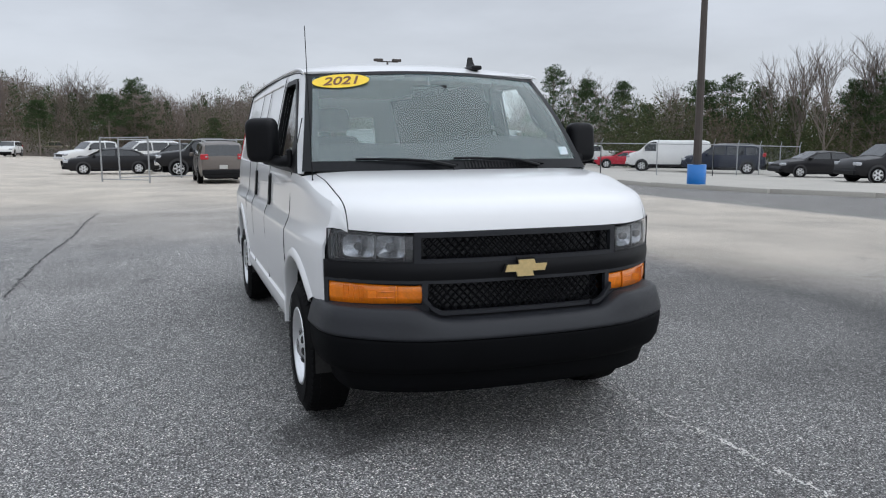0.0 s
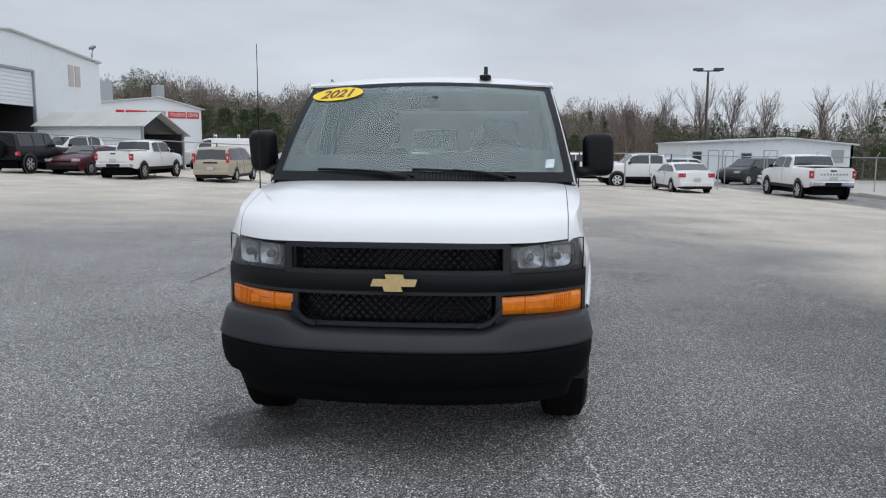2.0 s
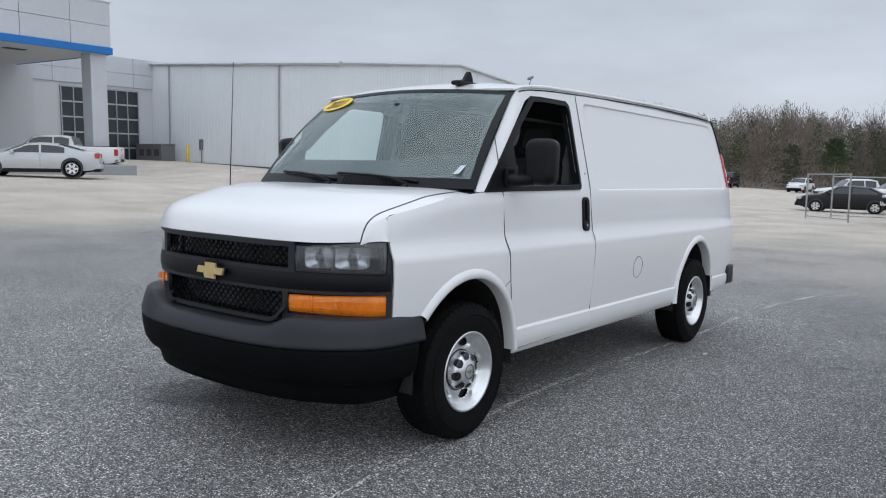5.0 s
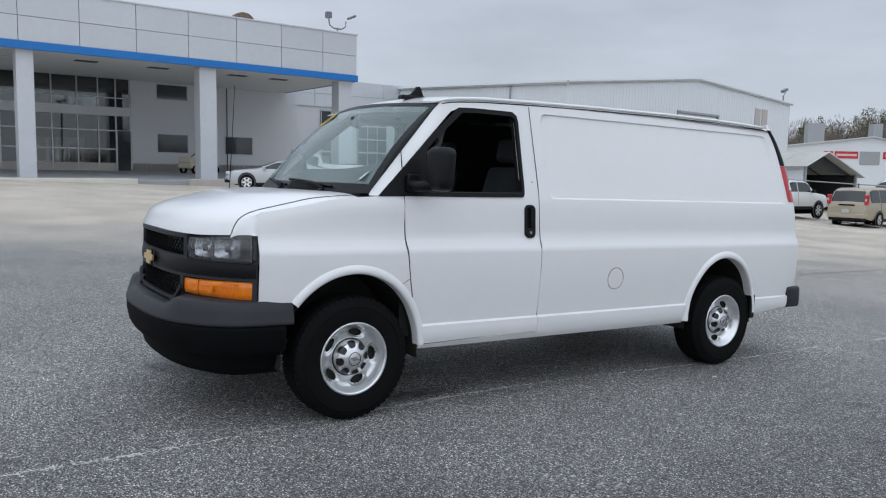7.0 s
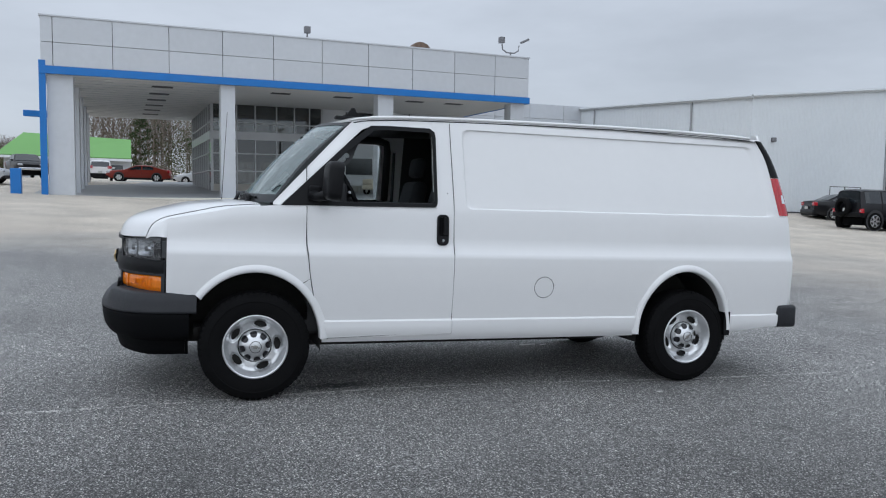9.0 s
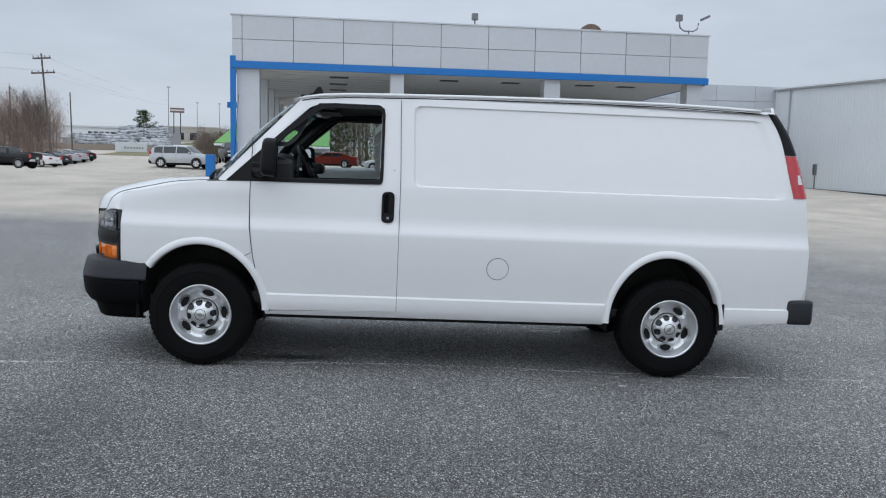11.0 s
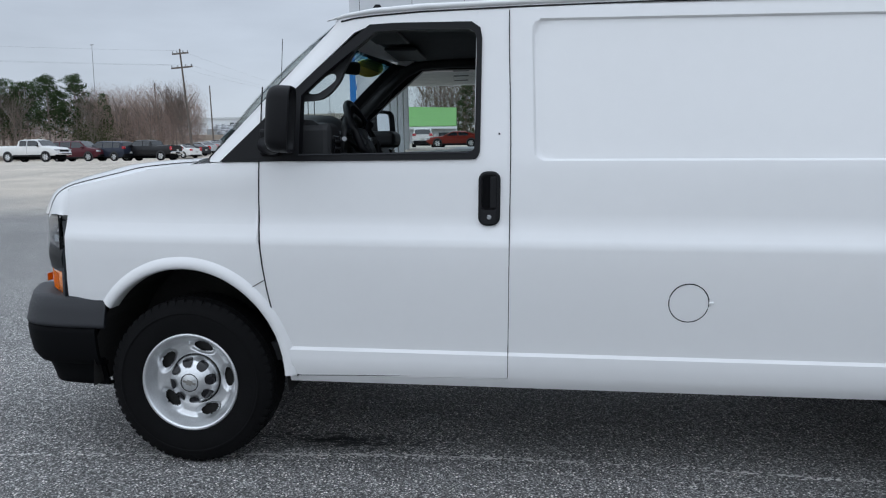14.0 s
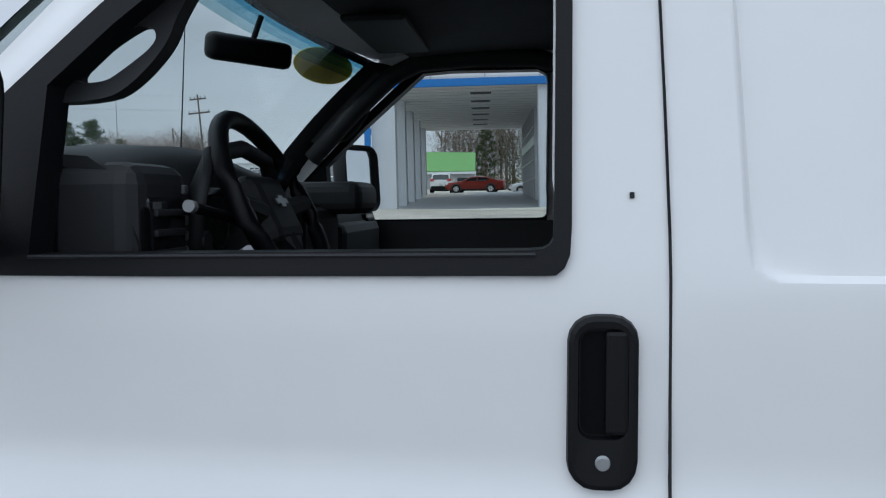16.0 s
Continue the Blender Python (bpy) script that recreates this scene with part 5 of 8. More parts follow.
part("instrument_recess", box(0.55, 0.612, -0.60, -0.30, 1.33, 1.50, 0.02), GLOSSBLACK, dash)
for y, r in ((-0.53, 0.045), (-0.40, 0.045), (-0.465, 0.03)):
    gd = lathe([(0, 0.0001), (0, r), (0.008, r), (0.008, r - 0.006), (0.004, r - 0.008), (0.004, 0.0001)], 20)
    part("gauge", gd, CABIN, dash, "round instrument gauge", m=pose(0.612, y, 1.42) @ Matrix.Rotation(-math.pi / 2, 4, "Z"))
part("headlamp_switch", lathe([(0, 0.0001), (0, 0.02), (0.02, 0.018), (0.02, 0.0001)], 14), CABIN, dash, m=pose(0.62, -0.635, 1.40) @ Matrix.Rotation(-math.pi / 2, 4, "Z"))
part("centre_console", box(0.52, 0.66, -0.16, 0.20, 0.95, 1.45, 0.03), CABIN, dash)
for k in range(4):
    at = pose(0.615, -0.255 + 0.05 * k, 1.462) @ Matrix.Rotation(-math.pi / 2, 4, "Z") @ Matrix.Rotation(math.pi, 4, "X")
    part("control_knob", lathe([(0, 0.0001), (0, 0.012), (-0.022, 0.011), (-0.022, 0.0001)], 14), BLACK, dash, "black climate control knob", m=at)
    part("knob_ring", lathe([(0, 0.013), (-0.006, 0.019), (-0.010, 0.018), (-0.010, 0.013)], 18), CHROME, dash, "chrome knob ring", m=at)
for y, z, n in ((-0.755, 1.22, 8), (-0.12, 1.30, 4), (0.16, 1.30, 4), (0.72, 1.30, 4)):
    part("vent_frame", box(0.606, 0.628, y - 0.062, y + 0.062, z - 0.02, z + 0.032 * n, 0.008), GLOSSBLACK, dash)
    for k in range(n):
        part("vent_slat", box(0.622, 0.634, y - 0.05, y + 0.05, z + 0.032 * k, z + 0.012 + 0.032 * k, 0.003), CABIN, dash)
part("side_vent_panel", box(0.46, 0.622, -0.85, -0.66, 1.16, 1.53, 0.035, seg=3), CABIN, dash)
part("panel_slot", box(0.618, 0.626, -0.83, -0.79, 1.36, 1.46, 0.006), MATTBLACK, dash)
part("instrument_hood", tube([(0.615, -0.655, 1.36), (0.628, -0.645, 1.49), (0.632, -0.60, 1.552), (0.634, -0.46, 1.572), (0.632, -0.32, 1.552), (0.628, -0.275, 1.49), (0.615, -0.265, 1.40)], 0.017, 8), CABIN, dash, "instrument hood rim", True)
for k in range(6):
    part("dash_button", box(0.618, 0.628, -0.700, -0.685, 1.35 + 0.026 * k, 1.366 + 0.026 * k, 0.003), LAMPBODY, dash)
part("glovebox", box(0.56, 0.65, 0.28, 0.80, 1.10, 1.40, 0.03), CABIN, dash)
part("bulge_tray", box(0.50, 0.74, 0.10, 0.34, 1.43, 1.52, 0.03, seg=3), CABIN, dash)
SW = Matrix.Translation((0.695, -0.44, 1.465)) @ Matrix.Rotation(radians(-27), 4, "Y")
rim = tube([(0, 0.19 * math.cos(a), 0.19 * math.sin(a)) for a in (2 * math.pi * k / 36 for k in range(37))], 0.0185, 10, caps=False)
wheel_st = part("steering_wheel", rim, BLACK, van, "black three-spoke steering wheel", True, m=SW)
part("airbag_cover", box(-0.045, 0.01, -0.09, 0.09, -0.085, 0.07, 0.03, seg=3), CABIN, wheel_st, m=None)
for ang in (180, 0, 270):
    a = radians(ang)
    part("spoke", tube([(-0.02, 0.06 * math.cos(a), 0.06 * math.sin(a) - 0.01), (0, 0.185 * math.cos(a), 0.185 * math.sin(a))], [0.028, 0.02], 8), CABIN, wheel_st)
part("wheel_badge", plate([(0.012, -y * 0.3, 0.0 + z * 0.3) for y, z in tie], 0.004, Vector((1, 0, 0))), LAMPBODY, wheel_st, "grey badge")
part("steering_column", tube([(0.72, -0.44, 1.42), (0.5, -0.44, 1.30)], [0.055, 0.075], 12), CABIN, van)
part("column_stalk", tube([(0.64, -0.40, 1.42), (0.67, -0.33, 1.51), (0.68, -0.30, 1.545)], [0.014, 0.016, 0.024], 8), GLOSSBLACK, van, "black gear selector stalk")
part("turn_stalk", tube([(0.655, -0.47, 1.42), (0.655, -0.60, 1.445), (0.655, -0.73, 1.462)], [0.010, 0.009, 0.010], 8), BLACK, van, "black turn signal stalk")
part("stalk_tip", tube([(0.655, -0.728, 1.462), (0.656, -0.745, 1.464)], 0.0105, 12), GALV, van, "pale end of the stalk")
part("ignition_switch", tube([(0.66, -0.52, 1.36), (0.685, -0.55, 1.37)], 0.02, 10), STEEL, van)
mir = part("rearview_mirror", box(-0.03, 0.02, -0.125, 0.125, -0.035, 0.035, 0.02, seg=3), BLACK, van, "black interior rear-view mirror", True, m=pose(0.47, 0.02, 1.86, 0, 8, -36))
part("mirror_stem", tube([(0.47, 0.02, 1.87), (0.50, 0.02, 1.95)], 0.008, 8), BLACK, van)
for side in (-1, 1):
    part("pillar_trim", grid([[Vector(screen(side * v, t, -0.02)) + Vector((dx, side * dy, 0)) for v, dx, dy in ((0.90, 0, 0), (0.94, 0.03, -0.015), (0.99, 0.06, 0.01))] for t in [k / 8 for k in range(9)]]), CABIN, van, "charcoal windscreen pillar trim", True)
    y0 = side * 0.45
    st = part("seat_cushion", box(0.78, 1.32, y0 - 0.25, y0 + 0.25, 0.86, 1.02, 0.06, seg=3), CLOTH, van, "dark cloth front seat", True)
    bk = box(-0.07, 0.07, -0.24, 0.24, 0.0, 0.66, 0.06, seg=3)
    for v in bk.verts:
        v.co.x += 0.04 * math.cos(v.co.y / 0.24 * 1.5)
        v.co.y *= 1 - 0.2 * smooth01(0.3, 0.66, v.co.z)
    part("seat_back", bk, CLOTH, van, "dark cloth seat back", True, m=pose(1.33, y0, 0.95, 0, 14, 0))
    part("headrest", box(-0.05, 0.05, -0.13, 0.13, 0.0, 0.18, 0.045, seg=3), CLOTH, van, "padded headrest", True, m=pose(1.49, y0, 1.62, 0, 10, 0))
    part("seat_base", box(0.85, 1.3, y0 - 0.2, y0 + 0.2, 0.55, 0.87), CABIN, van)
    part("seat_belt", tube([(1.36, side * 0.74, 1.85), (1.37, side * 0.83, 1.3), (1.38, side * 0.83, 0.7)], 0.014, 6), CLOTH, van, "dark seat belt")
part("engine_cover", box(0.45, 1.0, -0.2, 0.2, 0.5, 0.98, 0.08, seg=3), CABIN, van, "charcoal engine cover", True)

# the small fittings follow the body's slight rake
for ob in van.children_recursive:
    if ob.name.split(".")[0] in ("wheel", "wheel_well", "steering_wheel") or (ob.parent and ob.parent.name.split(".")[0] == "wheel") or ob.parent == van or ob.matrix_local != Matrix.Identity(4):
        continue
    for v in ob.data.vertices:
        v.co.z += RAKE * max(0.0, v.co.x - 0.4)
# ---- showroom with drive-through canopy ----
FASCIA = Matrix.Translation((8.58, 33.93, 0)) @ Matrix.Rotation(radians(4.57), 4, "Z") @ Matrix.Rotation(radians(-0.65), 4, "Y")
CEILING = mat("pale_soffit_panel", (0.62, 0.62, 0.60), 0.8, var=0.05, scale=0.8)
MULLION = mat("aluminium_mullion", (0.45, 0.46, 0.47), 0.4, 0.5)
SHOWGLASS = glass("showroom_glass", (0.42, 0.45, 0.45), 0.12, 3.0)
GREYWALL = mat("grey_painted_wall", (0.56, 0.57, 0.59), 0.7, var=0.04, scale=0.4, fine=12)
DOORGLASS = mat("overhead_door_glass", (0.035, 0.04, 0.045), 0.1, var=0.3, scale=1.5)
sh = thing("showroom", FASCIA, "grey panelled car showroom with a blue canopy band", "building")
# fascia in real panels
pan_ws = [-15.25, -14.75] + [-12.27 + 2.464 * k for k in range(9)] + [9.6]
fas = part("fascia_core", box(-15.2, 9.55, 0.06, 22.0, 7.0, 9.2), TEXTDARK, sh)
for i in range(len(pan_ws) - 1):
    for z0, z1 in ((7.06, 8.10), (8.12, 9.25)):
        part("fascia_panel", box(pan_ws[i] + 0.012, pan_ws[i + 1] - 0.012, 0.0, 0.09, z0, z1, 0.01), PANEL, fas)
for k in range(8):
    for z0, z1 in ((7.06, 8.10), (8.12, 9.25)):
        part("fascia_panel", box(9.5, 9.6, 0.1 + 2.45 * k, 0.1 + 2.43 * (k + 1), z0, z1, 0.01), PANEL, fas)
        part("fascia_panel", box(-15.25, -15.15, 0.1 + 2.45 * k, 0.1 + 2.43 * (k + 1), z0, z1, 0.01), PANEL, fas)
part("coping", box(-15.3, 9.65, -0.05, 22.1, 9.25, 9.33, 0.01), PANEL, sh)
part("blue_band", box(-15.32, 9.66, -0.06, 0.1, 6.70, 7.05, 0.02), BLUE, sh, "bright blue fascia band")
part("blue_band", box(9.56, 9.66, 0.1, 9.0, 6.70, 7.05, 0.02), BLUE, sh)
part("blue_band", box(-15.32, -15.2, 0.1, 22.0, 6.70, 7.05, 0.02), BLUE, sh)
part("blue_post", box(-15.34, -15.06, -0.02, 0.12, 1.0, 7.3, 0.01), BLUE, sh, "blue corner strip")
sof = part("soffit", box(-15.15, 9.5, 0.1, 22.0, 6.72, 6.80), CEILING, sh, "pale panelled soffit")
for k in range(20):
    part("soffit_joint", box(-15.0, -7.2, 0.9 + 1.05 * k, 0.93 + 1.05 * k, 6.705, 6.722), MULLION, sof)
for k in range(6):
    part("soffit_vent", box(-10.5, -9.5, 2.2 + 3.1 * k, 2.75 + 3.1 * k, 6.695, 6.73), TEXTDARK, sof, "dark recessed soffit light")
for x in (-4.6, -1.2, 3.0, 5.4):
    part("soffit_vent", box(x, x + 1.0, 2.0, 2.5, 6.695, 6.73), TEXTDARK, sof)
for x0, x1, y0, y1 in ((-7.42, -6.72, 0.3, 1.0), (0.68, 1.55, 0.3, 1.1), (8.62, 9.5, 0.3, 1.1), (-15.05, -13.95, 0.3, 1.1), (-14.8, -13.9, 4.6, 5.5), (-14.8, -13.9, 9.5, 10.4), (-14.8, -13.9, 14.5, 15.4), (-14.8, -13.9, 19.5, 20.4)):
    part("column", box(x0, x1, y0, y1, 0.6, 6.72, 0.02), PANEL, sh, "grey clad column")
# apron and its kerb
APRON = mat("smooth_grey_concrete", (0.30, 0.31, 0.32), 0.6, var=0.10, scale=0.5, fine=14, bump=0.15)
bm = box(-16.0, 9.8, -1.5, 26.0, 0.3, 1.12, 0.03)
for v in bm.verts:
    v.co.z += 0.038 * (v.co.y + 1.5) * (v.co.z > 0.7)
part("apron", bm, APRON, sh, "raised grey concrete apron rising to the back")
part("apron_kerb", box(-17.5, -3.0, -1.75, -1.45, 0.3, 1.19, 0.04), mat("pale_painted_kerb", (0.62, 0.60, 0.52), 0.8, var=0.12, scale=2), sh, "pale painted kerb")
part("apron_kerb", box(-0.6, 2.0, -1.75, -1.45, 0.3, 1.19, 0.04), CONCRETE, sh)
# glazed hall
GX0, GX1, GD, GZ0, GZ1 = -7.0, -0.2, 8.9, 1.45, 6.72
for x0, x1, z0, z1 in ((-6.6, 9.9, 1.2, 1.6), (-6.6, -5.2, 1.6, 3.5), (-1.4, 9.9, 1.6, 3.5), (-3.4, -3.1, 1.6, 3.5), (-6.6, 9.9, 3.5, 5.45), (-6.6, -6.2, 5.45, 6.3), (-0.6, 9.9, 5.45, 6.3), (-4.4, -4.2, 5.45, 6.3), (-2.5, -2.3, 5.45, 6.3), (-6.6, 9.9, 6.3, 6.72)):
    part("hall_back_wall", box(x0, x1, 14.5, 14.7, z0, z1), GREYWALL, sh)
for x, z, w in ((-5.6, 2.15, 0.9), (-3.9, 2.1, 1.3), (-2.0, 2.2, 0.8), (-2.9, 3.0, 0.5)):
    part("display_stand", box(x, x + w, 11.2, 11.7, 1.42, z, 0.03), CLADDING if w > 0.85 else TEXTDARK, sh)
part("hall_beam", box(-6.6, -0.3, 10.6, 11.0, 4.7, 5.1), CEILING, sh)
part("hall_floor", box(-6.9, 9.9, GD, 20.0, 1.0, 1.95), CONCRETE, sh)
hall = part("glazing", box(GX0 + 0.1, GX1, GD + 0.04, GD + 0.06, GZ0, GZ1), SHOWGLASS, sh, "tall dark showroom glazing")
part("glazing_side", box(GX0 + 0.02, GX0 + 0.04, GD + 0.1, 21.0, GZ0, GZ1), SHOWGLASS, sh, "tall dark showroom glazing")
for k, x in enumerate([GX0, -5.5, -4.4, -3.1, -2.0, -1.05, GX1 - 0.08]):
    w = 0.16 if k == 0 else 0.07
    part("mullion", box(x, x + w, GD - 0.04, GD + 0.1, GZ0, GZ1, 0.005), MULLION, hall)
for z, h in ((GZ0 - 0.03, 0.12), (2.7, 0.07), (3.75, 0.07), (4.62, 0.5), (5.6, 0.07)):
    part("transom", box(GX0, GX1, GD - 0.045, GD + 0.1, z, z + h, 0.005), MULLION, hall)
    part("transom", box(GX0 - 0.04, GX0 + 0.08, GD + 0.1, 21.0, z, z + h, 0.005), MULLION, hall)
for k in range(9):
    part("mullion", box(GX0 - 0.05, GX0 + 0.08, GD + 1.3 * (k + 1), GD + 1.3 * (k + 1) + 0.07, GZ0, GZ1, 0.005), MULLION, hall)
part("entrance_door", box(-1.02, -0.22, GD - 0.06, GD, GZ0, 3.78, 0.005), DARKGLASS, sh, "glazed entrance door")
for x in (-1.06, -0.24):
    part("door_stile", box(x, x + 0.09, GD - 0.09, GD - 0.02, GZ0, 3.8, 0.005), MULLION, sh)
part("front_wall", box(GX1 + 0.02, 10.45, GD, GD + 0.3, 1.0, 6.75), GREYWALL, sh, "grey rendered front wall")
part("side_wall", box(10.15, 10.45, GD + 0.3, 26.0, 1.0, 6.9), GREYWALL, sh)
for x0, x1, z0, z1 in ((1.32, 3.1, 5.78, 6.6), (1.32, 3.1, 2.65, 3.7), (5.5, 7.27, 2.65, 3.7)):
    w = part("window", box(x0, x1, GD - 0.02, GD + 0.1, z0, z1), DARKGLASS, sh, "dark reflective window")
    for a, b, c, d in ((x0 - 0.05, x1 + 0.05, z0 - 0.05, z0), (x0 - 0.05, x1 + 0.05, z1, z1 + 0.05), (x0 - 0.05, x0, z0, z1), (x1, x1 + 0.05, z0, z1)):
        part("frame", box(a, b, GD - 0.035, GD + 0.05, c, d), MULLION, w)
part("wall_pipe", tube([(5.6, GD - 0.05, 1.2), (5.6, GD - 0.05, 6.7)], 0.03, 6), TEXTDARK, sh)
# service wing with overhead doors
part("service_wall", box(10.4, 22.2, 12.0, 12.3, 1.0, 8.2), GREYWALL, sh, "grey service wing wall")
part("service_roof", box(10.4, 22.2, 12.0, 26.0, 8.2, 8.3), GREYWALL, sh)
for k in range(4):
    for z0, z1 in ((6.3, 7.2), (7.22, 8.3)):
        part("fascia_panel", box(10.5 + 2.92 * k, 10.48 + 2.92 * (k + 1), 11.9, 12.0, z0, z1, 0.01), PANEL, sh)
for x0 in (13.9, 17.0):
    d = part("overhead_door", box(x0, x0 + 2.6, 11.93, 12.0, 1.1, 6.1), DOORGLASS, sh, "dark glazed overhead door")
    for k in range(6):
        part("door_rail", box(x0 - 0.05, x0 + 2.65, 11.88, 11.96, 1.1 + 0.98 * k, 1.2 + 0.98 * k), MULLION, d)
    for k in range(4):
        part("door_stile", box(x0 + 0.85 * k, x0 + 0.85 * k + 0.06, 11.88, 11.96, 1.1, 6.1), MULLION, d)
# rooftop things
dish = thing("roof_exhaust_hood", FASCIA @ Matrix.Translation((3.5, 1.6, 9.3)), "rusty round roof exhaust hood", "vent")
part("hood", lathe([(-0.45, 0.001), (-0.45, 0.55), (-0.2, 0.62), (0.3, 0.62), (0.45, 0.5), (0.45, 0.001)], 24), mat("rusty_metal", (0.16, 0.11, 0.08), 0.7, 0.3, var=0.4, scale=6), dish, "", True)
part("stand", box(-0.3, 0.3, -0.3, 0.3, -0.3, 0.0), GALV, dish)
FLOOD = mat("grey_floodlight", (0.20, 0.20, 0.21), 0.4, 0.6)
for x, pair in ((-3.05, False), (8.7, True)):
    fl = thing("roof_floodlight", FASCIA @ Matrix.Translation((x, 0.6, 9.3)), "grey floodlight on the parapet" if not pair else "pair of grey floodlights on a curved bracket", "floodlight")
    part("stem", tube([(0, 0, 0), (0, 0, 0.35)], 0.04, 8), FLOOD, fl)
    if pair:
        part("bracket", tube([(-0.55, 0, 0.75), (-0.5, 0, 0.45), (-0.25, 0, 0.3), (0.25, 0, 0.3), (0.5, 0, 0.45), (0.55, 0, 0.75)], 0.04, 8), FLOOD, fl)
        part("lamp_head", box(-0.72, -0.42, -0.15, 0.15, 0.8, 1.15, 0.03), FLOOD, fl)
        part("lamp_head", box(-0.2, 0.35, -0.1, 0.1, -0.06, 0.07, 0.03), FLOOD, fl, m=pose(0.85, 0, 1.0, 0, -25, 0))
    else:
        part("lamp_head", box(-0.16, 0.16, -0.12, 0.12, 0.35, 0.7, 0.03), FLOOD, fl)


# ---- metal warehouse ----
def ribbed(p0, p1, base, top_of, parent, name, step=0.305):
    """A ribbed metal wall from p0 to p1, up to top_of(distance)."""
    d = Vector((p1[0] - p0[0], p1[1] - p0[1], 0))
    length = d.length
    d.normalize()
    n = Vector((d.y, -d.x, 0))
    bm = bmesh.new()
    prev = None
    k = 0
    s = 0.0
    while s <= length + 1e-6:
        for ds, off in ((0, 0.0), (step - 0.08, 0.0), (step - 0.055, 0.013), (step - 0.025, 0.013)):
            q = min(s + ds, length)
            p = Vector((p0[0], p0[1], 0)) + d * q + n * off
            cur = (bm.verts.new((p.x, p.y, base)), bm.verts.new((p.x, p.y, top_of(q))))
            if prev:
                bm.faces.new((prev[0], cur[0], cur[1], prev[1]))
            prev = cur
        s += step
    return part(name, bm, CLADDING, parent)


WH = Matrix.Translation((29.7, 30.0, 0)) @ Matrix.Rotation(radians(4.57), 4, "Z")
wh = thing("warehouse", WH, "large white ribbed metal warehouse with roll-up bay", "building")
ROOFMETAL = mat("pale_roof_metal", (0.55, 0.57, 0.58), 0.4, 0.3, var=0.05)
gable = lambda q: straight([(0, 7.42), (13.05, 8.82), (25.7, 8.07)], q)
eave = lambda q: 7.42 + 0.053 * q
for (a, b) in ((0.0, 11.0), (15.7, 25.7)):
    ribbed((a, 0), (b, 0), -0.5, lambda q, a=a: gable(a + q), wh, "wall")
ribbed((11.0, 0), (15.7, 0), 6.4, lambda q: gable(11 + q), wh, "wall_over_bay")
ribbed((0, 22), (0, 0), -0.5, lambda q: eave(22 - q), wh, "wall_side")
part("roof", grid([[(0 - 0.15, y, eave(y) + 0.03), (13.05, y, 8.87 + 0.05 * y), (25.85, y, 8.1 + 0.05 * y)] for y in (-0.15, 22)]), ROOFMETAL, wh, "", False, 0.1)
part("eave_trim", tube([(-0.12, -0.12, 7.42), (13.05, -0.12, 8.84), (25.8, -0.12, 8.08)], 0.11, 6), ROOFMETAL, wh)
part("gutter", tube([(-0.14, -0.12, 7.4), (-0.14, 22, 8.56)], 0.11, 6), ROOFMETAL, wh)
part("downpipe", tube([(-0.08, 4.95, 0.2), (-0.08, 4.95, 7.6)], 0.06, 8), GALV, wh)
part("roll_door", box(11.0, 15.7, 0.1, 0.16, 4.15, 6.4), mat("grey_roll_door", (0.5, 0.52, 0.54), 0.5, var=0.05), wh, "half-raised grey roll-up door")
for k in range(9):
    part("door_slat", box(11.0, 15.7, 0.06, 0.1, 4.15 + 0.25 * k, 4.37 + 0.25 * k, 0.012), CLADDING, wh)
# bay walls are coloured near black for the shade inside
part("bay_interior", box(10.9, 15.8, 7.9, 8.0, -0.5, 6.4), TEXTDARK, wh, "bay back wall coloured dark for the shade inside")
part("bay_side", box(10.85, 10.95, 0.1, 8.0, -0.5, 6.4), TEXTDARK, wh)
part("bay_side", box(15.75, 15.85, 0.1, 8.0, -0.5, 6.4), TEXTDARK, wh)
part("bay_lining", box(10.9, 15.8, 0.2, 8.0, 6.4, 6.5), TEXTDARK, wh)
for a, b, c, d in ((10.85, 11.0, -0.5, 6.5), (15.7, 15.85, -0.5, 6.5), (10.85, 15.85, 6.4, 6.55)):
    part("bay_frame", box(a, b, -0.06, 0.12, c, d), GALV, wh)
part("bay_lamp", box(12.8, 14.6, 6.5, 6.6, 2.6, 2.75), CLADDING, wh)
for x in (20.6, 21.6):
    part("louvre", box(x, x + 0.75, -0.06, 0.0, 5.9, 7.4, 0.01), mat("pale_brown_louvre", (0.46, 0.42, 0.40), 0.6), wh, "faded brown louvre")
part("wall_lamp", box(1.5, 1.75, -0.2, 0.0, 4.95, 5.2, 0.03), FLOOD, wh)
part("base_trim", tube([(-0.05, 22, 1.5), (-0.05, 14, 1.42), (-0.05, 5, 1.12), (-0.05, -0.05, 0.98), (11.0, -0.05, 0.80)], 0.07, 6), TEXTDARK, wh, "dark base flashing")
part("downpipe", tube([(-0.08, 15.6, 0.9), (-0.08, 15.6, 8.1)], 0.05, 8), GALV, wh)
part("service_box", box(-0.16, 0.0, 12.2, 12.45, 2.3, 3.0, 0.02), FLOOD, wh)
part("service_conduit", tube([(-0.06, 12.3, 1.3), (-0.06, 12.3, 2.3)], 0.03, 6), FLOOD, wh)
fl = thing("roof_floodlight", WH @ Matrix.Translation((24.6, 0.0, 8.15)), "grey floodlight at the warehouse eave", "floodlight")
part("stem", tube([(0, 0, -0.15), (0, 0, 0.5), (0.25, 0, 0.8)], 0.05, 8), FLOOD, fl)
part("lamp_head", box(0.1, 0.8, -0.15, 0.15, 0.75, 0.95, 0.04), FLOOD, fl, m=Matrix.Rotation(radians(-20), 4, "Y"))
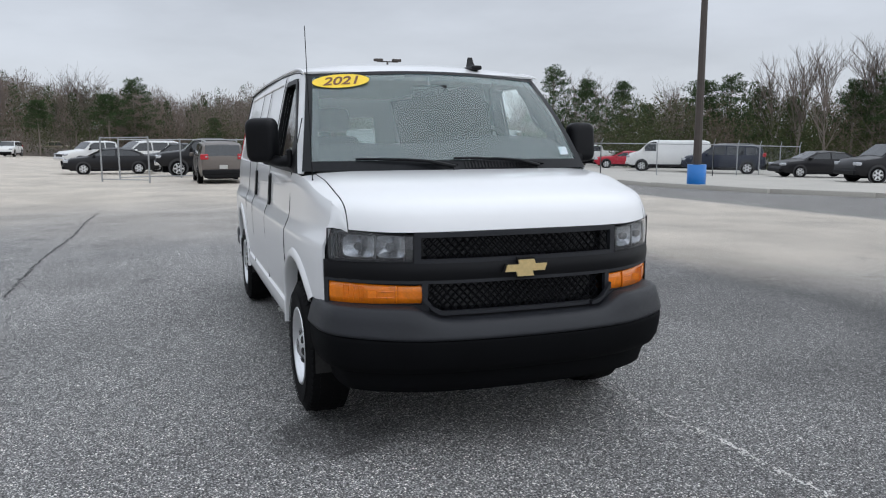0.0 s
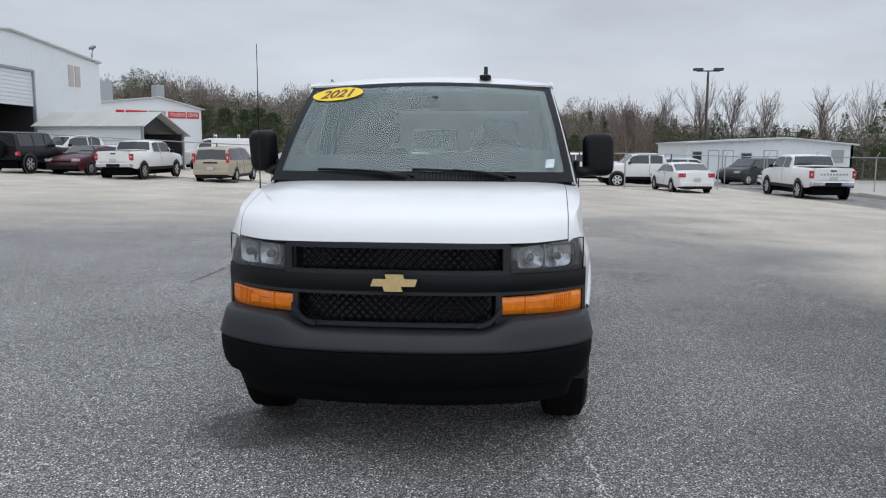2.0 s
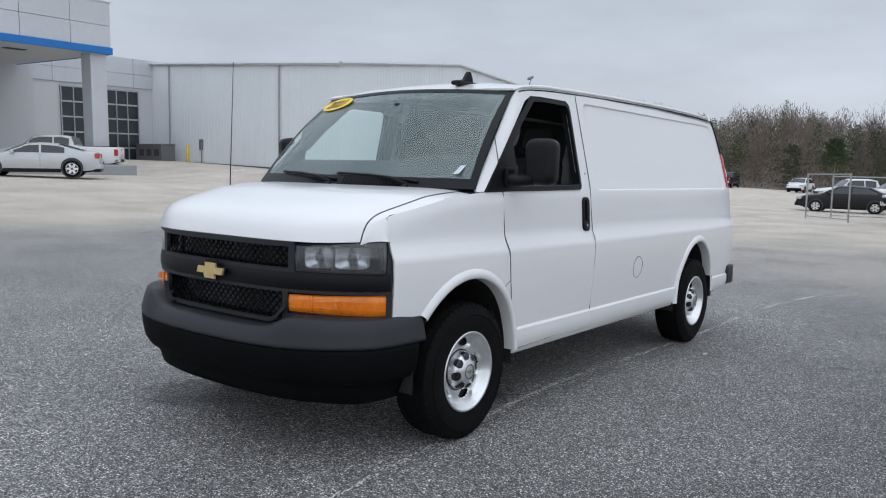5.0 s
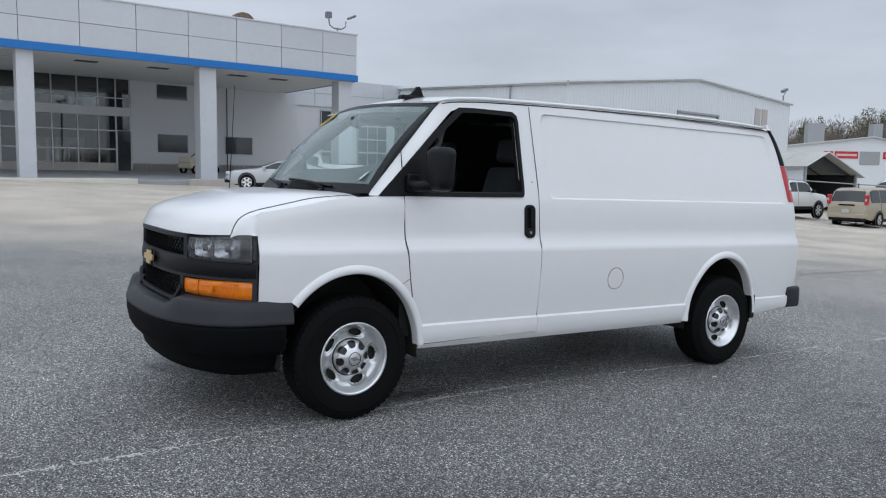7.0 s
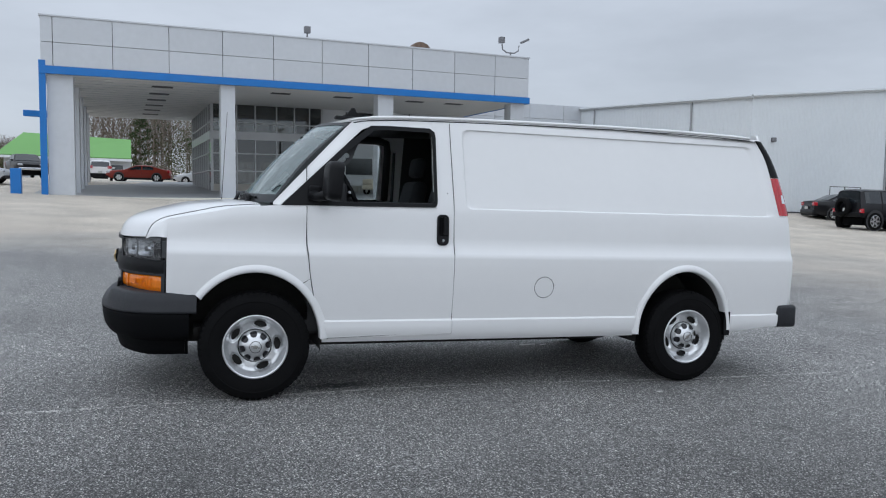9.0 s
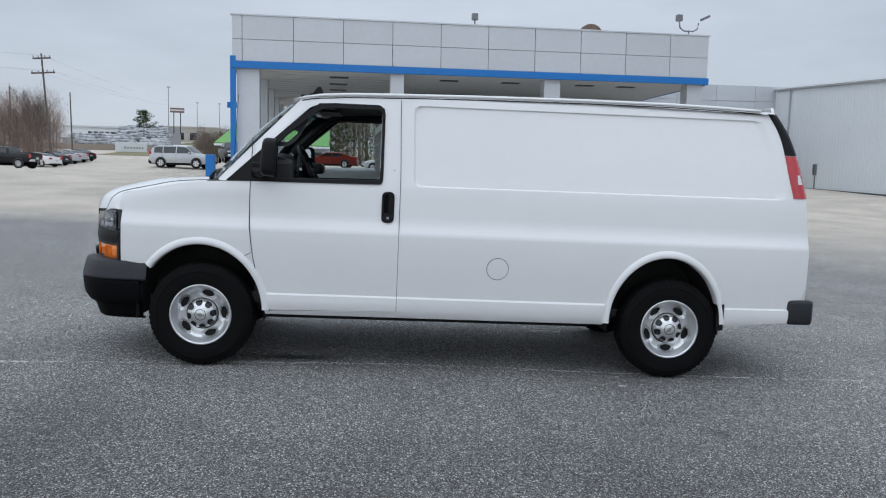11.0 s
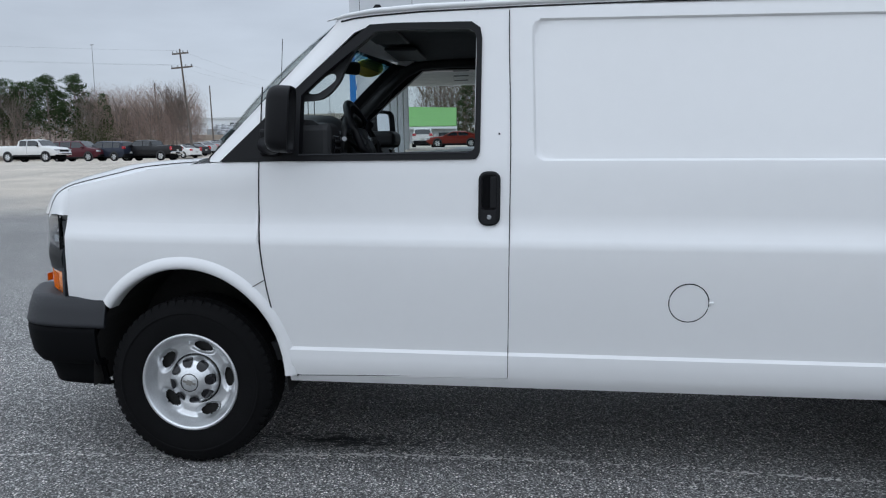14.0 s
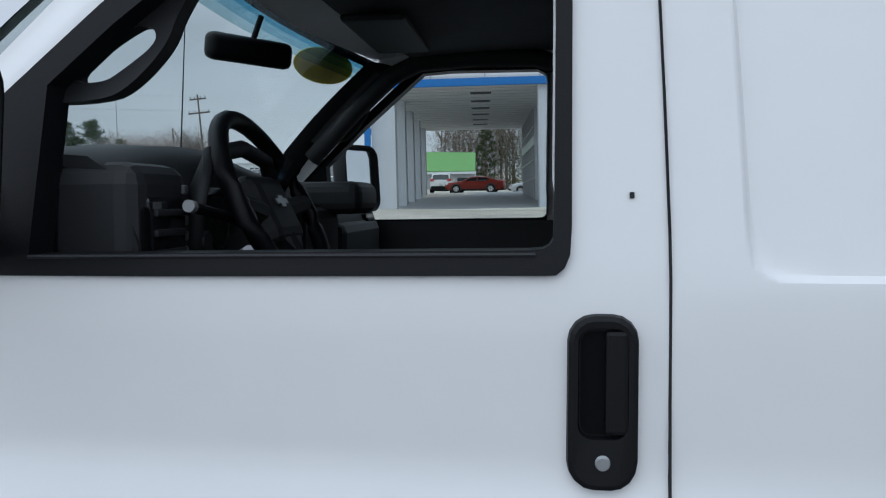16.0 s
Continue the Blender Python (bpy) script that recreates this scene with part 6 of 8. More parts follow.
rack = thing("pipe_rack", WH @ Matrix.Translation((5.3, -0.9, 0.6)), "thin black pipe railing beside the warehouse wall", "railing")
part("rail", tube([(0, 0, -0.3), (0, 0, 1.9), (2.5, 0, 1.9), (2.5, 0, -0.3)], 0.03, 6), TEXTDARK, rack)
part("post", tube([(1.2, 0, 0.0), (1.2, 0, 1.9)], 0.03, 6), TEXTDARK, rack)

gen_box = thing("utility_cabinet", WH @ Matrix.Translation((-1.3, 15.6, 1.33)), "dark grey louvred utility cabinet beside the warehouse wall", "cabinet")
part("body", box(-0.55, 0.55, -1.4, 1.4, -0.4, 1.25, 0.03), FLOOD, gen_box)
part("lid", box(-0.6, 0.6, -1.45, 1.45, 1.25, 1.31, 0.015), FLOOD, gen_box)
for k in range(3):
    part("vent", box(-0.57, -0.55, -1.1 + 0.8 * k, -0.6 + 0.8 * k, 0.5, 0.95, 0.005), TEXTDARK, gen_box)
YELLOWPAINT = mat("yellow_bollard_paint", (0.62, 0.42, 0.04), 0.5, var=0.2, scale=5)
for y in (12.7,):
    yb = thing("yellow_bollard", WH @ Matrix.Translation((-0.9, y, 1.4)), "yellow steel bollard by the warehouse wall", "bollard")
    part("post", tube([(0, 0, -0.6), (0, 0, 1.15)], 0.11, 12), YELLOWPAINT, yb, "", True)
    part("cap", tube([(0, 0, 1.15), (0, 0, 1.2)], [0.10, 0.05], 12), YELLOWPAINT, yb, "", True)

# ---- collision centre, carport, workshop, green-roofed building ----
RED = mat("red_sign_board", (0.50, 0.02, 0.03), 0.5)
SIGNWHITE = mat("pale_sign_letters", (0.62, 0.50, 0.50), 0.6)
cdir = math.atan2(37.6 - 44.6, 94.3 - 85.5)
CC = Matrix.Translation((88.1, 42.6, 0)) @ Matrix.Rotation(cdir, 4, "Z")
cc = thing("body_shop", CC, "white gabled body shop with red lettering", "building")
part("front_wall", plate([(-12, 0, -1), (5.7, 0, -1), (5.7, 0, 6.2), (0, 0, 7.4), (-12, 0, 6.0)], 0.3, Vector((0, 1, 0))), CLADDING, cc)
part("side_wall", box(5.5, 5.7, 0.3, 25, -1, 6.1), CLADDING, cc)
part("roof", grid([[(-12.3, y, 6.05), (0, y, 7.55), (6.1, y, 6.2)] for y in (-0.4, 25)]), ROOFMETAL, cc, "", False, 0.12)
part("roller_shutter", box(-1.3, 0.9, -0.08, 0.0, 4.3, 5.8), GALV, cc)
for x, w in ((1.3, 1.1), (-6.1, 1.9)):
    part("chimney", box(x, x + w, 3, 4.3, 6.5, 9.2, 0.03), GALV, cc)
for x0, x1 in ((1.25, 3.55), (3.7, 5.35)):
    part("sign_board", box(x0, x1, -0.07, -0.01, 4.98, 5.78, 0.01), RED, cc, "red sign board")
for word, x0, w in (("COLLISION", 2.4, 0.62), ("CENTER", 4.52, 0.60)):
    part("sign", text_mesh(word, 0.62, 0.015, SIGNWHITE, 0.0, 0.012), None, cc, "pale raised lettering", m=Matrix.Translation((x0, -0.09, 5.38)) @ Matrix.Rotation(math.pi / 2, 4, "X") @ Matrix.Diagonal((w, 1, 1, 1)))
for x0, x1 in ((-5.3, -4.3), (-4.1, -1.5)):
    bar = part("sign_board", box(x0, x1, -0.07, -0.01, 4.98, 5.78, 0.01), RED, cc, "red sign board")
    part("sign_bar", box(x0 + 0.15, x1 - 0.15, -0.085, -0.07, 5.25, 5.5), SIGNWHITE, bar)
DARKGREEN = mat("green_roof_metal", (0.16, 0.36, 0.10), 0.6, var=0.06, scale=0.5)
cp = thing("carport", pose(42.3, 22.4, ground_z(43, 26), 0, 0, -7.7), "long pale metal carport with a dark open gable end", "shed")
part("roof", grid([[(-0.3, y, 2.50), (1.6, y, 3.42), (5.05, y, 1.95)] for y in (-0.35, 2.0, 4.0, 6.0, 7.8)]), mat("weathered_roof_sheet", (0.47, 0.47, 0.44), 0.6, 0.1, var=0.16, scale=0.8, fine=12), cp, "", False, 0.05)
for k in range(9):
    for xa, za, xb, zb in ((-0.3, 2.51, 1.6, 3.43), (1.6, 3.43, 5.05, 1.96)):
        part("roof_rib", tube([(xa, 7.6 * k / 8 - 0.05, za), (xb, 7.6 * k / 8 - 0.05, zb)], 0.012, 4), ROOFMETAL, cp)
part("side_wall", box(0.0, 0.05, 0.0, 7.5, -0.6, 2.58), CLADDING, cp)
# right, inner and rear sheets coloured dark for the shade inside
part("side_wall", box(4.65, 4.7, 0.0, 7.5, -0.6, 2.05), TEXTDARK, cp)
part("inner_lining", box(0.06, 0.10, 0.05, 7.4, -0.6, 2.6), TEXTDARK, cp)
# dark sheet hung in the open gable for its shade
part("gable_panel", plate([(0.1, 0.3, 2.5), (4.6, 0.3, 2.0), (1.6, 0.3, 3.36)], 0.04, Vector((0, 1, 0))), TEXTDARK, cp, "dark sheet for the shade in the open gable")
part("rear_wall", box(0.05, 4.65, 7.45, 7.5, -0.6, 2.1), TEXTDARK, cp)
for k in range(4):
    part("wall_girt", box(-0.03, 0.0, 0.0, 7.5, 0.3 + 0.65 * k, 0.36 + 0.65 * k), ROOFMETAL, cp)
for y in (0.4, 2.6, 5.0):
    part("truss", tube([(0.15, y, 2.52), (1.6, y, 3.34), (4.6, y, 2.06)], 0.045, 5), TEXTDARK, cp)
for x, top in ((0.06, 2.55), (4.66, 2.05)):
    part("post", box(x - 0.06, x + 0.06, -0.08, 0.06, -0.6, top), GALV, cp)
part("gable_trim", tube([(-0.3, -0.36, 2.48), (1.6, -0.36, 3.40), (5.05, -0.36, 1.93)], 0.045, 6), ROOFMETAL, cp)
WS = Matrix.Translation((57.9, -12.0, -1.7)) @ Matrix.Rotation(radians(-90), 4, "Z")
ws = thing("workshop", WS, "low white metal workshop with brown doors", "building")
wtop = lambda q: straight([(0, 3.55), (9.8, 4.0), (14.7, 3.5)], q)
ribbed((2.2, 0), (14.7, 0), -0.5, lambda q: wtop(q + 2.2), ws, "front_wall", 0.6)
part("side_wall", box(14.5, 14.7, 0, 12, -0.5, 3.5), CLADDING, ws)
part("side_wall", box(2.2, 2.4, 0.02, 12, -0.5, 3.6), CLADDING, ws)
part("roof", grid([[(1.95, y, 3.68), (9.8, y, 4.08), (15.0, y, 3.56)] for y in (-0.3, 12)]), ROOFMETAL, ws, "", False, 0.12)
# dark ones are flat panels put in for shaded open doorways
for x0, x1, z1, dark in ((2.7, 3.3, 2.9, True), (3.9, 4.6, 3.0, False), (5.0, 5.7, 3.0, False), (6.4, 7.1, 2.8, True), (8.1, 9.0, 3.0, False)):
    part("door", box(x0, x1, -0.06, 0.05, 0.1, z1), TEXTDARK if dark else CLADDING, ws, "dark panel for the shade in an open doorway" if dark else "closed pale door")
    part("door_frame", box(x0 - 0.07, x1 + 0.07, -0.045, 0.04, 0.1, z1 + 0.07), GALV, ws)
part("window", box(13.1, 14.0, -0.06, 0.05, 2.1, 3.1), GALV, ws)
gb = thing("green_roofed_house", pose(-11.0, 92.0, ground_z(-11, 92) - 0.9, 0, 0, 4), "long low house with a bright green metal roof", "building")
part("wall", box(-9.0, 4.2, 0, 6, 0, 3.2), STUCCO, gb)
part("roof", grid([[(-9.8, -0.6, 3.0), (-7.4, 3.5, 5.7), (-9.8, 6.6, 3.0)], [(-7.4, -0.6, 3.0), (-7.2, 3.5, 5.7), (-7.4, 6.6, 3.0)], [(4.2, -0.6, 3.0), (4.2, 3.5, 5.4), (4.2, 6.6, 3.0)]]), DARKGREEN, gb, "bright green metal roof", False, 0.15)
part("fascia_board", box(-9.8, 4.3, -0.72, -0.6, 2.75, 3.02), CLADDING, gb)
for x in (-8.2, -5.6, -3.4, -0.6, 2.0):
    part("window", box(x, x + 1.3, -0.06, 0.04, 1.0, 2.3), DARKGLASS, gb)
sg = thing("blue_road_sign", pose(-10.0, 49.0, ground_z(-10.0, 49), 0, 0, 10), "bright blue sign board on a steel post", "sign")
part("board", box(-0.35, 1.2, -0.08, 0.08, 4.2, 4.6, 0.03), BLUE, sg)
part("post", tube([(0.95, 0, -0.5), (0.95, 0, 4.3)], 0.06, 8), GALV, sg)
bo = thing("blue_bollard", FASCIA @ Matrix.Translation((-16.4, 0.6, 1.0)), "bright blue bollard beside the canopy pier", "bollard")
part("post", box(-0.22, 0.22, -0.22, 0.22, -0.3, 1.45, 0.03), BLUE, bo)

# ---- lamps, poles, fences ----
POLE = mat("brown_steel_pole", (0.075, 0.062, 0.055), 0.6, 0.2, var=0.2, scale=3)
TIMBER = mat("weathered_timber_pole", (0.13, 0.11, 0.095), 0.9, var=0.25, scale=3, bump=0.3)


def lamp_post(x, y, z, h, label, blue):
    lp = thing("lamp_post", pose(x, y, z), label, "lamp post")
    part("pole", tube([(0, 0, 0.4), (0, 0, h)], [0.17, 0.10], 10), POLE, lp)
    part("base", tube([(0, 0, -0.4), (0, 0, 0.8)], 0.37 if blue else 0.28, 16), BLUE if blue else CONCRETE, lp, "bright blue painted concrete base" if blue else "", True)
    part("cross_arm", box(-0.06, 0.06, -1.1, 1.1, h - 0.05, h + 0.05), POLE, lp)
    for sgn in (-1, 1):
        part("lamp_head", box(-0.25, 0.25, sgn * 0.95 - 0.45, sgn * 0.95 + 0.45, h + 0.02, h + 0.28, 0.06), POLE, lp)
    return lp


lamp_post(21.8, -18.2, ground_z(21.8, -18.2) + 0.16, 10.5, "brown steel lamp post on a bright blue base", True)
lamp_post(73.0, -19.2, ground_z(73, -19.2), 10.2, "tall brown lamp post with twin heads", False)


def fence(points, h, label, mesh=True):
    f = thing("chain_fence", pose(0, 0, 0), label, "fence")
    bm = bmesh.new()
    for (x0, y0), (x1, y1) in zip(points, points[1:]):
        n = max(1, round(math.hypot(x1 - x0, y1 - y0) / 3.0))
        for k in range(n + 1):
            x, y = lerp(x0, x1, k / n), lerp(y0, y1, k / n)
            part("post", tube([(x, y, ground_z(x, y) - 0.2), (x, y, ground_z(x, y) + h + 0.05)], 0.035, 6), GALV, f)
            if mesh:
                part("barb_arm", tube([(x, y, ground_z(x, y) + h), (x + 0.12, y - 0.2, ground_z(x, y) + h + 0.28)], 0.02, 5), GALV, f)
        z0, z1 = ground_z(x0, y0), ground_z(x1, y1)
        part("top_rail", tube([(x0, y0, z0 + h), (x1, y1, z1 + h)], 0.028, 6), GALV, f)
        part("bottom_rail", tube([(x0, y0, z0 + 0.12), (x1, y1, z1 + 0.12)], 0.022, 6), GALV, f)
        if mesh:
            m = int(math.hypot(x1 - x0, y1 - y0) / 0.22)
            d = Vector((x1 - x0, y1 - y0, z1 - z0)) / max(m, 1)
            for k in range(m):
                p = Vector((x0, y0, z0 + 0.05)) + d * k
                for sgn in (1, -1):
                    a = p + (d * 8 if sgn < 0 else Vector((0, 0, 0)))
                    b = p + (d * 8 if sgn > 0 else Vector((0, 0, 0))) + Vector((0, 0, h))
                    if k + 8 <= m:
                        side = Vector((0.0016, 0.0016, 0))
                        vs = [bm.verts.new(v) for v in (a - side, a + side, b + side, b - side)]
                        bm.faces.new(vs)
    if mesh:
        tagged(part("wire_mesh", bm, GALV, f, "thin galvanised wire mesh"), kind="stuff")
    else:
        bm.free()
    return f


fence([(34.5, 4.0), (37.0, -4.1), (37.8, -9.0), (40.0, -14.5)], 1.85, "galvanised chain-link fence behind parked trucks", False)
fence([(31.5, 10.8), (33.0, 14.0), (33.5, 24.0)], 1.9, "galvanised pipe fence beside the gate", False)
fence([(32.5, 4.6), (30.5, 2.6)], 1.9, "open galvanised gate frame", False)
fence([(36.0, -36.9), (32.0, -27.0), (34.0, -21.0), (40.0, -17.2), (46.0, -14.0)], 1.9, "chain-link fence with barbed-wire arms")
fence([(31.5, -20.5), (28.0, -17.8), (22.0, -30.0)], 0.02, "low galvanised rail at the lot edge", False)


def utility_pole(x, y, h, label, arms=True):
    z = ground_z(x, y)
    up = thing("utility_pole", pose(x, y, z, 1.2, -4.0 if arms else -1.0, 0), label, "pole")
    part("mast", tube([(0, 0, -0.5), (0, 0, h)], [0.145, 0.09], 8), TIMBER, up)
    if arms:
        for dz, w in ((0.5, 0.95), (2.05, 1.25)):
            part("cross_arm", box(-w, w, -0.07, 0.07, h - dz - 0.08, h - dz + 0.08), TIMBER, up)
            for k in (-1, -0.4, 0.4, 1):
                part("insulator", tube([(k * w * 0.92, 0, h - dz), (k * w * 0.92, 0, h - dz + 0.3)], 0.06, 6), GALV, up)
    return up


utility_pole(-36.15, 81.5, 12.1, "weathered timber utility pole with two cross arms")
utility_pole(-48.6, 99.0, 9.3, "plain timber pole beside the woods", False)
utility_pole(-48.6, 118.0, 9.6, "slim grey road lamp pole", False)
for zz, dx in ((11.9, 0.0), (10.3, 1.1), (10.3, -1.1)):
    z = ground_z(-37, 81.5)
    for end in ((-130, 60, z + zz + 6), (-60, 240, 16.0 + zz * 0.5)):
        pts = [(lerp(-37 + dx, end[0], t), lerp(81.5, end[1], t), lerp(z + zz, end[2], t) - 5 * t * (1 - t)) for t in [k / 12 for k in range(13)]]
        tagged(new("power_line", finish(tube(pts, 0.007, 4), "power_line", GALV)), "thin sagging overhead power line", "cable")
# ---- parked vehicles ----
def paint(name, c, metal=0.0):
    return mat(name, c, 0.36, metal, var=0.06, scale=2, fine=30, coat=0.25, spec=0.3)


P_WHITE, P_BLACK, P_CHAR = paint("white_paint", (0.74, 0.74, 0.73)), paint("black_paint", (0.006, 0.006, 0.008)), paint("charcoal_paint", (0.022, 0.024, 0.028), 0.2)
P_TAUPE, P_BEIGE, P_MAROON = paint("taupe_paint", (0.15, 0.13, 0.115), 0.4), paint("beige_paint", (0.42, 0.37, 0.28), 0.3), paint("maroon_paint", (0.075, 0.010, 0.018), 0.2)
P_SILVER, P_RED, P_NAVY = paint("silver_paint", (0.50, 0.52, 0.54), 0.3), paint("burnt_red_paint", (0.20, 0.022, 0.012), 0.2), paint("navy_paint", (0.02, 0.026, 0.045), 0.2)
P_BRIGHTRED = paint("bright_red_paint", (0.42, 0.02, 0.04))
CARGLASS = mat("dark_car_glass", (0.018, 0.022, 0.026), 0.05, var=0.2, spec=0.8)
LAMP = mat("headlamp_glass", (0.55, 0.57, 0.6), 0.15, 0.5, var=0.1)
PLATE = mat("plain_number_plate", (0.5, 0.5, 0.48), 0.5)

KINDS = {
    "sedan": (1.84, 1.0, 0.33, 1.42, [(-2.45, 0.82), (-2.4, 1.02), (-1.75, 1.08), (-1.1, 1.39), (-0.3, 1.46), (0.35, 1.42), (1.2, 1.0), (2.0, 0.9), (2.35, 0.75), (2.45, 0.6)], (1.2, 0.35), (-1.75, -1.1), (-1.55, -0.28, 0.95)),
    "coupe": (1.9, 0.94, 0.35, 1.42, [(-2.4, 0.85), (-2.34, 1.02), (-1.9, 1.06), (-0.9, 1.33), (-0.3, 1.36), (0.15, 1.33), (1.0, 0.97), (2.0, 0.88), (2.3, 0.74), (2.4, 0.6)], (1.0, 0.15), (-1.9, -0.9), (-1.2, -0.3, 0.75)),
    "suv": (1.9, 1.1, 0.37, 1.40, [(-2.37, 0.9), (-2.33, 1.12), (-2.12, 1.58), (-1.75, 1.69), (0, 1.72), (0.55, 1.68), (1.25, 1.15), (2.1, 1.03), (2.33, 0.85), (2.37, 0.7)], (1.25, 0.55), (-2.33, -2.08), (-2.0, -1.25, -0.2, 1.0)),
    "minivan": (1.95, 1.08, 0.34, 1.5, [(-2.55, 0.9), (-2.5, 1.1), (-2.3, 1.6), (-1.95, 1.75), (0.2, 1.78), (0.75, 1.7), (1.6, 1.12), (2.3, 0.98), (2.5, 0.8), (2.55, 0.65)], (1.6, 0.75), (-2.5, -2.28), (-2.2, -1.35, -0.2, 1.2)),
    "pickup": (2.03, 1.33, 0.42, 1.86, [(-2.95, 1.0), (-2.93, 1.38), (-1.02, 1.40), (-0.95, 1.43), (-0.78, 1.84), (-0.4, 1.92), (0.7, 1.92), (1.0, 1.85), (1.55, 1.33), (2.6, 1.22), (2.9, 1.0), (2.95, 0.8)], (1.55, 1.0), (-0.95, -0.76), (-0.72, 0.05, 1.2)),
    "van": (2.0, 1.36, 0.38, 1.72, [(-2.8, 1.0), (-2.78, 1.4), (-2.62, 2.0), (-2.3, 2.09), (1.0, 2.1), (1.3, 2.02), (1.95, 1.38), (2.6, 1.2), (2.78, 0.95), (2.8, 0.8)], (1.95, 1.3), (-2.78, -2.64), (0.75, 1.6)),
    "jeep": (1.88, 1.2, 0.42, 1.3, [(-2.0, 0.9), (-1.98, 1.2), (-1.9, 1.8), (-1.7, 1.86), (0.3, 1.86), (0.42, 1.8), (0.66, 1.22), (1.9, 1.15), (2.1, 1.0), (2.15, 0.7)], (0.66, 0.42), (-1.98, -1.9), (-1.8, -0.9, -0.1, 0.5)),
}
_tyres = {}


def car_wheel(r):
    if r not in _tyres:
        _tyres[r] = (finish(lathe([(-0.1, r * 0.62), (-0.115, r * 0.85), (-0.08, r), (0.08, r), (0.115, r * 0.85), (0.1, r * 0.62)], 24), "tyre", RUBBER),
                     finish(lathe([(-0.08, 0.001), (-0.095, r * 0.16), (-0.06, r * 0.2)], 12), "hub", STEEL),
                     finish(lathe([(-0.105, r * 0.66), (-0.112, r * 0.62), (-0.07, r * 0.56), (-0.05, 0.001)], 24), "rim", TEXTDARK))
        bm = bmesh.new()
        for k in range(6):
            a = 2 * math.pi * k / 6
            d, t = Vector((math.cos(a), 0, math.sin(a))), Vector((-math.sin(a), 0, math.cos(a)))
            vs = [bm.verts.new(v) for v in (d * r * 0.12 - t * 0.05 + Vector((0, -0.09, 0)), d * r * 0.12 + t * 0.05 + Vector((0, -0.09, 0)), d * r * 0.64 + t * 0.035 + Vector((0, -0.1, 0)), d * r * 0.64 - t * 0.035 + Vector((0, -0.1, 0)))]
            bm.faces.new(vs)
        lathe([(-0.108, r * 0.66), (-0.112, r * 0.60)], 24, bm)
        _tyres[r] = (*_tyres[r], finish(bm, "spokes", STEEL, False))
    return _tyres[r]


